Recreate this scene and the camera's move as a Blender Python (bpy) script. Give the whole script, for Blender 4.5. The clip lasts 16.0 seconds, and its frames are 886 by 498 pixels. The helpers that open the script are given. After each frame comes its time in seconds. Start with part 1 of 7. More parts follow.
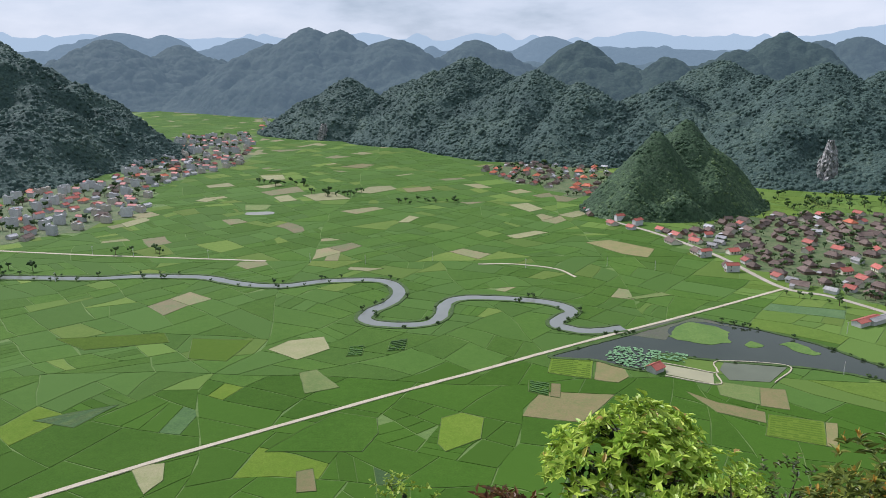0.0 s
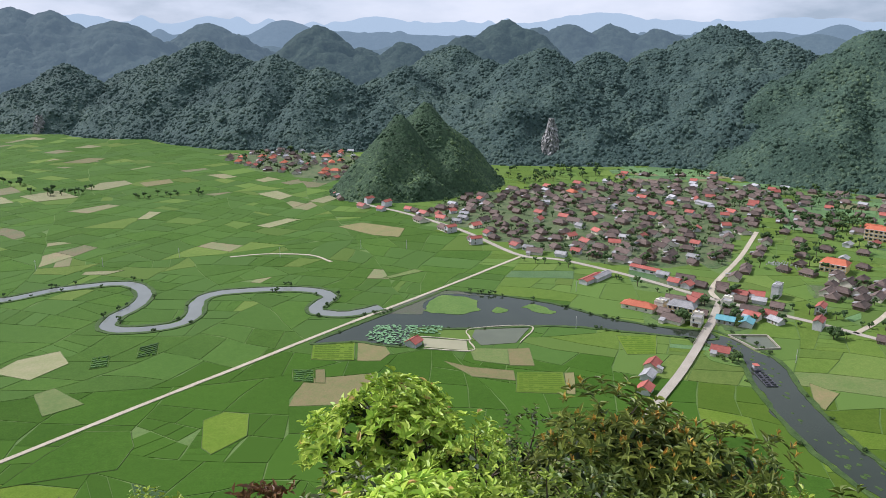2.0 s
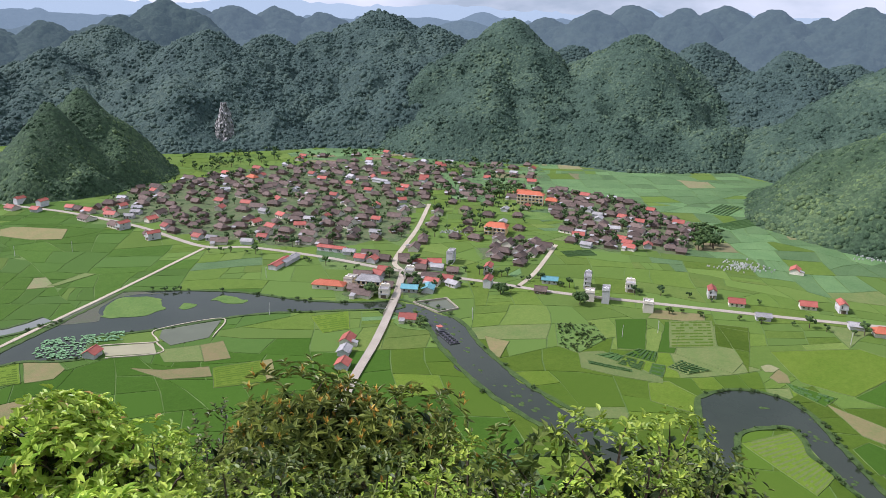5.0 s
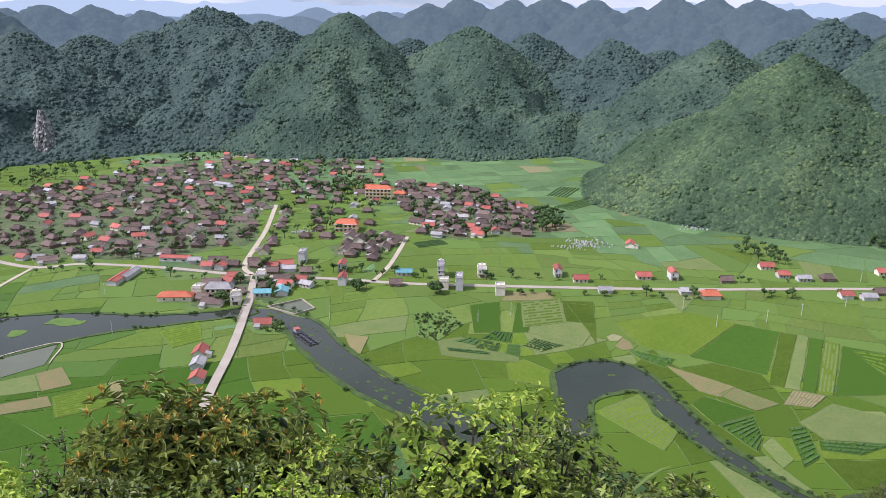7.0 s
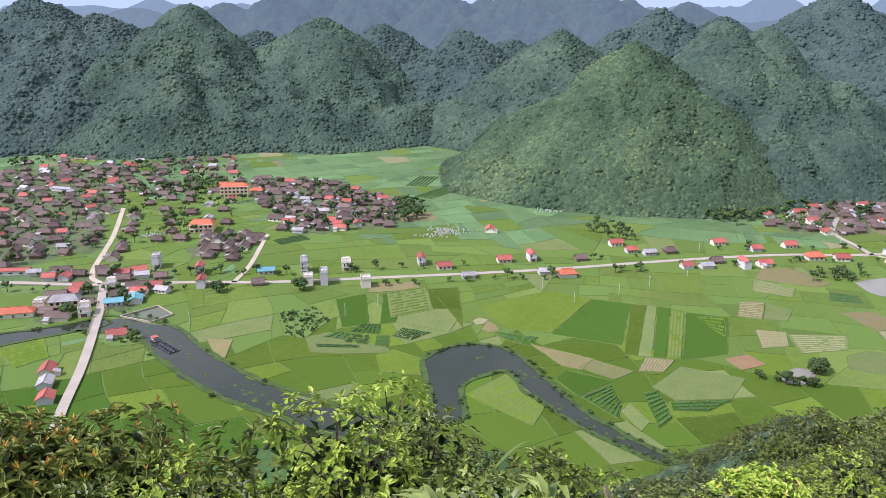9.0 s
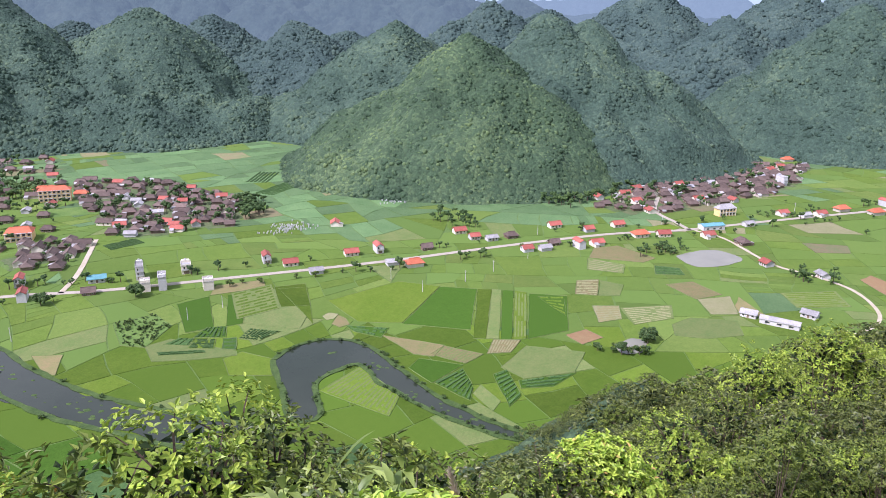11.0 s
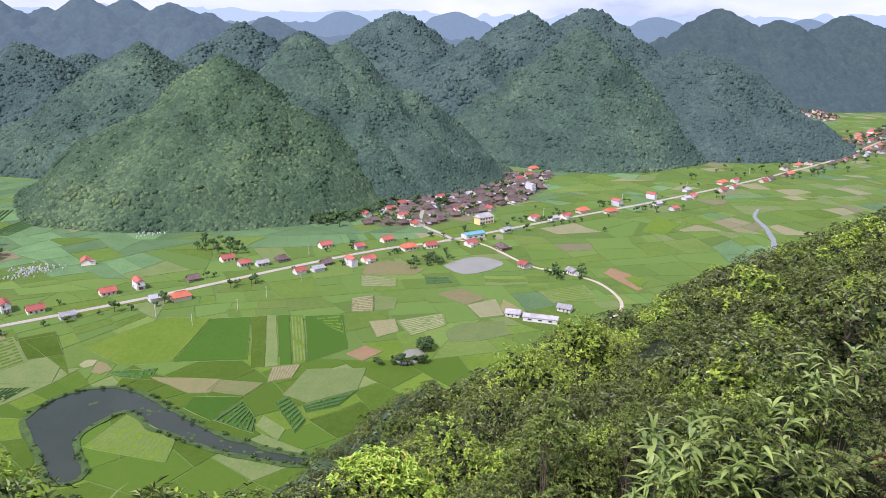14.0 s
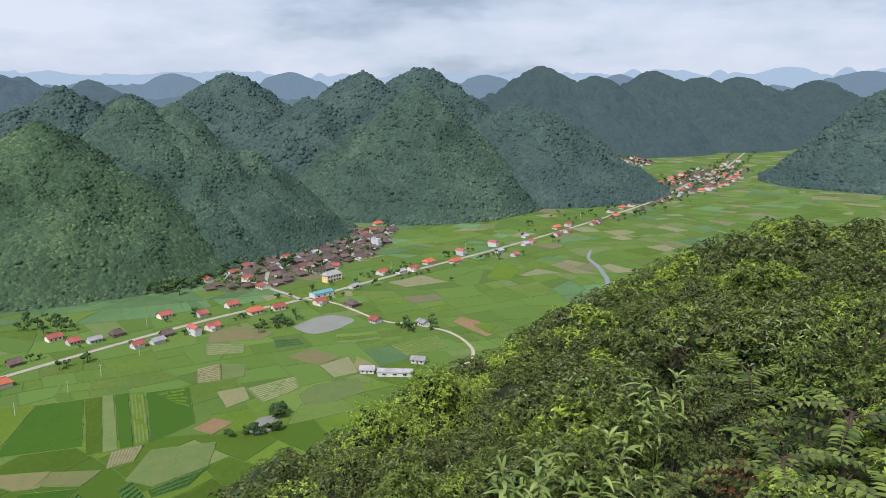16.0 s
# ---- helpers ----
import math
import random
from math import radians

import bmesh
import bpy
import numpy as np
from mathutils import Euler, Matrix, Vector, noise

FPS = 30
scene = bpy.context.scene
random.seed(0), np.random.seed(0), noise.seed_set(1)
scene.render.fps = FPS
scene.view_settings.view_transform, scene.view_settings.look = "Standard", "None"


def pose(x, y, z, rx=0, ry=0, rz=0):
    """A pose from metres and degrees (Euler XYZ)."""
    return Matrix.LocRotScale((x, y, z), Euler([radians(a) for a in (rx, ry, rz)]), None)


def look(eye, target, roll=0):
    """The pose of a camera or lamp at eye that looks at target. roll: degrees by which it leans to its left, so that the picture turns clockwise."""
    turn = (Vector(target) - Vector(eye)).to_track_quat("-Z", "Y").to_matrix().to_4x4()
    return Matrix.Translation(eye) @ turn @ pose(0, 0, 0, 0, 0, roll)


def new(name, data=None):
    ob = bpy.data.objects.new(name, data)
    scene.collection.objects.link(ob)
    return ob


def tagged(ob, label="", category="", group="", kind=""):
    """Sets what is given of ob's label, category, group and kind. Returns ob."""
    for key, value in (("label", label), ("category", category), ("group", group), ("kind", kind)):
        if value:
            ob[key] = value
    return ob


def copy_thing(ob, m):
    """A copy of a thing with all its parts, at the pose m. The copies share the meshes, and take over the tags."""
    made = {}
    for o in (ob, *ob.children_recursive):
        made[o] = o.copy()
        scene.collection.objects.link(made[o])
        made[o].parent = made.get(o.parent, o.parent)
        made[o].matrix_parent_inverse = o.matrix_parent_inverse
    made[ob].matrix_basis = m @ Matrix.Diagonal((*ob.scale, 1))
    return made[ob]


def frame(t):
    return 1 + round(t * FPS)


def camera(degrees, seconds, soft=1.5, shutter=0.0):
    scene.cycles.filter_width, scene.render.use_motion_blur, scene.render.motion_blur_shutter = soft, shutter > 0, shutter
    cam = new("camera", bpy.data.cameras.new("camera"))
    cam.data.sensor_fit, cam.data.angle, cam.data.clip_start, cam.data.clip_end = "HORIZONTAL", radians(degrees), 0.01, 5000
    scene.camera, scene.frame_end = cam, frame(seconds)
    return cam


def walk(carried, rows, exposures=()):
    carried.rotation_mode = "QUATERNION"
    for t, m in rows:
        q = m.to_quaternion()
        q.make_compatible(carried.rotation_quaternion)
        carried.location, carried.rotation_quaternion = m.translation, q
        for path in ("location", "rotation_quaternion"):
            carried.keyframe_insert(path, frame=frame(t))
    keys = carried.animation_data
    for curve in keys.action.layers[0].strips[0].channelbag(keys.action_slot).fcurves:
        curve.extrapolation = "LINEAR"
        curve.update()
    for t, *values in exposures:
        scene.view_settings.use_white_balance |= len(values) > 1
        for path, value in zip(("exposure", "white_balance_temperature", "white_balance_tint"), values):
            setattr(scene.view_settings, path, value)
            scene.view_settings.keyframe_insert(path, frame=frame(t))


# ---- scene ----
# Camera: a hand-held turn on a hilltop, 180 m over a rice valley.
cam = camera(60.12, 16.0, soft=0.55)
walk(cam, [
    (0.0, pose(-0.000, 0.600, 180.00, 75.443, 0.156, -0.000)),
    (0.5, pose(0.053, 0.598, 180.00, 75.309, -0.071, -5.028)),
    (1.0, pose(0.110, 0.590, 180.00, 74.752, -0.145, -10.567)),
    (1.5, pose(0.158, 0.579, 180.00, 74.385, -0.130, -15.191)),
    (2.0, pose(0.194, 0.568, 180.00, 74.381, -0.241, -18.774)),
    (2.5, pose(0.243, 0.549, 180.00, 74.205, -0.169, -23.807)),
    (3.0, pose(0.282, 0.529, 180.00, 74.152, -0.117, -28.055)),
    (3.5, pose(0.317, 0.510, 180.00, 74.065, -0.218, -31.786)),
    (4.0, pose(0.343, 0.492, 180.00, 73.592, -1.126, -34.546)),
    (4.5, pose(0.377, 0.467, 180.00, 73.699, -1.263, -38.505)),
    (4.7, pose(0.390, 0.456, 180.00, 73.616, -1.327, -40.140)),
    (6.8, pose(0.482, 0.357, 180.00, 73.320, -0.337, -53.357)),
    (7.0, pose(0.487, 0.350, 180.00, 73.283, -0.245, -54.267)),
    (7.5, pose(0.502, 0.329, 180.00, 73.097, -0.053, -56.740)),
    (8.0, pose(0.514, 0.309, 180.00, 72.843, -0.024, -59.019)),
    (8.5, pose(0.529, 0.283, 180.00, 72.655, -0.044, -61.875)),
    (9.0, pose(0.544, 0.254, 180.00, 72.670, 0.012, -64.992)),
    (9.2, pose(0.549, 0.243, 180.00, 72.748, -0.010, -66.129)),
    (11.3, pose(0.589, 0.117, 180.00, 72.177, -0.677, -78.577)),
    (11.5, pose(0.591, 0.104, 180.00, 72.257, -0.800, -79.741)),
    (12.0, pose(0.595, 0.074, 180.00, 72.339, -0.791, -82.628)),
    (12.5, pose(0.598, 0.046, 180.00, 72.564, -0.498, -85.407)),
    (13.0, pose(0.599, 0.027, 180.00, 72.808, -0.337, -87.321)),
    (13.5, pose(0.600, -0.008, 180.00, 73.081, -0.563, -90.566)),
    (14.0, pose(0.598, -0.048, 180.00, 73.828, -0.839, -94.393)),
    (14.5, pose(0.594, -0.084, 180.00, 75.230, -0.964, -97.803)),
    (15.0, pose(0.589, -0.115, 180.00, 76.507, -0.541, -100.946)),
    (15.5, pose(0.582, -0.145, 180.00, 77.299, -0.130, -103.928)),
    (16.0, pose(0.576, -0.168, 180.00, 78.047, 0.126, -106.294)),
], exposures=[(0.0, 0.21, 5720, 23), (3.5, 0.33, 5720, 27), (7.0, 0.44, 5700, 33), (9.0, 0.60, 5660, 36), (11.5, 0.76, 5580, 39), (13.0, 0.72, 5580, 39), (14.5, 0.47, 5640, 33), (16.0, 0.16, 5740, 22)])

# World, sun and light
world = bpy.data.worlds.new("overcast_sky")
scene.world = world
world.use_nodes = True
SUN_EL, SUN_AZ = 48.0, 312.0


def build_world():
    nt = world.node_tree
    nt.nodes.clear()
    n, l = nt.nodes.new, nt.links.new
    out, bg = n("ShaderNodeOutputWorld"), n("ShaderNodeBackground")
    sky = n("ShaderNodeTexSky")
    sky.sky_type, sky.sun_disc = "NISHITA", False
    sky.sun_elevation, sky.sun_rotation = radians(SUN_EL), radians(SUN_AZ)
    tc, mp = n("ShaderNodeTexCoord"), n("ShaderNodeMapping")
    mp.inputs["Scale"].default_value = (1.6, 1.6, 5.0)
    l(tc.outputs["Generated"], mp.inputs["Vector"])
    big, ramp = n("ShaderNodeTexNoise"), n("ShaderNodeValToRGB")
    big.inputs["Scale"].default_value, big.inputs["Detail"].default_value = 2.2, 7.0
    big.inputs["Roughness"].default_value = 0.55
    l(mp.outputs["Vector"], big.inputs["Vector"])
    e = ramp.color_ramp.elements
    e[0].position, e[0].color = 0.36, (4.6, 5.7, 6.0, 1)
    e[1].position, e[1].color = 0.66, (9.6, 10.2, 9.8, 1)
    mid = e.new(0.5)
    mid.color = (7.7, 8.6, 8.6, 1)
    l(big.outputs["Fac"], ramp.inputs["Fac"])
    mix = n("ShaderNodeMix")
    mix.data_type = "RGBA"
    mix.inputs["Factor"].default_value = 0.9
    l(sky.outputs["Color"], mix.inputs["A"])
    l(ramp.outputs["Color"], mix.inputs["B"])
    bg.inputs["Strength"].default_value = 0.074
    l(mix.outputs["Result"], bg.inputs["Color"])
    l(bg.outputs["Background"], out.inputs["Surface"])


build_world()
sun_data = bpy.data.lights.new("sun", "SUN")
sun_data.energy, sun_data.angle, sun_data.color = 4.2, radians(7), (1.0, 0.95, 0.86)
sun = new("sun", sun_data)
sa, se = radians(SUN_AZ), radians(SUN_EL)
sun_dir = Vector((math.sin(sa) * math.cos(se), math.cos(sa) * math.cos(se), math.sin(se)))
sun.matrix_world = look(sun_dir * 900, (0, 0, 0))

# ---------------------------------------------------------------- materials


def surface(name, a, b, scale=0.1, fine=1.0, rough=0.85, bump=0.4, bump_scale=2.0, rand="", spread=0.25, third=None,
            spec=0.25, metal=0.0, stretch=(1, 1, 1)):
    """Two colours mixed by large and fine noise in world metres, with relief; rand: 'object' or 'island' varies the value."""
    m = bpy.data.materials.new(name)
    m.use_nodes = True
    nt = m.node_tree
    n, l = nt.nodes.new, nt.links.new
    p = nt.nodes["Principled BSDF"]
    geo = n("ShaderNodeNewGeometry")
    mp = n("ShaderNodeMapping")
    mp.inputs["Scale"].default_value = stretch
    l(geo.outputs["Position"], mp.inputs["Vector"])
    n1, n2 = n("ShaderNodeTexNoise"), n("ShaderNodeTexNoise")
    n1.inputs["Scale"].default_value, n2.inputs["Scale"].default_value = scale, fine
    n1.inputs["Detail"].default_value, n2.inputs["Detail"].default_value = 4, 5
    l(mp.outputs["Vector"], n1.inputs["Vector"])
    l(mp.outputs["Vector"], n2.inputs["Vector"])
    add = n("ShaderNodeMath")
    add.operation = "ADD"
    l(n1.outputs["Fac"], add.inputs[0])
    l(n2.outputs["Fac"], add.inputs[1])
    rng = n("ShaderNodeMapRange")
    rng.inputs["From Min"].default_value, rng.inputs["From Max"].default_value = 0.7, 1.3
    l(add.outputs[0], rng.inputs["Value"])
    mix = n("ShaderNodeMix")
    mix.data_type = "RGBA"
    mix.inputs["A"].default_value, mix.inputs["B"].default_value = (*a, 1), (*b, 1)
    l(rng.outputs["Result"], mix.inputs["Factor"])
    n3, grain, hsv0 = n("ShaderNodeTexNoise"), n("ShaderNodeMapRange"), n("ShaderNodeHueSaturation")
    n3.inputs["Scale"].default_value, n3.inputs["Detail"].default_value = fine * 4.5, 6
    n3.inputs["Roughness"].default_value = 0.75
    l(mp.outputs["Vector"], n3.inputs["Vector"])
    grain.inputs["From Min"].default_value, grain.inputs["From Max"].default_value = 0.3, 0.7
    grain.inputs["To Min"].default_value, grain.inputs["To Max"].default_value = 0.74, 1.26
    l(n3.outputs["Fac"], grain.inputs["Value"])
    l(grain.outputs["Result"], hsv0.inputs["Value"])
    l(mix.outputs["Result"], hsv0.inputs["Color"])
    col = hsv0.outputs["Color"]
    if rand:
        src = n("ShaderNodeObjectInfo").outputs["Random"] if rand == "object" else geo.outputs["Random Per Island"]
        if third:
            mix3 = n("ShaderNodeMix")
            mix3.data_type = "RGBA"
            mix3.inputs["B"].default_value = (*third, 1)
            l(col, mix3.inputs["A"])
            l(src, mix3.inputs["Factor"])
            col = mix3.outputs["Result"]
        hsv = n("ShaderNodeHueSaturation")
        mul, frac = n("ShaderNodeMath"), n("ShaderNodeMath")
        mul.operation, frac.operation = "MULTIPLY", "FRACT"
        mul.inputs[1].default_value = 7.31
        l(src, mul.inputs[0])
        l(mul.outputs[0], frac.inputs[0])
        val = n("ShaderNodeMapRange")
        val.inputs["To Min"].default_value, val.inputs["To Max"].default_value = 1 - spread, 1 + spread
        l(frac.outputs[0], val.inputs["Value"])
        l(val.outputs["Result"], hsv.inputs["Value"])
        l(col, hsv.inputs["Color"])
        col = hsv.outputs["Color"]
    l(col, p.inputs["Base Color"])
    p.inputs["Roughness"].default_value = rough
    p.inputs["Metallic"].default_value = metal
    p.inputs["Specular IOR Level"].default_value = spec
    if bump:
        bn, bp = n("ShaderNodeTexNoise"), n("ShaderNodeBump")
        bn.inputs["Scale"].default_value, bn.inputs["Detail"].default_value = bump_scale, 4
        l(mp.outputs["Vector"], bn.inputs["Vector"])
        bp.inputs["Strength"].default_value, bp.inputs["Distance"].default_value = bump, 0.5 / bump_scale
        l(bn.outputs["Fac"], bp.inputs["Height"])
        l(bp.outputs["Normal"], p.inputs["Normal"])
    return m


def leafy(name, a, b, tip=None, gloss=0.35, through_light=0.22):
    """Leaf material: colour by leaf, sheen, and light passing through the blade."""
    m = bpy.data.materials.new(name)
    m.use_nodes = True
    nt = m.node_tree
    n, l = nt.nodes.new, nt.links.new
    p, out = nt.nodes["Principled BSDF"], nt.nodes["Material Output"]
    geo = n("ShaderNodeNewGeometry")
    ramp = n("ShaderNodeValToRGB")
    e = ramp.color_ramp.elements
    e[0].color, e[1].color = (*a, 1), (*b, 1)
    if tip:
        e[1].position = 0.96
        x = e.new(0.985)
        x.color = (*tip, 1)
    l(geo.outputs["Random Per Island"], ramp.inputs["Fac"])
    ns, hsv = n("ShaderNodeTexNoise"), n("ShaderNodeHueSaturation")
    ns.inputs["Scale"].default_value = 0.9
    l(geo.outputs["Position"], ns.inputs["Vector"])
    rng = n("ShaderNodeMapRange")
    rng.inputs["From Min"].default_value, rng.inputs["From Max"].default_value = 0.3, 0.7
    rng.inputs["To Min"].default_value, rng.inputs["To Max"].default_value = 0.75, 1.25
    l(ns.outputs["Fac"], rng.inputs["Value"])
    l(rng.outputs["Result"], hsv.inputs["Value"])
    l(ramp.outputs["Color"], hsv.inputs["Color"])
    l(hsv.outputs["Color"], p.inputs["Base Color"])
    p.inputs["Roughness"].default_value = 0.45
    p.inputs["Specular IOR Level"].default_value = gloss
    tr, mx = n("ShaderNodeBsdfTranslucent"), n("ShaderNodeMixShader")
    l(hsv.outputs["Color"], tr.inputs["Color"])
    mx.inputs["Fac"].default_value = through_light
    l(p.outputs["BSDF"], mx.inputs[1])
    l(tr.outputs["BSDF"], mx.inputs[2])
    l(mx.outputs["Shader"], out.inputs["Surface"])
    return m


def forest(name, a, b, c, cell=0.16, glow=None, glow_mix=0.0, single=False):
    """Tree canopy seen from far: a colour for each crown, darker gaps by relief, tufts of leaves. glow: a haze colour,
    emitted evenly, mixed in by glow_mix.
    """
    m = bpy.data.materials.new(name)
    m.use_nodes = True
    nt = m.node_tree
    n, l = nt.nodes.new, nt.links.new
    p, out = nt.nodes["Principled BSDF"], nt.nodes["Material Output"]
    geo = n("ShaderNodeNewGeometry")
    vor = n("ShaderNodeTexVoronoi")
    vor.inputs["Scale"].default_value = cell
    l(geo.outputs["Position"], vor.inputs["Vector"])
    sep = n("ShaderNodeSeparateColor")
    l(vor.outputs["Color"], sep.inputs["Color"])
    ramp = n("ShaderNodeValToRGB")
    e = ramp.color_ramp.elements
    e[0].color, e[1].color = (*a, 1), (*c, 1)
    x = e.new(0.55)
    x.color = (*b, 1)
    big = n("ShaderNodeTexNoise")
    big.inputs["Scale"].default_value, big.inputs["Detail"].default_value = 0.012, 5
    l(geo.outputs["Position"], big.inputs["Vector"])
    mixf = n("ShaderNodeMix")
    mixf.inputs["Factor"].default_value = 0.5
    l(geo.outputs["Random Per Island"] if single else sep.outputs["Red"], mixf.inputs["A"])
    wide = n("ShaderNodeMapRange")
    wide.inputs["From Min"].default_value, wide.inputs["From Max"].default_value = 0.32, 0.68
    l(big.outputs["Fac"], wide.inputs["Value"])
    l(wide.outputs["Result"], mixf.inputs["B"])
    l(mixf.outputs["Result"], ramp.inputs["Fac"])
    tuft, span, tone = n("ShaderNodeTexNoise"), n("ShaderNodeMapRange"), n("ShaderNodeHueSaturation")
    tuft.inputs["Scale"].default_value, tuft.inputs["Detail"].default_value = cell * 1.7, 6
    tuft.inputs["Roughness"].default_value = 0.72
    l(geo.outputs["Position"], tuft.inputs["Vector"])
    span.inputs["From Min"].default_value, span.inputs["From Max"].default_value = 0.36, 0.64
    span.inputs["To Min"].default_value, span.inputs["To Max"].default_value = 0.68, 1.32
    l(tuft.outputs["Fac"], span.inputs["Value"])
    l(span.outputs["Result"], tone.inputs["Value"])
    l(ramp.outputs["Color"], tone.inputs["Color"])
    l(tone.outputs["Color"], p.inputs["Base Color"])
    p.inputs["Roughness"].default_value, p.inputs["Specular IOR Level"].default_value = 0.8, 0.15
    bn, bp = n("ShaderNodeTexNoise"), n("ShaderNodeBump")
    bn.inputs["Scale"].default_value, bn.inputs["Detail"].default_value = cell * 4.5, 5
    bn.inputs["Roughness"].default_value = 0.7
    l(geo.outputs["Position"], bn.inputs["Vector"])
    bp.inputs["Strength"].default_value, bp.inputs["Distance"].default_value = 0.8, 0.34 / cell
    dome, lump = n("ShaderNodeMath"), n("ShaderNodeMath")
    dome.operation, lump.operation = "MULTIPLY_ADD", "MULTIPLY_ADD"
    dome.inputs[1].default_value, dome.inputs[2].default_value = -1.0, 1.0
    if not single:
        l(vor.outputs["Distance"], dome.inputs[0])
    l(bn.outputs["Fac"], lump.inputs[0])
    lump.inputs[1].default_value = 0.75
    l(dome.outputs[0], lump.inputs[2])
    l(lump.outputs[0], bp.inputs["Height"])
    l(bp.outputs["Normal"], p.inputs["Normal"])
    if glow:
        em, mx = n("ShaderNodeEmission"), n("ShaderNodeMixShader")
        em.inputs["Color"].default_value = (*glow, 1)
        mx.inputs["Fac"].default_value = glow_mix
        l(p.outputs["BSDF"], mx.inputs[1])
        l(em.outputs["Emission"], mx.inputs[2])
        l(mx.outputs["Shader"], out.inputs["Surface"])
    return m


def water(name, base, rough):
    m = bpy.data.materials.new(name)
    m.use_nodes = True
    nt = m.node_tree
    n, l = nt.nodes.new, nt.links.new
    p = nt.nodes["Principled BSDF"]
    geo, ns, mix = n("ShaderNodeNewGeometry"), n("ShaderNodeTexNoise"), n("ShaderNodeMix")
    ns.inputs["Scale"].default_value, ns.inputs["Detail"].default_value = 0.06, 4
    l(geo.outputs["Position"], ns.inputs["Vector"])
    mix.data_type = "RGBA"
    mix.inputs["A"].default_value = (*base, 1)
    mix.inputs["B"].default_value = (*[c * 1.5 for c in base], 1)
    l(ns.outputs["Fac"], mix.inputs["Factor"])
    l(mix.outputs["Result"], p.inputs["Base Color"])
    p.inputs["Roughness"].default_value, p.inputs["IOR"].default_value = rough, 1.33
    p.inputs["Specular IOR Level"].default_value = 0.4
    bn, bp = n("ShaderNodeTexNoise"), n("ShaderNodeBump")
    bn.inputs["Scale"].default_value = 1.5
    l(geo.outputs["Position"], bn.inputs["Vector"])
    bp.inputs["Strength"].default_value, bp.inputs["Distance"].default_value = 0.08, 0.05
    l(bn.outputs["Fac"], bp.inputs["Height"])
    l(bp.outputs["Normal"], p.inputs["Normal"])
    return m


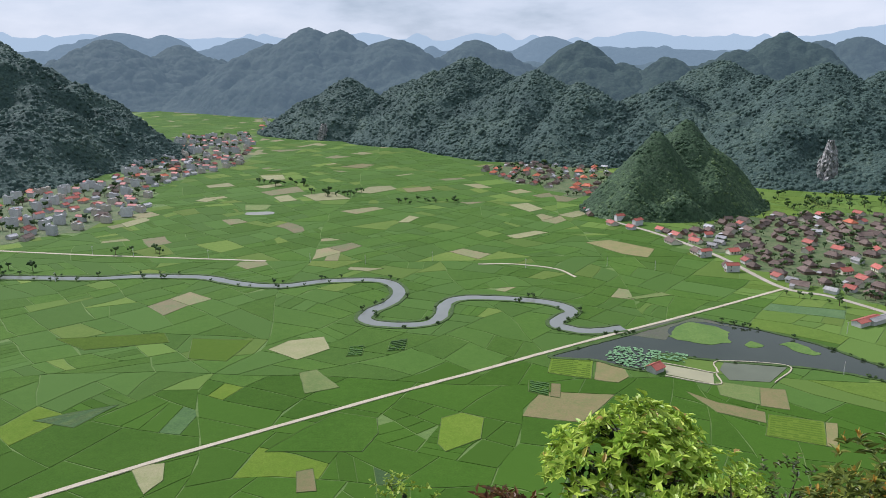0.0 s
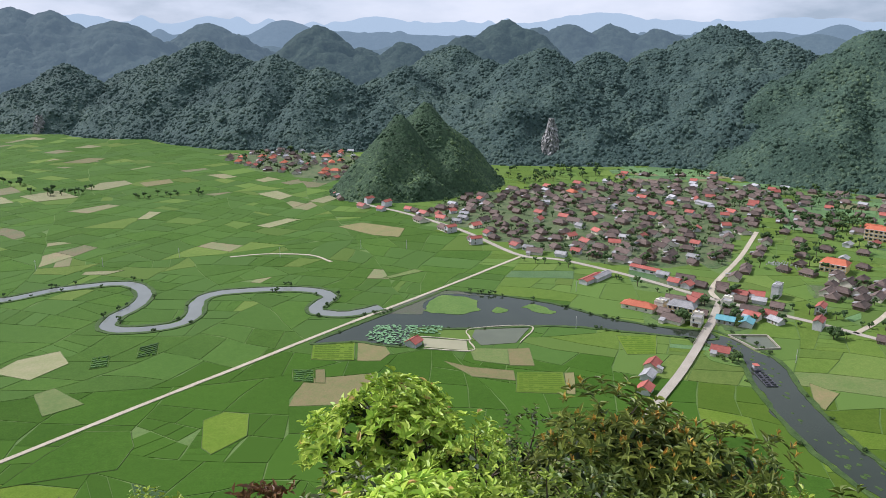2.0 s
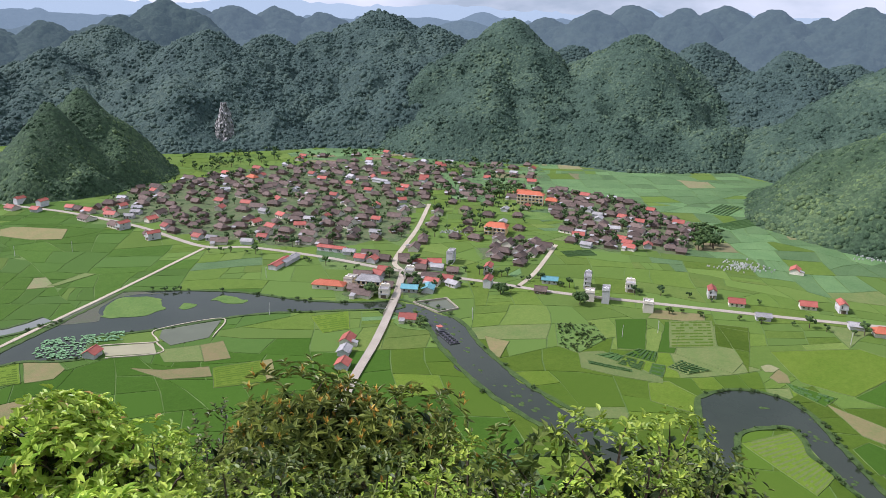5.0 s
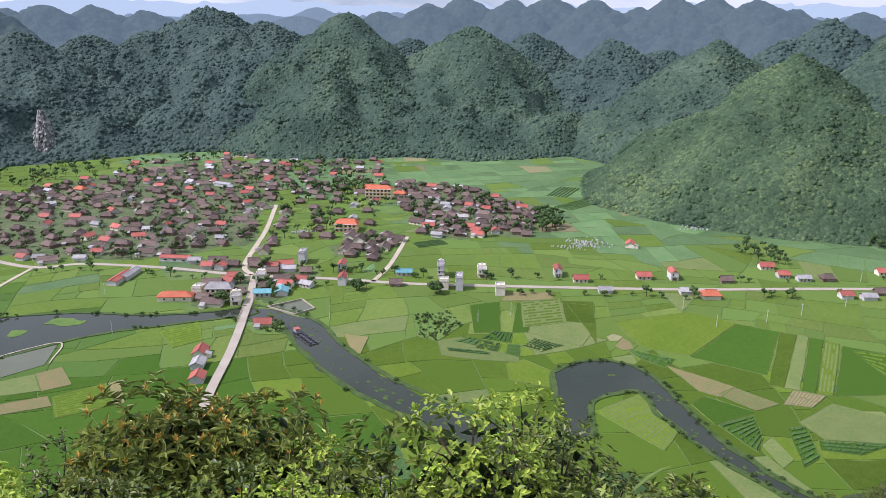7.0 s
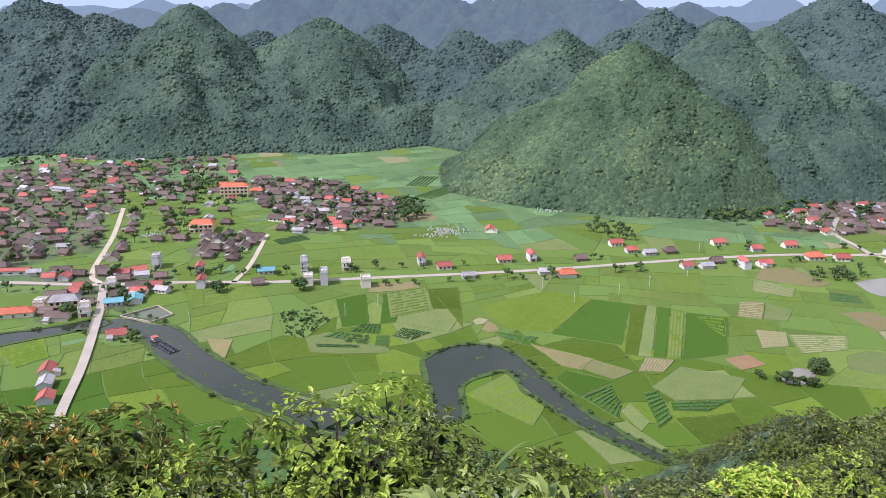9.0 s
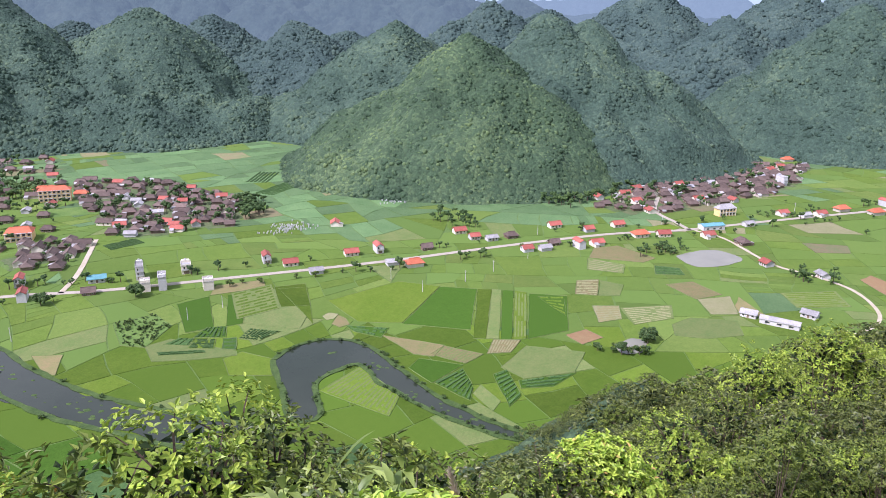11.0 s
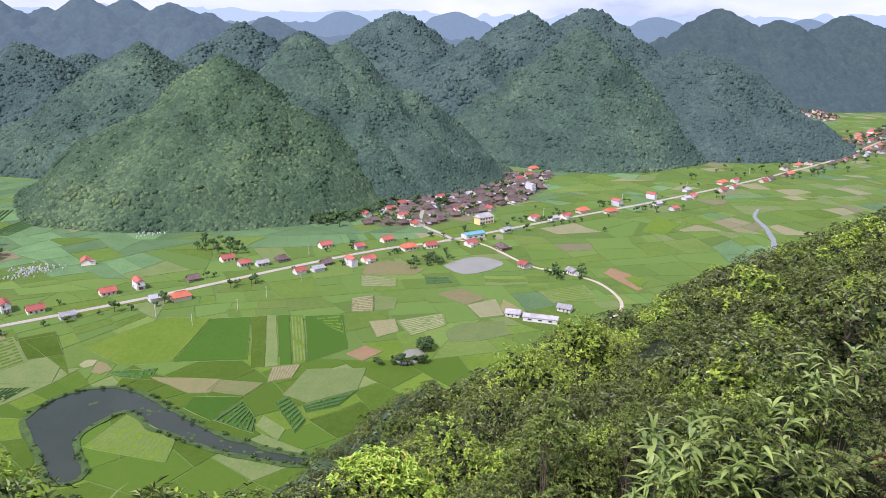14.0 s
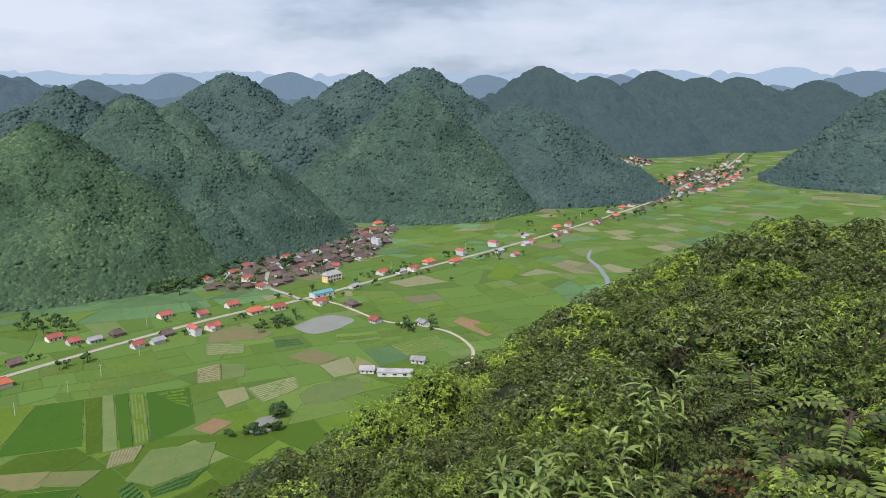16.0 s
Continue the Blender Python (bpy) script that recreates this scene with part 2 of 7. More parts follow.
M = {
    "ground": surface("valley_grass", (0.062, 0.120, 0.022), (0.110, 0.170, 0.040), 0.02, 0.4, bump_scale=0.8),
    "rice": surface("rice_green", (0.032, 0.080, 0.007), (0.047, 0.102, 0.011), 0.02, 0.25, rand="object", spread=0.09, third=(0.046, 0.102, 0.011), bump_scale=3, spec=0.06),
    # Far rice copies are lighter and bluer: distant brightness and haze in their colour.
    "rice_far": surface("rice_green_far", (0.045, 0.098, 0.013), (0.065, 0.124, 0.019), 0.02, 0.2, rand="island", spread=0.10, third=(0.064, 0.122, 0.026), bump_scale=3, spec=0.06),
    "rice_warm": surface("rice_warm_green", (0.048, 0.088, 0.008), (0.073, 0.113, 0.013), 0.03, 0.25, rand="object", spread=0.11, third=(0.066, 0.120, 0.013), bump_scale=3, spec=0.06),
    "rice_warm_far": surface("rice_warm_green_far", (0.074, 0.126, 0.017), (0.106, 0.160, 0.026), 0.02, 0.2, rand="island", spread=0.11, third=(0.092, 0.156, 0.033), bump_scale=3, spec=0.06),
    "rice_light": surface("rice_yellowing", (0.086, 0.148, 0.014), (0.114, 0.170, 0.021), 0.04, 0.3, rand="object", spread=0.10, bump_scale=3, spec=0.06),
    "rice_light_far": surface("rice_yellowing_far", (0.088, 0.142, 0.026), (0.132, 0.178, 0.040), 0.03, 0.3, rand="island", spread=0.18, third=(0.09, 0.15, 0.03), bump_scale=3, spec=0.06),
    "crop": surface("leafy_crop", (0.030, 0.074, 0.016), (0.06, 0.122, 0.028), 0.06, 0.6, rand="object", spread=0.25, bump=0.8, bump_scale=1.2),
    # Far crop is lightened for sunlit ground, the brightness sitting in its colour.
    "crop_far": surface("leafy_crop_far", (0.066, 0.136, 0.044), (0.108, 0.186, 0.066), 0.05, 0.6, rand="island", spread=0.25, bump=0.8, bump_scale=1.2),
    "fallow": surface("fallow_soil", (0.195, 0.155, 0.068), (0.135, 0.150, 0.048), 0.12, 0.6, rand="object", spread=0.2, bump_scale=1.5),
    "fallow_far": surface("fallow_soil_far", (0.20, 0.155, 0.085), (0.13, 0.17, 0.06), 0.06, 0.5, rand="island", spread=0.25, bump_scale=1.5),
    "meadow": surface("rough_meadow", (0.092, 0.145, 0.032), (0.140, 0.168, 0.050), 0.09, 0.5, rand="object", spread=0.12, bump_scale=1.5),
    "red_soil": surface("red_bare_soil", (0.20, 0.115, 0.055), (0.22, 0.155, 0.07), 0.1, 0.5, rand="object", spread=0.1, bump_scale=1.5),
    "pale": surface("dry_stubble", (0.235, 0.222, 0.115), (0.175, 0.190, 0.075), 0.1, 0.6, rand="object", spread=0.12, bump_scale=1.5),
    "dike": surface("grassy_dike", (0.075, 0.125, 0.030), (0.135, 0.175, 0.055), 0.2, 0.9, bump_scale=2),
    "grass": surface("bank_grass", (0.06, 0.13, 0.02), (0.12, 0.19, 0.04), 0.05, 0.8, bump=0.8, bump_scale=1.0),
    "yards": surface("village_yards", (0.04, 0.085, 0.022), (0.12, 0.135, 0.06), 0.06, 0.3, bump=0.6, bump_scale=1.0),
    "mud": surface("wet_mud", (0.085, 0.08, 0.06), (0.07, 0.095, 0.04), 0.06, 0.3, rough=0.6, bump=0.5, bump_scale=1.0),
    "bank": surface("river_bank_scrub", (0.028, 0.058, 0.012), (0.065, 0.11, 0.024), 0.15, 0.8, bump=1.0, bump_scale=0.9),
    "concrete": surface("road_concrete", (0.28, 0.25, 0.19), (0.37, 0.335, 0.265), 0.08, 1.5, bump=0.15, bump_scale=4),
    "dirt": surface("pale_dirt_path", (0.33, 0.29, 0.20), (0.44, 0.39, 0.29), 0.1, 1.0, bump=0.3, bump_scale=3),
    "river": water("river_water", (0.13, 0.14, 0.12), 0.08),
    "swamp": water("dark_slow_water", (0.020, 0.027, 0.016), 0.06),
    "pond": water("muddy_pond_water", (0.22, 0.21, 0.12), 0.15),
    "swamp_green": water("murky_green_water", (0.075, 0.085, 0.05), 0.14),
    "pond_grey": water("pale_shallow_water", (0.15, 0.15, 0.11), 0.15),
    "lotus": surface("lotus_leaf", (0.10, 0.21, 0.09), (0.16, 0.29, 0.14), 0.2, 1.0, rand="island", spread=0.25, bump=0.2),
    # Hill greens carry more blue with distance: haze put into the base colour.
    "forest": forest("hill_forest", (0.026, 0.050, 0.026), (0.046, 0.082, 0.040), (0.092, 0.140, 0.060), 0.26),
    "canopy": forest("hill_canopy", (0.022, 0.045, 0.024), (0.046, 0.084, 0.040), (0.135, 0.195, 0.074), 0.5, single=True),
    "canopy_haze_thin": forest("hill_canopy_haze_thin", (0.028, 0.054, 0.038), (0.049, 0.085, 0.056), (0.108, 0.158, 0.084), 0.4, single=True),
    "canopy_mid": forest("hill_canopy_haze_mid", (0.035, 0.061, 0.054), (0.049, 0.083, 0.068), (0.080, 0.120, 0.088), 0.35, single=True),
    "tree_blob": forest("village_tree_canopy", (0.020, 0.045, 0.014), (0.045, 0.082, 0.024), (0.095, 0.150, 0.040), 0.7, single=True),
    "forest_haze_thin": forest("hill_forest_haze_thin", (0.030, 0.056, 0.040), (0.048, 0.084, 0.056), (0.084, 0.128, 0.076), 0.24),
    "forest_mid": forest("hill_forest_haze_mid", (0.034, 0.060, 0.054), (0.049, 0.082, 0.068), (0.072, 0.108, 0.084), 0.2),
    # From here on an even blue emission in the material stands for haze.
    "forest_far": forest("hill_forest_far_haze", (0.03, 0.05, 0.035), (0.042, 0.068, 0.045), (0.055, 0.082, 0.05), 0.07, (0.085, 0.13, 0.15), 0.45),
    "range_near": forest("blue_green_haze_range", (0.03, 0.05, 0.04), (0.045, 0.07, 0.05), (0.06, 0.085, 0.06), 0.05, (0.135, 0.195, 0.225), 0.55),
    "range_blue": forest("blue_grey_haze_range", (0.035, 0.055, 0.05), (0.048, 0.07, 0.06), (0.06, 0.082, 0.068), 0.04, (0.165, 0.24, 0.27), 0.66),
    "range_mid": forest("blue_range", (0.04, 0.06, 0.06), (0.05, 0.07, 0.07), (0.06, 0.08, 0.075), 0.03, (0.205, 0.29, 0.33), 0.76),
    "range_far": forest("pale_blue_haze_range", (0.05, 0.07, 0.08), (0.06, 0.08, 0.09), (0.07, 0.09, 0.1), 0.02, (0.42, 0.54, 0.59), 0.88),
    "rock": surface("limestone", (0.06, 0.07, 0.055), (0.40, 0.39, 0.37), 0.12, 0.25, bump=1.0, bump_scale=0.6),
    "tile_dark": surface("weathered_dark_tiles", (0.078, 0.057, 0.046), (0.150, 0.112, 0.090), 0.3, 2.0, rand="object", spread=0.3, bump_scale=3, stretch=(1, 1, 3)),
    "tile_red": surface("red_roof_sheet", (0.27, 0.070, 0.050), (0.37, 0.115, 0.082), 0.2, 2.0, rough=0.6, rand="object", spread=0.25, bump_scale=3),
    "tile_orange": surface("orange_tiles", (0.40, 0.105, 0.050), (0.48, 0.150, 0.075), 0.3, 2.0, rough=0.7, rand="object", spread=0.12, bump_scale=3),
    "sheet_grey": surface("grey_fibre_sheet", (0.20, 0.20, 0.19), (0.36, 0.35, 0.33), 0.2, 1.5, rand="object", spread=0.2, bump_scale=3),
    "sheet_blue": surface("teal_roof_sheet", (0.09, 0.24, 0.26), (0.13, 0.32, 0.34), 0.3, 1.5, rough=0.5, rand="object", spread=0.15),
    "wall_cream": surface("cream_render", (0.60, 0.55, 0.42), (0.70, 0.66, 0.54), 0.3, 2, rand="object", spread=0.12, bump=0.1),
    "wall_white": surface("whitewash", (0.42, 0.42, 0.40), (0.56, 0.55, 0.52), 0.3, 2, rand="object", spread=0.12, bump=0.1),
    "tile_dark_many": surface("weathered_dark_tiles_many", (0.078, 0.057, 0.046), (0.150, 0.112, 0.090), 0.3, 2.0, rand="island", spread=0.3, bump_scale=3),
    "tile_red_many": surface("red_roof_sheet_many", (0.27, 0.070, 0.050), (0.37, 0.115, 0.082), 0.2, 2.0, rough=0.6, rand="island", spread=0.25, bump_scale=3),
    "tile_orange_many": surface("orange_tiles_many", (0.40, 0.105, 0.050), (0.48, 0.150, 0.075), 0.3, 2.0, rough=0.7, rand="island", spread=0.12, bump_scale=3),
    "sheet_grey_many": surface("grey_fibre_sheet_many", (0.26, 0.26, 0.26), (0.42, 0.41, 0.40), 0.2, 1.5, rand="island", spread=0.2, bump_scale=3),
    "wall_cream_many": surface("cream_render_many", (0.42, 0.38, 0.31), (0.52, 0.47, 0.39), 0.3, 2, rand="island", spread=0.12, bump=0.1),
    "wall_white_many": surface("whitewash_many", (0.42, 0.42, 0.41), (0.54, 0.54, 0.52), 0.3, 2, rand="island", spread=0.12, bump=0.1),
    "wall_brown_many": surface("old_timber_wall_many", (0.13, 0.09, 0.06), (0.24, 0.18, 0.13), 0.4, 2, rand="island", spread=0.25),
    "wall_yellow": surface("yellow_render", (0.70, 0.48, 0.18), (0.76, 0.56, 0.26), 0.3, 2, bump=0.1),
    "wall_brown": surface("old_timber_wall", (0.13, 0.09, 0.06), (0.24, 0.18, 0.13), 0.4, 2, rand="object", spread=0.25),
    "glass": surface("dark_window", (0.03, 0.035, 0.04), (0.05, 0.055, 0.06), 1, 3, rough=0.15, bump=0, spec=0.5),
    "wood": surface("bark", (0.055, 0.040, 0.026), (0.115, 0.086, 0.058), 2, 12, bump=0.7, bump_scale=15),
    # Near-black green: dark litter plus shade between shrubs, put into the colour.
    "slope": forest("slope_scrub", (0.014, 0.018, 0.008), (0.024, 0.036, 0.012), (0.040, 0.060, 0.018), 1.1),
    # Near-black copy of the leaf green: crown shade put into its colour.
    "leaf_inner": leafy("inner_leaf_shade_dark", (0.010, 0.022, 0.006), (0.028, 0.048, 0.013), gloss=0.1, through_light=0.05),
    "boat": surface("barge_paint", (0.05, 0.05, 0.055), (0.10, 0.10, 0.11), 0.5, 2),
    "pole": surface("concrete_pole", (0.45, 0.44, 0.42), (0.55, 0.54, 0.52), 0.5, 3, bump=0.1),
    "leaf_tree": leafy("village_tree_leaf", (0.045, 0.09, 0.026), (0.125, 0.19, 0.05), through_light=0.2),
    "leaf_bright": leafy("bright_young_leaf", (0.22, 0.37, 0.030), (0.48, 0.60, 0.075), (0.50, 0.32, 0.10), gloss=0.3),
    "leaf_dark": leafy("glossy_dark_leaf", (0.034, 0.056, 0.013), (0.170, 0.205, 0.042), gloss=0.4),
    "leaf_shrub": leafy("olive_shrub_leaf", (0.070, 0.108, 0.020), (0.26, 0.30, 0.055), gloss=0.35),
    "leaf_mid": leafy("mid_green_leaf", (0.042, 0.075, 0.012), (0.195, 0.250, 0.042), gloss=0.3),
    "leaf_lime": leafy("lime_leaf", (0.12, 0.21, 0.018), (0.36, 0.45, 0.055), gloss=0.3),
    "leaf_orange": leafy("orange_new_leaf", (0.42, 0.22, 0.03), (0.56, 0.38, 0.07)),
    "leaf_long": leafy("long_cane_leaf", (0.10, 0.165, 0.026), (0.32, 0.40, 0.10), gloss=0.3),
    "leaf_red": leafy("rust_leaf", (0.11, 0.05, 0.02), (0.22, 0.11, 0.035)),
    "plume": leafy("dry_plume", (0.50, 0.42, 0.28), (0.62, 0.54, 0.40), through_light=0.4),
}

# ---------------------------------------------------------------- mesh helpers


def mesh_np(name, verts, faces, material=None, smooth=True):
    """A mesh from arrays: verts (n, 3), faces (m, 3 or 4)."""
    verts, faces = np.asarray(verts, np.float32), np.asarray(faces, np.int32)
    me = bpy.data.meshes.new(name)
    k = faces.shape[1]
    me.vertices.add(len(verts))
    me.vertices.foreach_set("co", verts.ravel())
    me.loops.add(faces.size)
    me.loops.foreach_set("vertex_index", faces.ravel())
    me.polygons.add(len(faces))
    me.polygons.foreach_set("loop_start", np.arange(0, faces.size, k, dtype=np.int32))
    me.polygons.foreach_set("use_smooth", np.full(len(faces), smooth))
    me.update(calc_edges=True)
    if material:
        me.materials.append(material)
    return me


def mesh_py(name, verts, faces, material=None):
    me = bpy.data.meshes.new(name)
    me.from_pydata([tuple(v) for v in verts], [], faces)
    me.update()
    if material:
        me.materials.append(material)
    return me


def part(name, me, parent, label=""):
    ob = new(name, me)
    ob.parent = parent
    if label:
        tagged(ob, label)
    return ob


def thing(name, label, category, group="", kind="", me=None, at=(0, 0, 0), turn=0.0):
    ob = new(name, me)
    ob.matrix_world = pose(*at, 0, 0, turn)
    return tagged(ob, label, category, group, kind)


class Build:
    """Collects boxes, prisms and tubes into one mesh."""

    def __init__(self):
        self.v, self.f = [], []

    def add(self, verts, faces):
        n = len(self.v)
        self.v += [tuple(p) for p in verts]
        self.f += [tuple(i + n for i in f) for f in faces]
        return self

    def box(self, x0, y0, z0, x1, y1, z1):
        return self.add([(x0, y0, z0), (x1, y0, z0), (x1, y1, z0), (x0, y1, z0), (x0, y0, z1), (x1, y0, z1), (x1, y1, z1), (x0, y1, z1)],
                        [(3, 2, 1, 0), (4, 5, 6, 7), (0, 1, 5, 4), (1, 2, 6, 5), (2, 3, 7, 6), (3, 0, 4, 7)])

    def tube(self, pts, radii, sides=6):
        rings = []
        for i, p in enumerate(pts):
            p = Vector(p)
            d = (Vector(pts[min(i + 1, len(pts) - 1)]) - Vector(pts[max(i - 1, 0)])).normalized()
            a = d.orthogonal().normalized()
            b = d.cross(a)
            rings.append([p + (a * math.cos(t) + b * math.sin(t)) * radii[i] for t in np.arange(sides) * 2 * math.pi / sides])
        f = [(i * sides + j, i * sides + (j + 1) % sides, (i + 1) * sides + (j + 1) % sides, (i + 1) * sides + j)
             for i in range(len(pts) - 1) for j in range(sides)]
        f += [tuple(range(sides))[::-1], tuple((len(pts) - 1) * sides + j for j in range(sides))]
        return self.add([v for r in rings for v in r], f)

    def mesh(self, name, material):
        return mesh_py(name, self.v, self.f, material)


# ---------------------------------------------------------------- noise in arrays


def hash01(ix, iy, seed):
    h = (ix.astype(np.int64) * 374761393 + iy.astype(np.int64) * 668265263 + seed * 1442695041) & 0x7FFFFFFF
    h = ((h ^ (h >> 13)) * 1274126177) & 0x7FFFFFFF
    return ((h ^ (h >> 16)) & 0xFFFFF) / 1048575.0


def vnoise(x, y, seed=0):
    """Smooth value noise, 0 to 1."""
    ix, iy = np.floor(x), np.floor(y)
    fx, fy = x - ix, y - iy
    fx, fy = fx * fx * (3 - 2 * fx), fy * fy * (3 - 2 * fy)
    a, b = hash01(ix, iy, seed), hash01(ix + 1, iy, seed)
    c, d = hash01(ix, iy + 1, seed), hash01(ix + 1, iy + 1, seed)
    return (a * (1 - fx) + b * fx) * (1 - fy) + (c * (1 - fx) + d * fx) * fy


def fbm(x, y, seed=0, octaves=4):
    s, a, t = 0.0, 1.0, 0.0
    for o in range(octaves):
        s, t = s + a * vnoise(x * 2 ** o, y * 2 ** o, seed + o), t + a
        a *= 0.5
    return s / t


def crowns(x, y, cell, seed=0):
    """Rounded tree tops on a jittered grid: 0 in the gaps, up to 1 on a crown."""
    gx, gy = x / cell, y / cell
    ix, iy = np.floor(gx), np.floor(gy)
    best = np.zeros_like(x)
    for dx in (-1, 0, 1):
        for dy in (-1, 0, 1):
            cx, cy = ix + dx, iy + dy
            px, py = cx + hash01(cx, cy, seed), cy + hash01(cx, cy, seed + 1)
            size = 0.45 + 0.45 * hash01(cx, cy, seed + 2)
            d2 = ((gx - px) ** 2 + (gy - py) ** 2) / size ** 2
            best = np.maximum(best, np.sqrt(np.clip(1 - d2, 0, 1)) * (0.4 + 0.6 * size))
    return best


def az(deg, dist):
    return dist * math.sin(radians(deg)), dist * math.cos(radians(deg))


# ---------------------------------------------------------------- ground


def inside(p, poly):
    x, y = p
    hit = False
    for (x1, y1), (x2, y2) in zip(poly, poly[1:] + poly[:1]):
        if (y1 > y) != (y2 > y) and x < (x2 - x1) * (y - y1) / (y2 - y1) + x1:
            hit = not hit
    return hit


def smooth_line(pts, step=6.0):
    """A Catmull-Rom line through the points."""
    pts = [np.array(p, float) for p in pts]
    ext = [2 * pts[0] - pts[1]] + pts + [2 * pts[-1] - pts[-2]]
    out = []
    for i in range(1, len(ext) - 2):
        p0, p1, p2, p3 = ext[i - 1:i + 3]
        k = max(2, int(np.linalg.norm(p2 - p1) / step))
        for t in np.arange(k) / k:
            out.append(0.5 * (2 * p1 + (p2 - p0) * t + (2 * p0 - 5 * p1 + 4 * p2 - p3) * t ** 2 + (3 * p1 - p0 - 3 * p2 + p3) * t ** 3))
    return np.array(out + [pts[-1]])


def ribbon(line, widths, z, thick=0.3, wobble=0.0, seed=0):
    """A strip along a line with side faces: verts, faces."""
    n = len(line)
    d = np.gradient(line, axis=0)
    d /= np.linalg.norm(d, axis=1)[:, None] + 1e-9
    nrm = np.stack([-d[:, 1], d[:, 0]], 1)
    w = np.interp(np.linspace(0, 1, n), np.linspace(0, 1, len(widths)), widths)[:, None] / 2
    wl = w * (1 + wobble * (vnoise(np.arange(n) * 0.7, np.zeros(n), seed)[:, None] - 0.5) * 2)
    wr = w * (1 + wobble * (vnoise(np.arange(n) * 0.7, np.ones(n) * 9, seed)[:, None] - 0.5) * 2)
    left, right = line + nrm * wl, line - nrm * wr
    v = np.concatenate([np.c_[left, np.full(n, z)], np.c_[right, np.full(n, z)],
                        np.c_[left, np.full(n, z - thick)], np.c_[right, np.full(n, z - thick)]])
    i = np.arange(n - 1)
    f = np.concatenate([np.stack([n + i, n + i + 1, i + 1, i], 1), np.stack([i, i + 1, 2 * n + i + 1, 2 * n + i], 1),
                        np.stack([3 * n + i, 3 * n + i + 1, n + i + 1, n + i], 1)])
    return v, f


def build_ground():
    n = 60
    g = np.linspace(-4900, 4900, n)
    x, y = np.meshgrid(g, g)
    v = np.stack([x.ravel(), y.ravel(), np.zeros(n * n)], 1)
    i, j = np.meshgrid(np.arange(n - 1), np.arange(n - 1))
    a = (j * n + i).ravel()
    f = np.stack([a, a + 1, a + n + 1, a + n], 1)
    return thing("ground", "grassy green valley floor between the rice fields", "ground", kind="structure", me=mesh_np("ground", v, f, M["ground"]))


ground = build_ground()

# Lines of roads and waters, in metres on the plan
MAIN_ROAD = [(185, 935), (177, 864), (182, 815), (215, 753), (246, 666), (263, 572), (292, 545), (324, 485), (346, 428), (381, 365), (402, 320), (440, 259),
             (504, 161), (570, 73), (618, 2), (645, -56), (699, -140), (800, -300), (923, -473), (1081, -673), (1257, -854), (1455, -1072), (1949, -1529), (2298, -1870)]
STRAIGHT_PATH = [(-240, 233), (-168, 284), (-126, 315), (-80, 346), (-26, 382), (21, 412), (76, 448), (114, 472), (182, 514), (262, 566)]
BRIDGE_ROAD = [(180, 265), (212, 295), (255, 330), (308, 378), (350, 420)]
VILLAGE_ROAD = [(350, 422), (364, 447), (438, 507), (512, 574)]
SIDE_ROAD = [(391, 342), (428, 357), (498, 395)]
TEMPLE_ROAD = [(647, -62), (669, -52), (704, -36), (760, -40)]
FARM_TRACK = [(647, -66), (628, -88), (569, -115), (551, -138), (520, -160), (470, -158), (420, -110)]
WEST_TRACK = [(-470, 700), (-337, 676), (-278, 668), (-157, 652)]
MIDDLE_TRACK = [(30, 640), (60, 640), (95, 625), (108, 600)]
RIVER = [(-450, 610), (-350, 603), (-288, 600), (-245, 606), (-197, 602), (-160, 584), (-127, 578), (-98, 590), (-62, 594), (-43, 586), (-34, 560), (-40, 535), (-52, 517),
         (-54, 499), (-40, 490), (-14, 491), (-2, 507), (2, 534), (16, 547), (48, 545), (79, 534), (91, 516), (80, 500), (77, 487), (95, 476), (120, 482)]
SWAMP = [(174, 503), (206, 480), (236, 451), (254, 420), (278, 393), (304, 374), (298, 362), (257, 389), (227, 408), (201, 417), (167, 424), (148, 431), (133, 436), (122, 421), (116, 411), (101, 418),
         (90, 427), (64, 432), (83, 446), (130, 475)]
RIVER_EAST = [(296, 376), (303, 352), (302, 322), (290, 297), (276, 262), (268, 232), (265, 203), (262, 180), (262, 150)]
LAKE = [(336, 169), (347, 167), (359, 162), (367, 152), (369, 137), (362, 122), (350, 109), (341, 99), (333, 91), (319, 76), (311, 62), (301, 44), (296, 30), (290, 34), (296, 54), (304, 73),
        (313, 89), (321, 99), (326, 108), (335, 115), (342, 124), (332, 133), (320, 137), (309, 134), (290, 124), (282, 128), (285, 138), (303, 148), (317, 158)]
SOUTH_RIVER = [(760, -395), (742, -383), (720, -372), (690, -366), (640, -350), (600, -330)]


def road(name, pts, width, material, label, z=0.5, wobble=0.0):
    line = smooth_line(pts)
    v, f = ribbon(line, [width], z, 0.5, wobble)
    return thing(name, label, "road", kind="structure", me=mesh_np(name, v, f, M[material], smooth=False))


def stream(name, pts, widths, material, label, z=0.32):
    line = smooth_line(pts, 4.0)
    v, f = ribbon(line, widths, z, 0.3, 0.25, 5)
    return thing(name, label, "river", kind="structure", me=mesh_np(name, v, f, M[material], smooth=False))


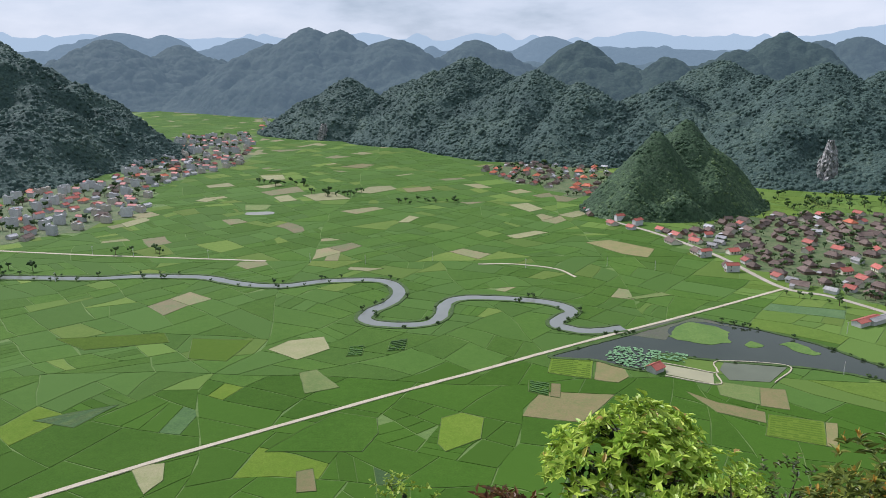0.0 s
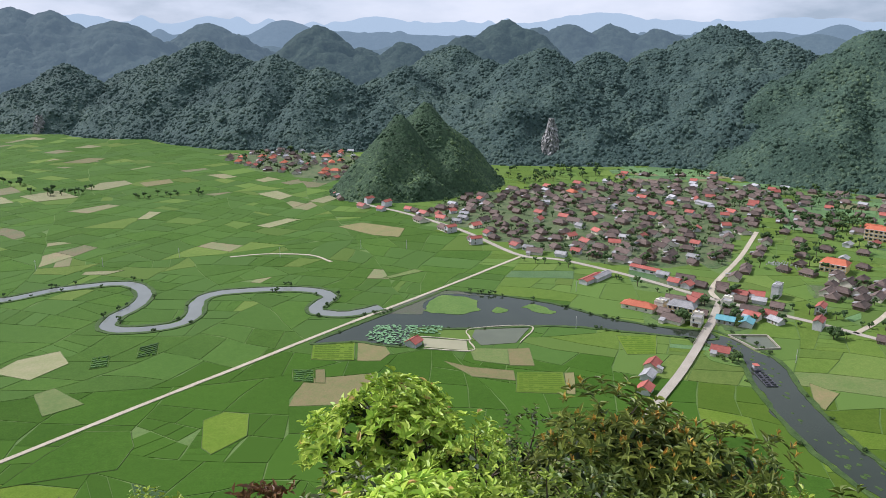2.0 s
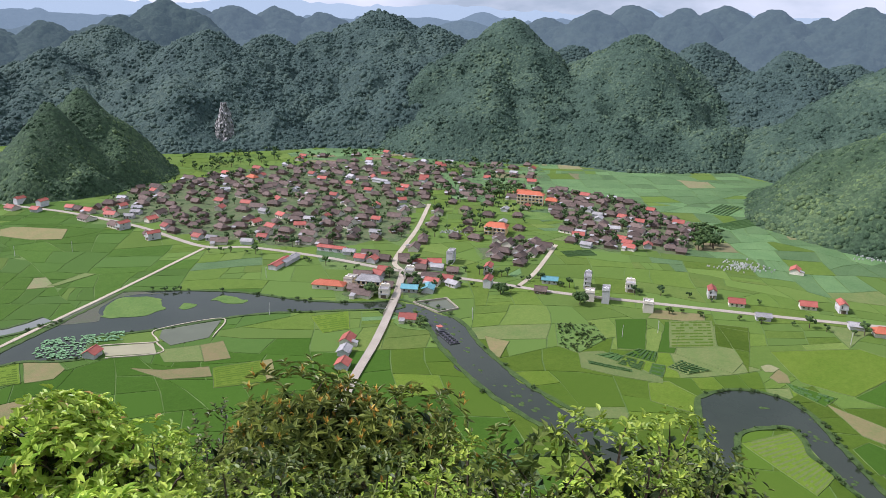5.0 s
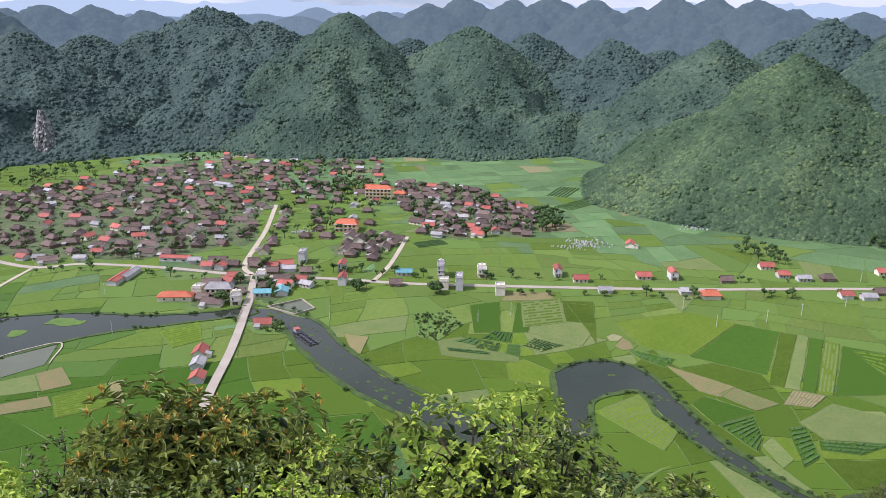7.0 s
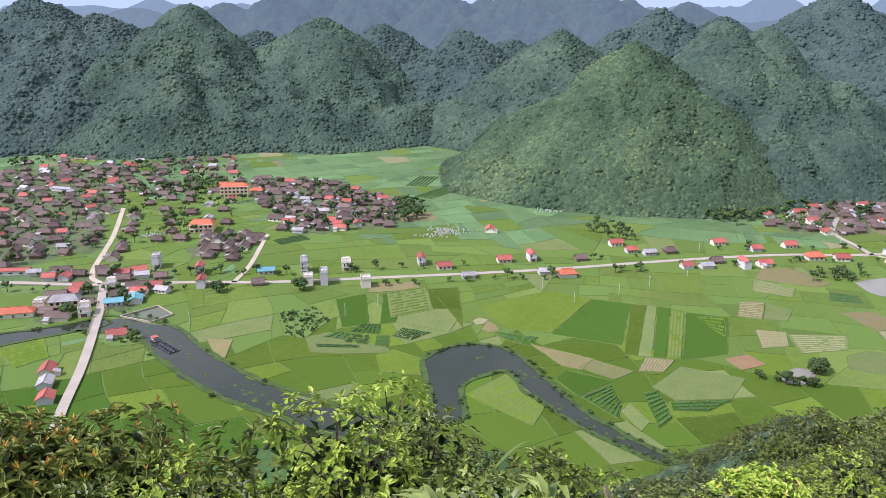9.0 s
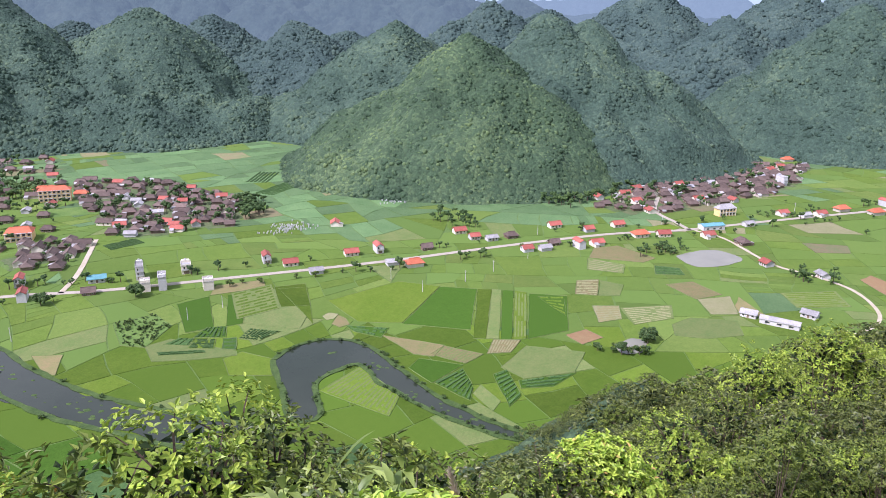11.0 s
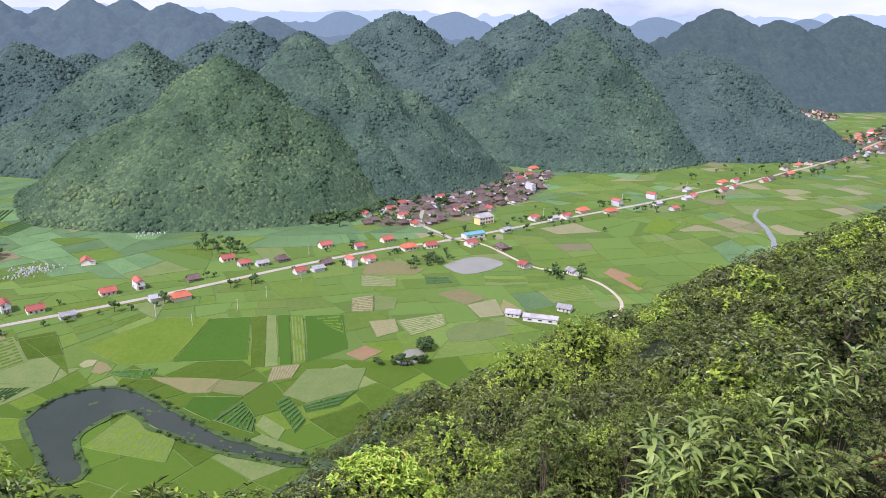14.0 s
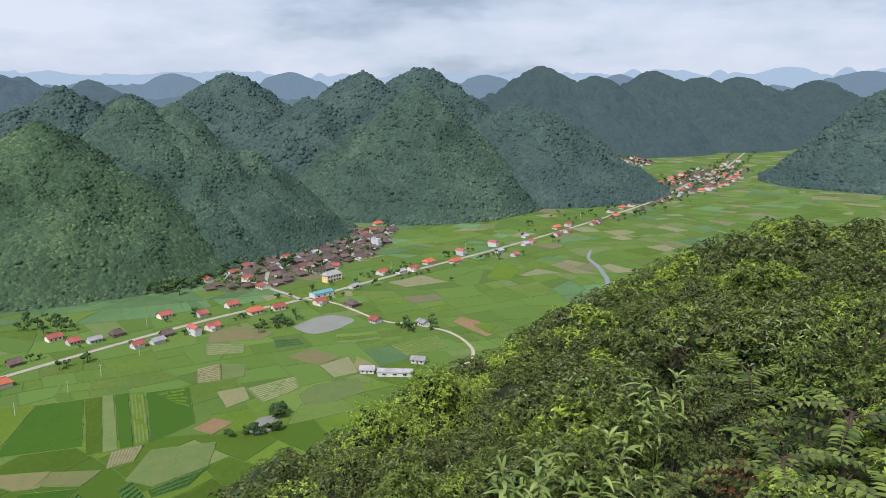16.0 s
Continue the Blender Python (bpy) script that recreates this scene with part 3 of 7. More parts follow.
def sheet(name, pts, z, material, label, category, wob=1.5, kind="structure", soft=True):
    """A closed flat sheet with an uneven smooth outline."""
    line = smooth_line(pts + [pts[0]], 3.0)[:-1] if soft else np.array(pts, float)
    line = line + (np.stack([vnoise(line[:, 0] / 7, line[:, 1] / 7, 3), vnoise(line[:, 0] / 7, line[:, 1] / 7, 8)], 1) - 0.5) * wob * 2
    bm = bmesh.new()
    top = [bm.verts.new((*p, z)) for p in line]
    low = [bm.verts.new((*p, z - 0.3)) for p in line]
    bm.faces.new(top)
    for i in range(len(top)):
        bm.faces.new((top[i - 1], low[i - 1], low[i], top[i]))
    bmesh.ops.recalc_face_normals(bm, faces=bm.faces)
    bmesh.ops.triangulate(bm, faces=[f for f in bm.faces if len(f.verts) > 4])
    me = bpy.data.meshes.new(name)
    bm.to_mesh(me)
    bm.free()
    me.materials.append(M[material])
    return thing(name, label, category, kind=kind, me=me)


road("road_main", MAIN_ROAD, 4.8, "concrete", "pale concrete valley road beside houses")
road("road_bridge", BRIDGE_ROAD, 5.0, "concrete", "pale concrete road crossing the river", 1.2)
road("road_village", VILLAGE_ROAD, 4.0, "dirt", "narrow pale village lane between fields")
road("road_side", SIDE_ROAD, 3.5, "dirt", "narrow pale lane beside old houses")
road("path_straight", STRAIGHT_PATH, 2.8, "dirt", "straight pale earth path across rice fields", 0.6, 0.15)
road("road_temple", TEMPLE_ROAD, 4.0, "concrete", "pale concrete side lane to the hamlet")
road("track_farm", FARM_TRACK, 2.5, "dirt", "pale farm track between the fields", 0.5, 0.2)
road("track_west", WEST_TRACK, 3.0, "dirt", "pale earth track along the rice", 0.5, 0.2)
road("track_middle", MIDDLE_TRACK, 2.4, "dirt", "short curved pale earth track in rice", 0.5, 0.2)
stream("water_river", RIVER, [9, 9, 10, 9, 9, 10, 11, 10, 9, 10, 11, 10], "river", "winding grey river between rice fields")
stream("water_east", RIVER_EAST, [18, 17, 22, 24, 22, 20, 20, 20], "swamp", "dark grey river below the bridge", 0.36)
stream("water_south", SOUTH_RIVER, [3, 4, 5, 5, 5], "river", "narrow pale stream in the far fields")
sheet("water_swamp", SWAMP, 0.34, "swamp", "dark shallow backwater with weeds", "water")
sheet("water_lake", LAKE, 0.34, "swamp", "dark bent oxbow lake beside fields", "water")


def line_near(line, p, d):
    return ((line[:, 0] - p[0]) ** 2 + (line[:, 1] - p[1]) ** 2).min() < d * d


LINES = {k: smooth_line(v, 5) for k, v in dict(main=MAIN_ROAD, straight=STRAIGHT_PATH, bridge=BRIDGE_ROAD, village=VILLAGE_ROAD, side=SIDE_ROAD, temple=TEMPLE_ROAD,
                                                farm=FARM_TRACK, west=WEST_TRACK, river=RIVER, east=RIVER_EAST).items()}

# ---------------------------------------------------------------- hills


hill_trees = []


def ico():
    """A twelve-pointed ball: corners and faces."""
    p = (1 + 5 ** 0.5) / 2
    v = np.array([(-1, p, 0), (1, p, 0), (-1, -p, 0), (1, -p, 0), (0, -1, p), (0, 1, p), (0, -1, -p), (0, 1, -p), (p, 0, -1), (p, 0, 1), (-p, 0, -1), (-p, 0, 1)]) / math.hypot(1, p)
    f = np.array([(0, 11, 5), (0, 5, 1), (0, 1, 7), (0, 7, 10), (0, 10, 11), (1, 5, 9), (5, 11, 4), (11, 10, 2), (10, 7, 6), (7, 1, 8), (3, 9, 4), (3, 4, 2), (3, 2, 6), (3, 6, 8), (3, 8, 9), (4, 9, 5), (2, 4, 11), (6, 2, 10), (8, 6, 7), (9, 8, 1)])
    return v, f


def clumps(rng, centres, size, tall, rough=0.34):
    """Uneven rounded tree crowns at the centres: verts and faces."""
    bv, bf = ico()
    n = len(centres)
    turn = rng.uniform(0, 2 * math.pi, n)
    c, s = np.cos(turn)[:, None], np.sin(turn)[:, None]
    w = bv[None] * (1 + rough * rng.uniform(-1, 1, (n, 12, 1)))
    x, y = w[..., 0] * c - w[..., 1] * s, w[..., 0] * s + w[..., 1] * c
    v = np.stack([x, y, w[..., 2] * tall[:, None]], 2) * size[:, None, None] + centres[:, None]
    return v.reshape(-1, 3), (np.arange(n)[:, None, None] * 12 + bf[None]).reshape(-1, 3)


CANOPY = {"forest": "canopy", "forest_haze_thin": "canopy_haze_thin", "forest_mid": "canopy_mid"}


def hill(at, radius, height, seed, step=4.0, cell=6.5, tree=1.0, material="forest", name="forested_hill",
         label="steep limestone hill covered in dense green forest", kind="", sprout=0, lumps=7, wooded=0.0):
    """A karst hill: a rounded cone with shoulders, soft gullies and a spread foot; wooded: the spacing of single crowns on the side towards the valley."""
    pick = random.Random(seed)
    places = []
    for k in range(lumps):
        a = math.pi * (1.05 + 0.9 * (k + pick.random()) / lumps)
        d = pick.uniform(0.34, 0.70)
        places.append((radius * d * math.cos(a), radius * d * math.sin(a), radius * min(0.9 - d, pick.uniform(0.22, 0.36)), height * min(0.72, (1 - d) * pick.uniform(0.80, 1.12))))
    face = math.atan2(at[1], at[0]) - math.pi / 2
    c, s = math.cos(face), math.sin(face)

    def dome(t, e):
        return (math.sqrt(1 + e * e) - np.sqrt(np.minimum(t, 1) ** 2 + e * e)) / (math.sqrt(1 + e * e) - e)

    def shape(lx, ly):
        wx, wy = at[0] + lx * c - ly * s, at[1] + lx * s + ly * c
        th = np.arctan2(ly, lx)
        r = np.hypot(lx, ly) / radius
        r = r * (1 + 0.26 * (fbm(np.cos(th) * 1.3 + seed, np.sin(th) * 1.3 + seed, seed, 3) - 0.5)) + 0.10 * (fbm(wx / 150, wy / 150, seed + 7, 3) - 0.5) * np.clip(r * 2, 0, 1)
        z = height * dome(r / 1.03, 0.075) ** 1.16
        for k, (px, py, w, h) in enumerate(places):
            lump = h * dome(np.hypot(lx - px, (ly - py) * 0.8) / (w * 1.9) + 0.16 * (fbm(wx / 60, wy / 60, seed + k, 3) - 0.5), 0.22) ** 1.25
            gap = np.clip(0.5 + (lump - z) / (0.14 * height), 0, 1)
            z = z * (1 - gap) + lump * gap + 0.07 * height * gap * (1 - gap)
        q = np.clip(1.06 - r, 0, 1.2)
        flank = np.clip(r * 2.6, 0, 1) * np.clip(q * 3.0, 0, 1)
        z += flank * height * 0.13 * (fbm(wx / 85, wy / 85, seed + 11, 3) - 0.5) * 2
        z += flank * height * 0.08 * (0.5 - np.abs(fbm(wx / 46, wy / 46, seed + 41, 2) * 2 - 1) * 1.6)
        z += 9 * (fbm(wx / 26, wy / 26, seed + 3, 3) - 0.5) * np.clip(q * 6, 0, 1)
        z = (z + 1.5) * np.clip(q * 7, 0, 1)
        return wx, wy, z, (z > 0.1) & (q > 0.001)

    if wooded:
        step = max(step, 6.0)
    reach = radius * 1.12
    gx = np.arange(-reach, reach + step, step)
    front = np.arange(-reach, 0.18 * radius, step)
    gy = np.concatenate([front, np.linspace(front[-1] + step * 1.6, reach, max(4, int((reach - front[-1]) / (step * 3))))])
    lx, ly = np.meshgrid(gx, gy)
    wx, wy, z, keep = shape(lx, ly)
    z = np.maximum(z, -0.4)
    sy, sx = np.gradient(z, gy, gx)
    wild = 0.55 + 0.9 * fbm(wx / 45, wy / 45, seed + 17, 3)
    k = tree * wild * np.clip(z / 5, 0.3, 1) * (0.46 * cell * crowns(wx, wy, cell, seed + 20) + 0.40 * cell * crowns(wx + 31, wy + 17, cell * 1.75, seed + 26))
    if wooded:
        k = k * 0.5
    nz = 1 / np.sqrt(1 + sx ** 2 + sy ** 2)
    z = np.where(keep, z + k * (0.35 + 0.65 * nz), -0.5)
    nx, ny = (-sx * c + sy * s) * nz, (-sx * s - sy * c) * nz
    wx, wy = wx + nx * k * 0.85, wy + ny * k * 0.85
    v = np.stack([wx.ravel(), wy.ravel(), z.ravel()], 1)
    n = len(gx)
    i, j = np.meshgrid(np.arange(n - 1), np.arange(len(gy) - 1))
    a = (j * n + i).ravel()
    f = np.stack([a, a + 1, a + n + 1, a + n], 1)
    f = f[keep.ravel()[f].any(1)]
    used, inv = np.unique(f, return_inverse=True)
    root = thing(name, label, "hill", "forested hills", kind, mesh_np(name, v[used], inv.reshape(f.shape), M[material]))
    if wooded:
        rng = np.random.default_rng(seed)
        jx, jy = np.meshgrid(np.arange(-reach, reach, wooded), np.arange(-reach, 0.25 * radius, wooded * 0.9))
        jx, jy = (jx + rng.uniform(-0.5, 0.5, jx.shape) * wooded).ravel(), (jy + rng.uniform(-0.5, 0.5, jy.shape) * wooded).ravel()
        cx, cy, cz, ok = shape(jx, jy)
        thick = fbm(cx / 38, cy / 38, seed + 19, 3)
        ok &= rng.random(len(cx)) < 0.62 + 0.7 * thick
        big = (0.40 + 0.40 * rng.random(len(cx)) ** 1.8) * (0.75 + 0.5 * thick) * wooded
        cv, cf = clumps(rng, np.stack([cx, cy, cz + big * 0.12], 1)[ok], big[ok], rng.uniform(0.65, 1.25, ok.sum()), 0.36)
        tagged(part("tree_canopy", mesh_np("tree_canopy", cv, cf, M[CANOPY[material]]), root, "crowded rounded green tree crowns"), kind="stuff")
    if sprout:
        good = [p for p in v[used] if p[2] > 12 and p[0] < at[0] + 30]
        hill_trees.extend(tuple(pick.choice(good)) for _ in range(sprout))
    return root


def hill_az(deg, dist, el, radius, seed, **kw):
    """A hill whose top stands at that azimuth, distance and angle over the eye's level."""
    return hill(az(deg, dist), radius, 180 + dist * math.tan(radians(el)), seed, **kw)


# East side, nearest cones: azimuth, distance, angle of the top, radius
for k, (a, d, e, rad, st) in enumerate([(78.6, 905, -2.3, 205, 1.8), (87.3, 1010, -1.12, 200, 2.0), (104.4, 1250, -0.05, 222, 2.4), (111.9, 1405, -1.4, 240, 2.8), (84.2, 990, -0.98, 215, 2.0), (73.4, 1200, -1.6, 230, 3.0),
                                        (66.4, 1330, -1.45, 215, 3.0), (60.6, 1390, -1.05, 225, 3.0), (56.4, 1290, -0.75, 270, 2.8), (47.2, 1310, 0.15, 275, 2.8), (37.9, 1480, 0.5, 350, 3.2),
                                        (41.8, 1450, -0.4, 320, 3.2), (26.0, 1360, -1.05, 250, 3.0), (30.2, 1430, -1.3, 270, 3.2), (34.0, 1440, -1.0, 260, 3.2), (52.0, 1420, -1.5, 240, 3.4), (22.0, 1500, -1.9, 240, 3.6),
                                        (70.0, 1560, -2.2, 240, 4.0), (114.6, 1480, -2.0, 190, 3.0)]):
    # Further cones take the bluer copies, which hold haze in their colour.
    hill_az(a, d, e, rad, 3 + k, step=st, cell=6.5, wooded=3.9 if d < 1100 else 4.8 if d < 1330 else 5.8, material="forest" if d < 950 else "forest_haze_thin" if d < 1330 else "forest_mid")
# North side
for k, (a, d, e, rad, st) in enumerate([(15.5, 915, -5.75, 78, 1.7), (17.5, 965, -4.85, 92, 1.8), (15.9, 1450, -2.45, 195, 3.4), (9.9, 1440, -2.45, 195, 3.4), (6.7, 1480, -1.55, 205, 3.4),
                                        (1.9, 1740, -0.6, 290, 4.0), (-7.0, 1800, -2.0, 195, 4.5), (-2.0, 1900, -2.2, 240, 5.0), (-30.3, 1520, 0.85, 295, 4.5), (-39.0, 1500, 1.0, 400, 6.0), (19.5, 1850, -0.9, 300, 5.0)]):
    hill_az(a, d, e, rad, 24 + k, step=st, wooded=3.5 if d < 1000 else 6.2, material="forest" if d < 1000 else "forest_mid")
# Behind the eastern cones
for k, (a, d, e, rad) in enumerate([(80.2, 1650, -0.1, 270), (90.9, 1900, 0.9, 330), (96.6, 1500, -0.95, 230), (100.4, 1800, 0.95, 300), (104.6, 2000, 1.25, 330), (136.8, 1740, 0.1, 240), (84.5, 1900, -0.6, 300)]):
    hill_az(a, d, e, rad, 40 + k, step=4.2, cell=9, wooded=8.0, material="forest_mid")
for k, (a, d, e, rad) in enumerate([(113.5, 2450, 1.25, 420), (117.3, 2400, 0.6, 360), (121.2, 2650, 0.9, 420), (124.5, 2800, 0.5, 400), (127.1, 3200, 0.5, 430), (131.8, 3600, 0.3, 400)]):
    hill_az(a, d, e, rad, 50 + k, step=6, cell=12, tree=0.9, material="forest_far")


# Cones further off, their blue-green haze emitted by the material
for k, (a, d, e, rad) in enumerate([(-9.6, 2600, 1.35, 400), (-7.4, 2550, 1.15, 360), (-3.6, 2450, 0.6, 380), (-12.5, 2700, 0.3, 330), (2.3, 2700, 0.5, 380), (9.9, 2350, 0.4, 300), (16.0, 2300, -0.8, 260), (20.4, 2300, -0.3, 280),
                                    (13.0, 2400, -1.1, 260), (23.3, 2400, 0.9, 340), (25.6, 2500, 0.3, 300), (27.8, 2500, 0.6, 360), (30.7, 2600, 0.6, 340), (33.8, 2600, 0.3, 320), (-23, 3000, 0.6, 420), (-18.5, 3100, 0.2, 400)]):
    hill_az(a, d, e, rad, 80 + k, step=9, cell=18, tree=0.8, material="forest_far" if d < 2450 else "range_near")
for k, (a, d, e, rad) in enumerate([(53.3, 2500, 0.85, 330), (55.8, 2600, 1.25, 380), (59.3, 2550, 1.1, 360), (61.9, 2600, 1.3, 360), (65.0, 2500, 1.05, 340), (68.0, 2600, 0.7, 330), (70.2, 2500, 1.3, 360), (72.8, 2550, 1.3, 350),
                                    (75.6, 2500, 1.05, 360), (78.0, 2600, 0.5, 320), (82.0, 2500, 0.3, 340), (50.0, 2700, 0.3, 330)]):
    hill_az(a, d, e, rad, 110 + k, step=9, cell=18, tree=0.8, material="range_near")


def mountain_range(name, dist, depth, peaks, material, label, seed, base=0.3, a0=-50, a1=165):
    """A far range: a strip of hills along an arc, its tops given by azimuth, angle and width."""
    na, nd = 900, 30
    a, d = np.meshgrid(np.linspace(a0, a1, na), np.linspace(-1, 1, nd))
    el = base + 0.5 * (fbm(a / 6, d * 0.3, seed) - 0.5) * 2 + 0.35 * (fbm(a / 1.6, d * 0.5, seed + 6) - 0.5) + 0.12 * (fbm(a / 0.7, d * 2, seed + 4) - 0.5)
    for pa, pe, w in peaks:
        t = np.abs(a - pa) / w
        el = np.maximum(el, pe - 0.9 * t ** 1.7 * (0.5 + fbm(a * 1.3, d, seed + 9)) - 0.25 * np.clip(t, 0, 1) * (fbm(a / 0.8, d * 0.5, seed + 12) - 0.3))
    lone = random.Random(seed)
    for pa in np.arange(a0, a1, 1.7):
        pa, pe, w = pa + lone.uniform(-0.7, 0.7), base + lone.uniform(-0.1, 0.42), lone.uniform(0.5, 1.1)
        el = np.maximum(el, pe - 0.5 * (np.abs(a - pa) / w) ** 1.5)
    rr = dist + d * depth
    top = 180 + dist * np.tan(np.radians(el))
    z = top * np.clip(1 - np.abs(d) ** 1.4 * 1.05 - 0.15 * (fbm(a / 0.8, d * 3, seed + 2) - 0.5) * np.abs(d) * 3, -0.02, 1)
    v = np.stack([(rr * np.sin(np.radians(a))).ravel(), (rr * np.cos(np.radians(a))).ravel(), z.ravel()], 1)
    i, j = np.meshgrid(np.arange(na - 1), np.arange(nd - 1))
    q = (j * na + i).ravel()
    f = np.stack([q, q + na, q + na + 1, q + 1], 1)
    return thing(name, label, "mountains", kind="structure", me=mesh_np(name, v, f, M[material]))


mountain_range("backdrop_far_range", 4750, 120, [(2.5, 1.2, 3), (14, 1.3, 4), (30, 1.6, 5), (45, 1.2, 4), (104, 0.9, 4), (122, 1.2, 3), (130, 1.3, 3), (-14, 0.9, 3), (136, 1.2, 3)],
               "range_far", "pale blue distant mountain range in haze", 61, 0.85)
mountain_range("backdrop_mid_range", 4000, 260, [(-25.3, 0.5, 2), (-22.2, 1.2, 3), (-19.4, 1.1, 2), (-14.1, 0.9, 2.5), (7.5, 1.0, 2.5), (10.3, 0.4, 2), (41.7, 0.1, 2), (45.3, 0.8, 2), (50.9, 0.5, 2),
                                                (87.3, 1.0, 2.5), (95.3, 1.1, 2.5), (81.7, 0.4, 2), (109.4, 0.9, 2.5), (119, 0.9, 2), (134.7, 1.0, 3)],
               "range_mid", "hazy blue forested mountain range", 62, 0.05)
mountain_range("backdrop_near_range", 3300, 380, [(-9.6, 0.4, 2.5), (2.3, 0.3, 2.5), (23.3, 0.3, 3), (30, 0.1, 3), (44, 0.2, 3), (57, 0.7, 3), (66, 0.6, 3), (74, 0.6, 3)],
               "range_blue", "forested limestone range in blue-grey haze", 63, -0.9, -50, 108)


def rock_face(deg, dist, z0, w, h, seed, label="bare pale limestone cliff among trees"):
    """A bare cliff of broken slabs standing out of the forest."""
    rng = np.random.default_rng(seed)
    nu, nv = 22, 22
    u, v = np.meshgrid(np.linspace(-1, 1, nu), np.linspace(0, 1, nv))
    width = w / 2 * (1 - 0.55 * v ** 1.5) * (1 + 0.35 * (fbm(v * 4, v * 0, seed) - 0.5))
    lean = v * h * 0.45
    bulge = (1 - u ** 2) * w * 0.22 * (0.5 + fbm(u * 4 + 5, v * 4, seed + 2)) - 4 * np.abs(u) ** 3
    crack = (rng.random(u.shape) - 0.5) * 5 + 7 * (fbm(u * 3, v * 1.5, seed + 5) - 0.5)
    x, y, z = u * width, lean - bulge + crack, z0 + v * h
    a = radians(deg)
    ex, ey = math.sin(a), math.cos(a)
    px, py = dist * ex + x * ey + y * ex, dist * ey - x * ex + y * ey
    i, j = np.meshgrid(np.arange(nu - 1), np.arange(nv - 1))
    q = (j * nu + i).ravel()
    f = np.stack([q, q + 1, q + nu + 1, q + nu], 1)
    ragged = (np.abs(u) + 0.5 * np.abs(v - 0.45) < 0.55 + 0.7 * fbm(u * 3 + 2, v * 2, seed + 8)).ravel()
    f = f[ragged[f].all(1)]
    return thing("rock_face", label, "cliff", "limestone cliffs", me=mesh_np("rock_face", np.stack([px.ravel(), py.ravel(), z.ravel()], 1), f, M["rock"], smooth=False))

# ---------------------------------------------------------------- villages on the plan

VILLAGE_OLD = [(222, 745), (255, 672), (266, 600), (292, 560), (335, 515), (410, 492), (470, 545), (545, 610), (640, 690), (700, 740), (610, 815), (520, 850), (400, 840), (310, 820)]
VILLAGE_MID = [(505, 385), (560, 312), (640, 345), (690, 450), (675, 545), (610, 500), (560, 440)]
VILLAGE_ROW = [(432, 372), (494, 400), (476, 442), (424, 412)]
VILLAGE_EAST = [(702, 18), (690, -30), (764, -115), (830, -172), (960, -215), (950, -125), (834, -40)]
VILLAGE_WEST = [(-450, 690), (-372, 775), (-345, 880), (-392, 1041), (-330, 1250), (-377, 1533), (-430, 1700), (-560, 1650), (-520, 1405), (-480, 1101), (-560, 960)]
VILLAGE_NORTH = [(50, 1200), (93, 1085), (170, 945), (237, 1050), (255, 1200), (144, 1247)]
VILLAGE_FAR_A = [(1060, -650), (1140, -640), (1330, -850), (1480, -1030), (1400, -1100), (1200, -900)]
VILLAGE_FAR_B = [(1560, -930), (1850, -960), (1900, -1060), (1620, -1000)]
VILLAGE_CROSS = [(318, 478), (345, 440), (296, 418), (292, 395), (330, 372), (362, 372), (385, 400), (372, 440), (345, 490)]
VILLAGES = [VILLAGE_OLD, VILLAGE_MID, VILLAGE_ROW, VILLAGE_EAST, VILLAGE_WEST, VILLAGE_NORTH, VILLAGE_FAR_A, VILLAGE_FAR_B, VILLAGE_CROSS]

for k, outline in enumerate(VILLAGES):
    sheet("ground_village", outline, 0.16 + 0.004 * k, "yards", "trodden earth and gardens between village houses", "ground", 6.0)

# ---------------------------------------------------------------- rice fields

field_rng = random.Random(11)


def warp(p):
    """A smooth bend of the plan, so that field edges curve: points (n, 2)."""
    x, y = p[:, 0], p[:, 1]
    ax, ay = x / 95.0, y / 95.0
    return np.stack([x + (vnoise(ax, ay, 71) - 0.5) * 26 + (vnoise(ax * 3.1, ay * 3.1, 75) - 0.5) * 7,
                     y + (vnoise(ax + 40, ay, 72) - 0.5) * 26 + (vnoise(ax * 3.1, ay * 3.1 + 9, 76) - 0.5) * 7], 1)


def area(poly):
    return 0.5 * sum(a[0] * b[1] - b[0] * a[1] for a, b in zip(poly, poly[1:] + poly[:1]))


def cut(poly, c, d):
    """Splits a convex polygon by the line through c along d."""
    left, right = [], []
    for a, b in zip(poly, poly[1:] + poly[:1]):
        sa = (a[0] - c[0]) * d[1] - (a[1] - c[1]) * d[0]
        sb = (b[0] - c[0]) * d[1] - (b[1] - c[1]) * d[0]
        (left if sa >= 0 else right).append(a)
        if sa * sb < 0:
            t = sa / (sa - sb)
            m = (a[0] + (b[0] - a[0]) * t, a[1] + (b[1] - a[1]) * t)
            left.append(m)
            right.append(m)
    return left, right


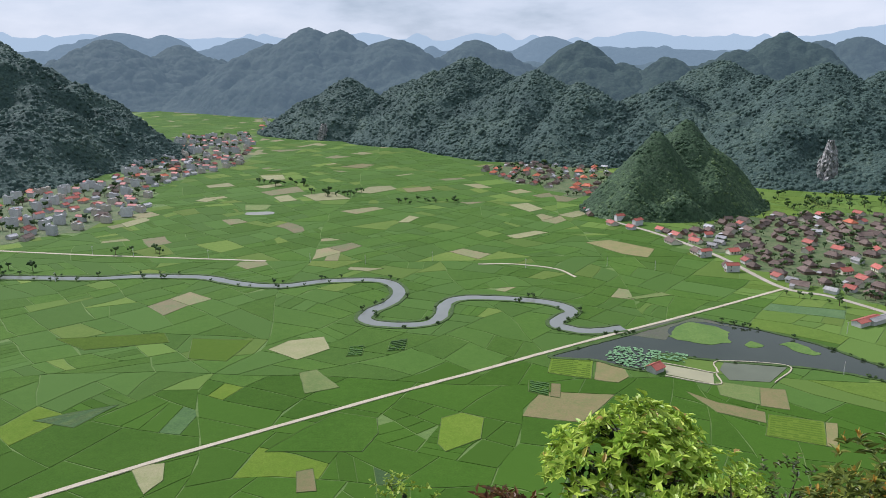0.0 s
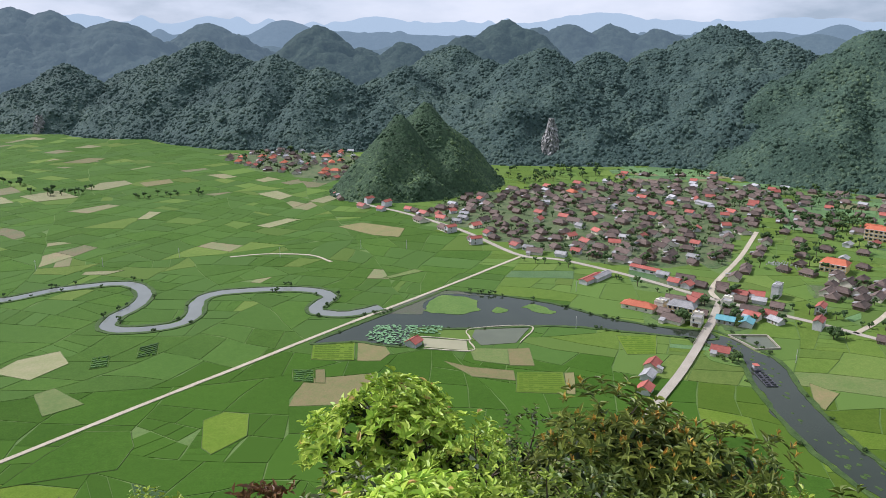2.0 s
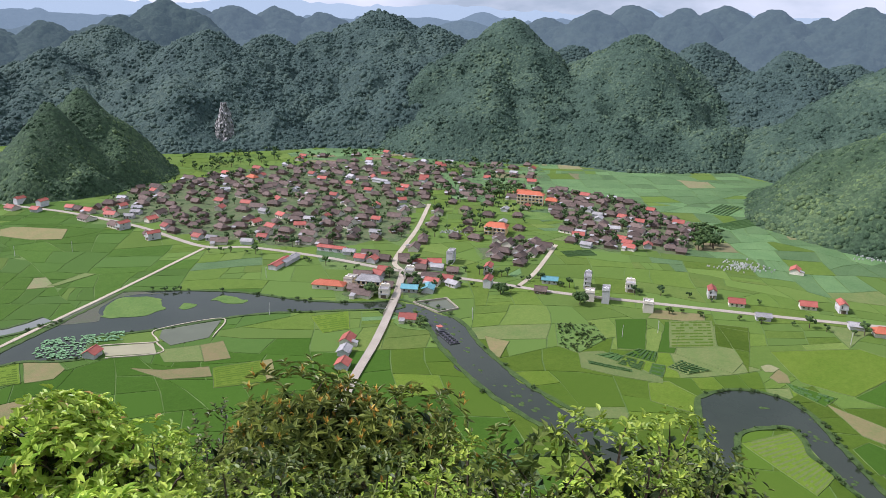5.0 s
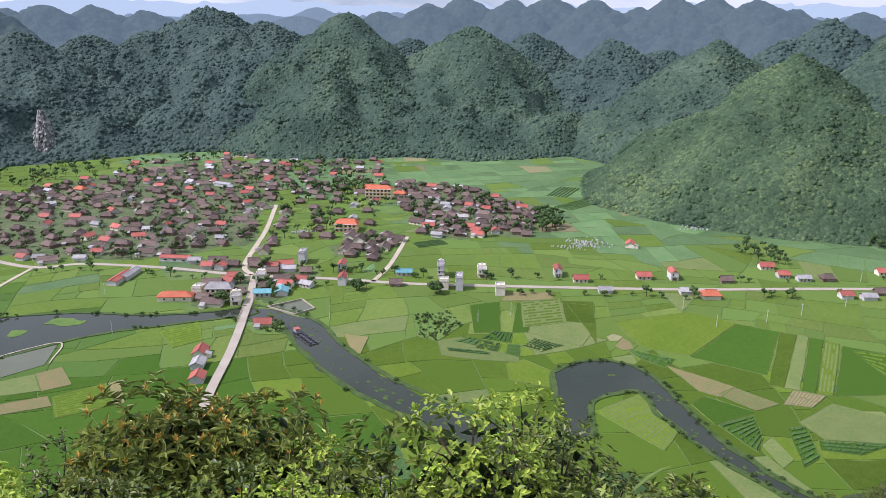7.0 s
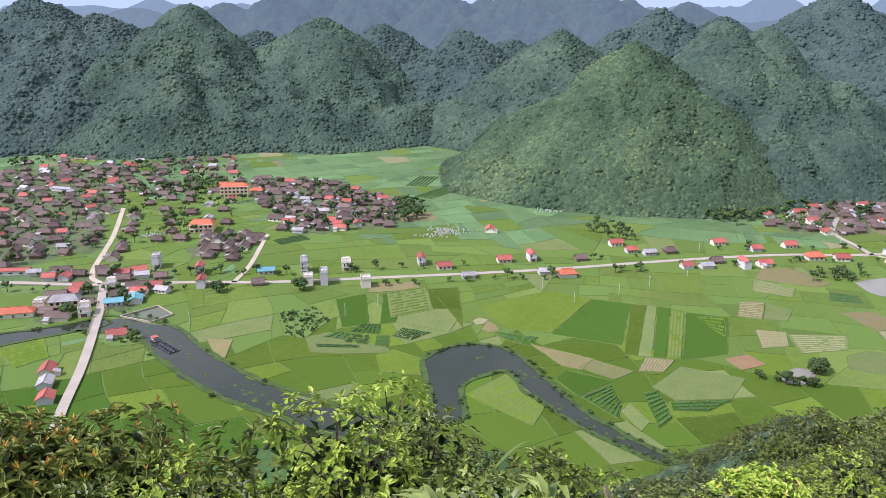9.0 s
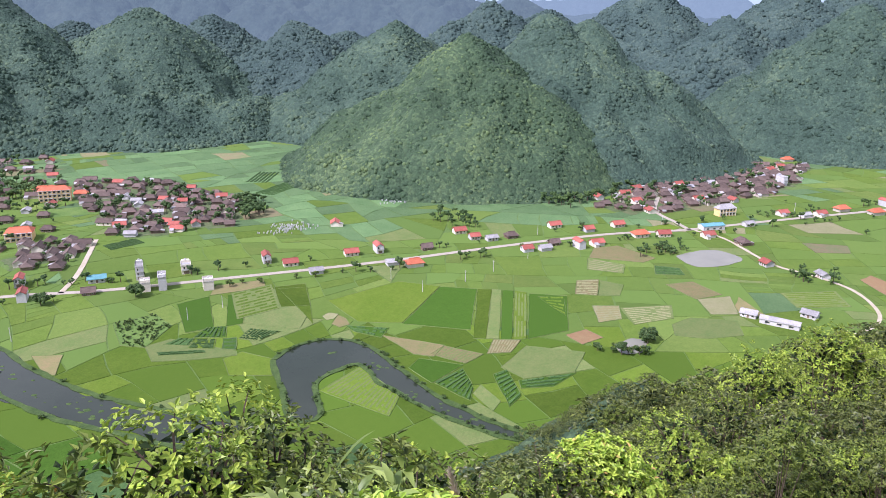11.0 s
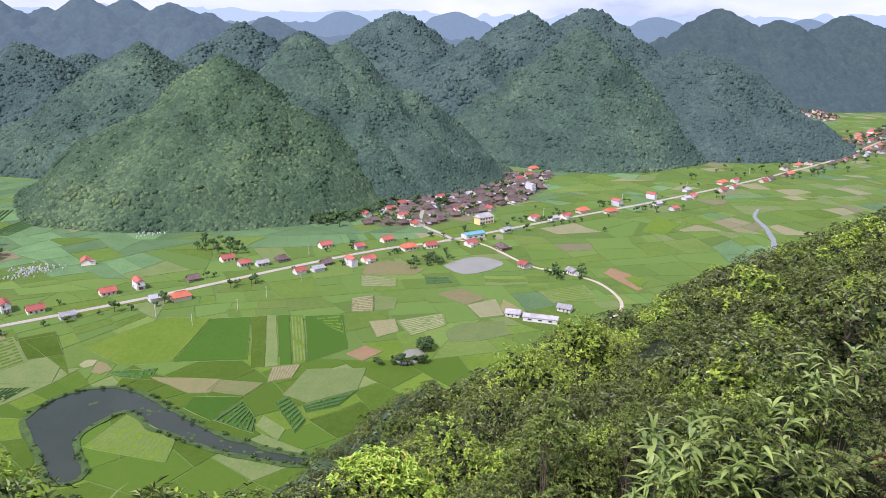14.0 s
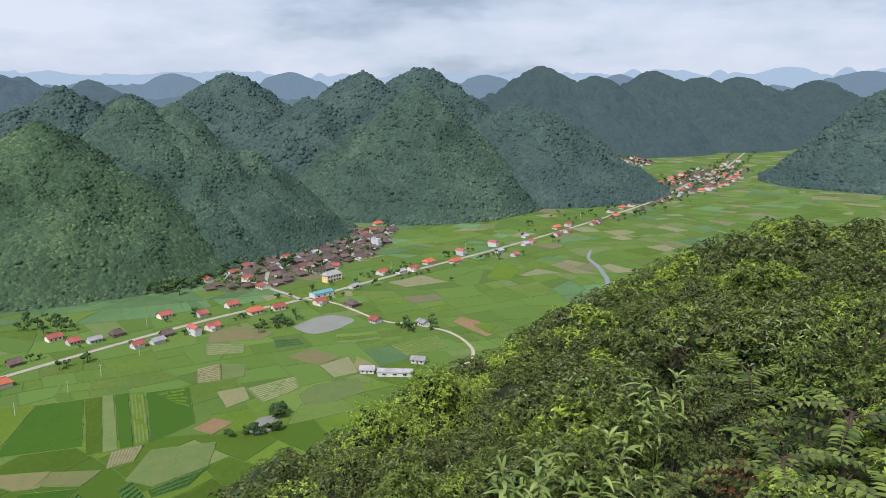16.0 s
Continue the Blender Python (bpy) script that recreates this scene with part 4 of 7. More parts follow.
def split_fields(poly, base, target, out):
    a = abs(area(poly))
    if a < target * field_rng.uniform(0.7, 1.9):
        out.append(poly)
        return
    c = (sum(p[0] for p in poly) / len(poly), sum(p[1] for p in poly) / len(poly))
    best = max(zip(poly, poly[1:] + poly[:1]), key=lambda e: (e[0][0] - e[1][0]) ** 2 + (e[0][1] - e[1][1]) ** 2)
    long = math.atan2(best[1][1] - best[0][1], best[1][0] - best[0][0])
    want = base + field_rng.gauss(0, 0.10)
    opts = [want, want + math.pi / 2]
    ang = max(opts, key=lambda o: abs(math.sin(o - long)))
    if field_rng.random() < 0.12:
        ang = long + math.pi / 2 + field_rng.gauss(0, 0.25)
    off = field_rng.uniform(-0.16, 0.16) * math.sqrt(a)
    c = (c[0] + off * math.cos(long), c[1] + off * math.sin(long))
    l, r = cut(poly, c, (math.cos(ang), math.sin(ang)))
    for q in (l, r):
        if len(q) >= 3 and abs(area(q)) > 40:
            split_fields(q, base, target, out)


def strips(poly):
    """A field worked in narrow parallel strips."""
    a, b = max(zip(poly, poly[1:] + poly[:1]), key=lambda e: (e[0][0] - e[1][0]) ** 2 + (e[0][1] - e[1][1]) ** 2)
    n = field_rng.randint(2, 5)
    d = (-(b[1] - a[1]), b[0] - a[0])
    out, rest = [], poly
    for k in range(1, n):
        l, rest2 = cut(rest, (a[0] + (b[0] - a[0]) * k / n, a[1] + (b[1] - a[1]) * k / n), d)
        if len(l) < 3 or len(rest2) < 3:
            continue
        first = min((l, rest2), key=lambda q: min((p[0] - a[0]) ** 2 + (p[1] - a[1]) ** 2 for p in q))
        out.append(first)
        rest = rest2 if first is l else l
    return [q for q in out + [rest] if len(q) >= 3 and abs(area(q)) > 60]


def blocked(c):
    return any(inside(c, v) for v in VILLAGES)


def field_shape(poly, gap=0.36, z=0.22):
    """A field plate with soft bent edges: top ring, low ring."""
    c = np.mean(np.array(poly), axis=0)
    pts = []
    for a, b in zip(poly, poly[1:] + poly[:1]):
        k = max(1, int(math.hypot(a[0] - b[0], a[1] - b[1]) / 14))
        for t in range(k):
            pts.append((a[0] + (b[0] - a[0]) * t / k, a[1] + (b[1] - a[1]) * t / k))
    p = warp(np.array(pts))
    c = p.mean(0)
    d = p - c
    ln = np.linalg.norm(d, axis=1)[:, None]
    p = c + d * np.clip(1 - gap * 1.25 / np.maximum(ln, 1), 0.5, 1)
    return c, p, z


def field_kind(c):
    x, y = c
    a = math.degrees(math.atan2(x, y))
    r = math.hypot(x, y)
    u = field_rng.random()
    east = a > 66
    hillfoot = (x > 560 and y > 180) or (x > 640 and y > -40)
    if hillfoot:
        return "crop" if u < 0.74 else "rice_light" if u < 0.86 else "rice_warm" if u < 0.96 else "fallow"
    if east:
        if r < 640:
            return "rice_warm" if u < 0.66 else "rice_light" if u < 0.93 else "meadow" if u < 0.985 else "crop"
        return "rice_warm" if u < 0.48 else "rice_light" if u < 0.76 else "meadow" if u < 0.83 else "crop" if u < 0.91 else "fallow" if u < 0.97 else "pale"
    if x > 230:
        return "rice_warm" if u < 0.74 else "rice_light" if u < 0.97 else "meadow" if u < 0.985 else "crop"
    if y > 640 and x < 200:
        return "rice" if u < 0.84 else "rice_light" if u < 0.95 else "fallow"
    return "rice" if u < 0.92 else "rice_light" if u < 0.97 else "crop" if u < 0.985 else "fallow"


def build_fields():
    blocks = []
    seeds = []
    for gx in range(-900, 2700, 260):
        for gy in range(-2200, 2300, 260):
            cx, cy = gx + 130, gy + 130
            a = math.degrees(math.atan2(cx, cy))
            r = math.hypot(cx, cy)
            if not (-62 < a < 150) or r > 2700 or r < 60:
                continue
            blocks.append(([(gx, gy), (gx + 260, gy), (gx + 260, gy + 260), (gx, gy + 260)], r))
    near, far = [], {}
    for poly, r in blocks:
        cx, cy = poly[0][0] + 130, poly[0][1] + 130
        base = 0.72 + 0.7 * (float(vnoise(np.array([cx / 520]), np.array([cy / 520]), 80)[0]) - 0.5) * 2
        out = []
        split_fields(poly, base, 850 if r < 900 else 1050, out)
        parts = []
        for q in out:
            parts += strips(q) if field_rng.random() < 0.16 else [q]
        for q in parts:
            c, p, z = field_shape(q)
            d = math.hypot(*c)
            a = math.degrees(math.atan2(*c))
            if d < 130 or d > 2650 or blocked(c) or not (-38 < a < 144) or (d < 330 and a > 105):
                continue
            near.append((d, c, p, field_kind(c)))
    near.sort(key=lambda e: e[0])
    picked = [e for e in near if e[0] > 250][:300]
    ids = {id(e) for e in picked}
    for e in picked:
        d, c, p, kind = e
        n = len(p)
        v = [(x - c[0], y - c[1], 0.22) for x, y in p] + [(x - c[0], y - c[1], -0.1) for x, y in p]
        f = [tuple(range(n))] + [(i, i + n, (i + 1) % n + n, (i + 1) % n) for i in range(n)]
        ob = part("field_plot", mesh_py("field_plot", v, f, M[kind]), ground)
        ob.location = (c[0], c[1], 0)
    for e in near:
        if id(e) in ids:
            continue
        d, c, p, kind = e
        vs, fs = far.setdefault(kind, ([], []))
        n, b = len(p), len(vs)
        vs += [(x, y, 0.22) for x, y in p] + [(x, y, -0.1) for x, y in p]
        fs.append(tuple(range(b, b + n)))
        fs += [(b + i, b + i + n, b + (i + 1) % n + n, b + (i + 1) % n) for i in range(n)]
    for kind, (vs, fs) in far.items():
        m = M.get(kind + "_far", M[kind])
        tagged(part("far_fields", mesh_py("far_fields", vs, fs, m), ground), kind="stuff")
    print("fields", len(near))


build_fields()


plots = []


def plot(at, size, turn, material, label, category="field", z=0.3, skew=0.0, name="field", group="odd fields"):
    """A field that stands out from the rice: a slightly irregular raised plate."""
    w, d = size[0] / 2, size[1] / 2
    rng = random.Random(int(at[0] * 7 + at[1]))
    z += 0.012 * (len(plots) % 9)
    plots.append(at)
    ring = []
    for a, b in (((-w, -d), (w, -d)), ((w, -d), (w, d)), ((w, d), (-w, d)), ((-w, d), (-w, -d))):
        for t in range(5):
            x, y = a[0] + (b[0] - a[0]) * t / 5, a[1] + (b[1] - a[1]) * t / 5
            ring.append((x + skew * y + rng.uniform(-0.5, 0.5), y + rng.uniform(-0.5, 0.5)))
    n = len(ring)
    v = [(x, y, z) for x, y in ring] + [(x, y, -0.1) for x, y in ring]
    f = [tuple(range(n))] + [(i, i + n, (i + 1) % n + n, (i + 1) % n) for i in range(n)]
    return thing(name, label, category, group, me=mesh_py(name, v, f, M[material]), at=(*at, 0), turn=turn)


# ---------------------------------------------------------------- hillside under the camera

SKY_AZ = np.array([-180, -60, -20, 0, 75, 84, 96, 105, 110, 114, 120, 124, 130, 137, 180.0])
SKY_EL = np.array([-14, -22, -33, -34, -34, -31, -27, -22.2, -20.0, -17.2, -14.2, -12.0, -9.5, -9.4, -12])
SKY_R = np.array([60, 20, 14, 14, 14, 22, 45, 70, 80, 85, 90, 90, 85, 75, 60.0])


def slope_z(x, y):
    a = np.degrees(np.arctan2(x, y))
    r = np.hypot(x, y)
    el, rs = np.interp(a, SKY_AZ, SKY_EL), np.interp(a, SKY_AZ, SKY_R)
    veg = np.clip(r / 6, 0, 1) * 2.2
    z = 180 + np.minimum(r, rs) * np.tan(np.radians(el)) - 1.65 * np.clip(1 - r / rs, 0, 1) ** 0.7 - veg * 0.9
    z = z - np.clip(r - rs, 0, None) * 1.15
    return z + (fbm(x / 9, y / 9, 90) - 0.5) * np.clip(r / 10, 0, 1) * 1.6


def build_slope():
    na, nr = 240, 90
    a, q = np.meshgrid(np.linspace(0, 2 * math.pi, na, endpoint=False), np.linspace(0, 1, nr))
    r = 0.02 + 260 * q ** 2
    x, y = r * np.sin(a), r * np.cos(a)
    z = np.maximum(slope_z(x, y), -2)
    far = np.clip((r - 20) / 20, 0, 1)
    z = z + far * (2.2 * crowns(x, y, 4.0, 95)) * (z > 0)
    v = np.stack([x.ravel(), y.ravel(), z.ravel()], 1)
    i, j = np.meshgrid(np.arange(na), np.arange(nr - 1))
    f = np.stack([(j * na + i).ravel(), (j * na + (i + 1) % na).ravel(), ((j + 1) * na + (i + 1) % na).ravel(), ((j + 1) * na + i).ravel()], 1)
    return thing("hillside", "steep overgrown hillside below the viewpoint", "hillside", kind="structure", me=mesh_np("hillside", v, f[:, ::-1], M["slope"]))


build_slope()
spur_from = len(hill_trees)
hill((190, -10), 88, 82, 97, step=1.8, cell=5, tree=0.8, sprout=430)

# ---------------------------------------------------------------- houses


def slab_roof(b, pts_low, pts_high, thick=0.25):
    """A sloping roof plane with thickness: low edge pair, high edge pair."""
    (a, c), (d, e) = pts_low, pts_high
    top = [a, c, e, d]
    low = [(x, y, z - thick) for x, y, z in top]
    b.add(top + low, [(0, 1, 2, 3), (7, 6, 5, 4), (0, 4, 5, 1), (1, 5, 6, 2), (2, 6, 7, 3), (3, 7, 4, 0)])


def gable(w, d, z, h, over=0.7):
    b = Build()
    x, y = w / 2 + over, d / 2 + over
    slab_roof(b, ((-x, -y, z - over * h / (d / 2)), (x, -y, z - over * h / (d / 2))), ((-x, 0, z + h), (x, 0, z + h)))
    slab_roof(b, ((x, y, z - over * h / (d / 2)), (-x, y, z - over * h / (d / 2))), ((x, 0, z + h), (-x, 0, z + h)))
    b.box(-x, -0.18, z + h - 0.1, x, 0.18, z + h + 0.14)
    return b


def hip(w, d, z, h, over=0.9, ridge=0.62):
    """A hipped roof with a short ridge and small upper gables."""
    b = Build()
    x, y, r = w / 2 + over, d / 2 + over, w / 2 * ridge
    zl = z - 0.35
    v = [(-x, -y, zl), (x, -y, zl), (x, y, zl), (-x, y, zl), (-r, 0, z + h), (r, 0, z + h)]
    low = [(px * 0.98, py * 0.98, pz - 0.3) for px, py, pz in v]
    b.add(v + low, [(0, 1, 5, 4), (1, 2, 5), (2, 3, 4, 5), (3, 0, 4), (0, 6, 7, 1), (1, 7, 8, 2), (2, 8, 9, 3), (3, 9, 6, 0), (9, 8, 7, 6)])
    b.box(-r - 0.3, -0.2, z + h - 0.15, r + 0.3, 0.2, z + h + 0.2)
    return b


def opening(root, x, y, z, w, h, side, name="window", material="glass"):
    """A window or door: a frame with a sill on a wall face, and its pane or leaf set in it; side: 's', 'n', 'e' or 'w'."""
    frame_b, leaf_b = Build(), Build()
    k = -1 if side in "sw" else 1
    along = side in "sn"

    def put_box(b, a0, a1, z0, z1, out):
        if along:
            b.box(x + a0, min(y, y + k * out), z0, x + a1, max(y, y + k * out), z1)
        else:
            b.box(min(x, x + k * out), y + a0, z0, max(x, x + k * out), y + a1, z1)

    put_box(frame_b, -w / 2 - 0.12, -w / 2, z, z + h, 0.14)
    put_box(frame_b, w / 2, w / 2 + 0.12, z, z + h, 0.14)
    put_box(frame_b, -w / 2 - 0.12, w / 2 + 0.12, z + h, z + h + 0.12, 0.14)
    put_box(frame_b, -w / 2 - 0.2, w / 2 + 0.2, z - 0.12, z, 0.26)
    put_box(leaf_b, -w / 2, w / 2, z, z + h, 0.08)
    ob = part(name, frame_b.mesh(name, M["wall_cream"]), root)
    part("pane" if name == "window" else "door_leaf", leaf_b.mesh("pane", M[material]), ob)


def gable_walls(w, d, h, rise):
    b = Build()
    b.box(-w / 2, -d / 2, -0.3, w / 2, d / 2, h)
    for s in (-1, 1):
        x = s * w / 2
        b.add([(x, -d / 2, h), (x, d / 2, h), (x, 0, h + rise * 0.96), (x - s * 0.2, -d / 2, h), (x - s * 0.2, d / 2, h), (x - s * 0.2, 0, h + rise * 0.96)], [(0, 1, 2), (5, 4, 3), (0, 2, 5, 3), (1, 4, 5, 2)])
    return b


def low_house(w, d, h, rise, wall, roof, label, hipped=False, wing=0.0):
    root = thing("house", label, "house", "valley houses")
    if hipped:
        b = Build()
        b.box(-w / 2, -d / 2, -0.3, w / 2, d / 2, h)
        rf = hip(w, d, h, rise)
    else:
        b = gable_walls(w, d, h, rise)
        rf = gable(w, d, h, rise)
    part("wall", b.mesh("wall", M[wall]), root)
    part("roof", rf.mesh("roof", M[roof]), root)
    opening(root, 0, -d / 2, 0.1, 1.3, 2.1, "s", "door", "wall_brown")
    opening(root, -w * 0.3, -d / 2, 1.0, 1.3, 1.2, "s")
    opening(root, w * 0.3, -d / 2, 1.0, 1.3, 1.2, "s")
    if wing:
        wb = Build()
        wb.box(w / 2 - 3.4, d / 2, -0.3, w / 2 - 0.3, d / 2 + wing, h * 0.75)
        part("kitchen_wing", wb.mesh("kitchen_wing", M[wall]), root)
        rb = Build()
        slab_roof(rb, ((w / 2 - 3.7, d / 2 + wing + 0.4, h * 0.72), (w / 2, d / 2 + wing + 0.4, h * 0.72)), ((w / 2 - 3.7, d / 2 - 0.1, h * 1.05), (w / 2, d / 2 - 0.1, h * 1.05)))
        part("wing_roof", rb.mesh("wing_roof", M["sheet_grey"]), root, "grey fibre sheet lean-to roof")
    return root


def tube_house(w, d, floors, wall, roof, label):
    """A tall narrow house: storeys with slabs, balconies, shutters, and a flat or pitched top."""
    root = thing("town_house", label, "house", "valley houses")
    fh = 3.0
    h = floors * fh
    b = Build()
    b.box(-w / 2, -d / 2, -0.3, w / 2, d / 2, h)
    part("wall", b.mesh("wall", M[wall]), root)
    for i in range(floors):
        if i:
            bb = Build()
            bb.box(-w / 2, -d / 2 - 1.1, i * fh - 0.12, w / 2, -d / 2, i * fh + 0.06)
            bb.box(-w / 2, -d / 2 - 1.1, i * fh + 0.06, w / 2, -d / 2 - 1.0, i * fh + 0.85)
            part("balcony", bb.mesh("balcony", M["wall_white"]), root)
        opening(root, 0 if i == 0 else -w * 0.22, -d / 2, i * fh + 0.1, w * 0.55 if i == 0 else 1.0, 2.3, "s", "door" if i == 0 else "window", "wall_brown" if i == 0 else "glass")
        opening(root, w / 2, -d * 0.15, i * fh + 1.0, 1.2, 1.3, "e")
        opening(root, -w / 2, d * 0.2, i * fh + 1.0, 1.2, 1.3, "w")
    if roof == "flat":
        b = Build()
        b.box(-w / 2 - 0.2, -d / 2 - 0.2, h, w / 2 + 0.2, d / 2 + 0.2, h + 0.2)
        part("roof_slab", b.mesh("roof_slab", M["sheet_grey"]), root)
        b = Build()
        for box in ((-w / 2, -d / 2, w / 2, -d / 2 + 0.15), (-w / 2, d / 2 - 0.15, w / 2, d / 2), (-w / 2, -d / 2 + 0.15, -w / 2 + 0.15, d / 2 - 0.15), (w / 2 - 0.15, -d / 2 + 0.15, w / 2, d / 2 - 0.15)):
            b.box(box[0], box[1], h + 0.2, box[2], box[3], h + 0.9)
        part("parapet", b.mesh("parapet", M[wall]), root)
        b = Build()
        b.box(-w / 2 + 0.6, d / 2 - 3.2, h + 0.2, w / 2 - 0.6, d / 2 - 0.5, h + 1.9)
        part("stair_tower", b.mesh("stair_tower", M[wall]), root)
        tank = Build()
        tank.tube([(0, d / 2 - 1.8, h + 1.9), (0, d / 2 - 1.8, h + 2.8)], [0.6, 0.6], 8)
        part("water_tank", tank.mesh("water_tank", M["wall_white"]), root)
    else:
        b = gable(d, w, h, 1.6, 0.4)
        b.v = [(-y, x, z) for x, y, z in b.v]
        part("roof", b.mesh("roof", M[roof]), root)
        for y in (-d / 2 + 0.02, d / 2 - 0.22):
            g = Build()
            g.add([(-w / 2, y, h), (w / 2, y, h), (0, y, h + 1.5), (-w / 2, y + 0.2, h), (w / 2, y + 0.2, h), (0, y + 0.2, h + 1.5)], [(0, 1, 2), (5, 4, 3), (0, 2, 5, 3), (1, 4, 5, 2)])
            part("gable", g.mesh("gable", M[wall]), root)
    return root


def big_block(w, d, floors, wall, roof, label, bays, name="school_building"):
    """A long public building: storeys of windows, gallery bands, hipped roof."""
    root = thing(name, label, "building", "public buildings")
    fh = 3.6
    h = floors * fh
    b = Build()
    b.box(-w / 2, -d / 2, -0.3, w / 2, d / 2, h)
    part("wall", b.mesh("wall", M[wall]), root)
    for i in range(floors):
        band = Build()
        band.box(-w / 2 - 0.3, -d / 2 - 0.9, i * fh + 3.2, w / 2 + 0.3, -d / 2, i * fh + 3.5)
        part("gallery_band", band.mesh("gallery_band", M["wall_white"]), root)
        for k in range(bays):
            opening(root, -w / 2 + (k + 0.5) * w / bays, -d / 2, i * fh + 0.9, w / bays * 0.55, 1.7, "s")
    for k in range(bays + 1):
        c = Build()
        c.box(-w / 2 + k * (w - 0.4) / bays, -d / 2 - 0.85, 0, -w / 2 + k * (w - 0.4) / bays + 0.4, -d / 2 - 0.45, h - 0.4)
        part("column", c.mesh("column", M["wall_cream"]), root)
    part("roof", hip(w, d, h, 3.2, 0.9, 0.7).mesh("roof", M[roof]), root)
    return root


def shed(w, d, h, roof, label):
    root = thing("shed", label, "shed", "valley houses")
    b = gable_walls(w, d, h, 1.2)
    part("wall", b.mesh("wall", M["wall_white"]), root)
    part("roof", gable(w, d, h, 1.2, 0.5).mesh("roof", M[roof]), root)
    for k in range(3):
        opening(root, (k - 1) * w * 0.3, -d / 2, 0.9, w * 0.12, 1.2, "s")
    return root


KINDS = {
    "old1": lambda: low_house(11, 7.5, 2.9, 2.7, "wall_brown", "tile_dark", "old timber house under a dark hipped tile roof", True, 3.0),
    "old2": lambda: low_house(9, 7, 2.7, 2.5, "wall_brown", "tile_dark", "small old house with weathered dark roof tiles", True),
    "old3": lambda: low_house(13, 8, 3.0, 2.6, "wall_cream", "tile_dark", "long old house with brown tile roof", False, 3.5),
    "old4": lambda: low_house(8, 6, 2.6, 2.4, "wall_brown", "tile_dark", "low outbuilding under dark mossy tiles"),
    "red1": lambda: low_house(10, 7, 3.2, 2.2, "wall_cream", "tile_red", "cream house with bright red roof sheets", False, 3.0),
    "red2": lambda: low_house(8, 7, 3.2, 2.0, "wall_white", "tile_red", "small white house with red gabled roof"),
    "red3": lambda: low_house(12, 8, 3.4, 2.6, "wall_cream", "tile_orange", "cream house with orange hipped tile roof", True),
    "grey1": lambda: low_house(9, 6.5, 3.0, 1.6, "wall_white", "sheet_grey", "white house under a pale grey sheet roof"),
    "teal1": lambda: low_house(11, 8, 3.2, 1.6, "wall_white", "sheet_blue", "house with teal painted metal roof"),
    "tube2": lambda: tube_house(5.5, 11, 2, "wall_white", "tile_red", "two-storey white narrow house with red roof"),
    "tube3": lambda: tube_house(5, 12, 3, "wall_white", "flat", "three-storey pale narrow house with flat roof"),
    "tube2f": lambda: tube_house(6.5, 10, 2, "wall_cream", "flat", "two-storey cream house with roof terrace"),
    "long_red": lambda: shed(24, 7, 3.4, "tile_red", "long white shed with red metal roof"),
    "long_white": lambda: shed(22, 6.5, 3.2, "sheet_grey", "long low shed with pale sheet roof"),
    "long_blue": lambda: shed(20, 9, 4.0, "sheet_blue", "long shed with teal blue metal roof"),
    "yellow": lambda: big_block(17, 8, 2, "wall_yellow", "sheet_grey", "two-storey cream-yellow building with pale roof", 5, "office_building"),
    "orange_long": lambda: low_house(22, 8, 3.6, 2.4, "wall_cream", "tile_orange", "long cream building with orange tiled roof", True),
}
made = {}
house_queue = []


def put(kind, x, y, turn=0.0):
    house_queue.append((kind, x, y, turn))


def raise_houses():
    """The nearest 300 houses stand singly: the first of a kind is built, the rest are copies. The others are joined later."""
    rest = []
    house_queue.sort(key=lambda h: math.hypot(h[1], h[2]))
    for i, (kind, x, y, turn) in enumerate(house_queue):
        m = pose(x, y, 0.25, 0, 0, turn)
        if kind not in made:
            made[kind] = KINDS[kind]()
            made[kind].matrix_world = m
        elif i < 300:
            copy_thing(made[kind], m)
        else:
            rest.append((kind, m))
    return rest


occupied = []


def free(x, y, gap):
    if any((x - a) ** 2 + (y - b) ** 2 < gap * gap for a, b in occupied):
        return False
    return not any(line_near(LINES[k], (x, y), gap * 0.5 + 1.5) for k in ("main", "bridge", "village", "side", "temple"))


# Houses that stand singly along the road: kind, x, y, turn
for kind, x, y, turn in [("tube2f", 345, 407, 130), ("yellow", 307, 405, 128), ("orange_long", 286, 424, 128), ("red1", 289, 342, -48), ("red1", 240, 338, 40), ("grey1", 230, 327, 40),
                         ("red2", 219, 313, 40), ("teal1", 336, 376, 40), ("teal1", 326, 384, 130), ("tube3", 394, 415, -56), ("tube2", 398, 378, 124), ("tube2", 376, 357, -56),
                         ("old4", 395, 324, 124), ("teal1", 417, 334, 124), ("tube3", 431, 311, 124), ("tube2f", 411, 294, -56), ("tube3", 417, 285, -56), ("tube2f", 449, 287, 124),
                         ("tube2f", 424, 256, -56), ("tube2", 483, 243, 124), ("red1", 480, 223, 124), ("grey1", 469, 199, -56), ("red1", 513, 189, 124), ("tube2", 526, 172, 124)]:
    put(kind, x, y, turn + 180)
    occupied.append((x, y))
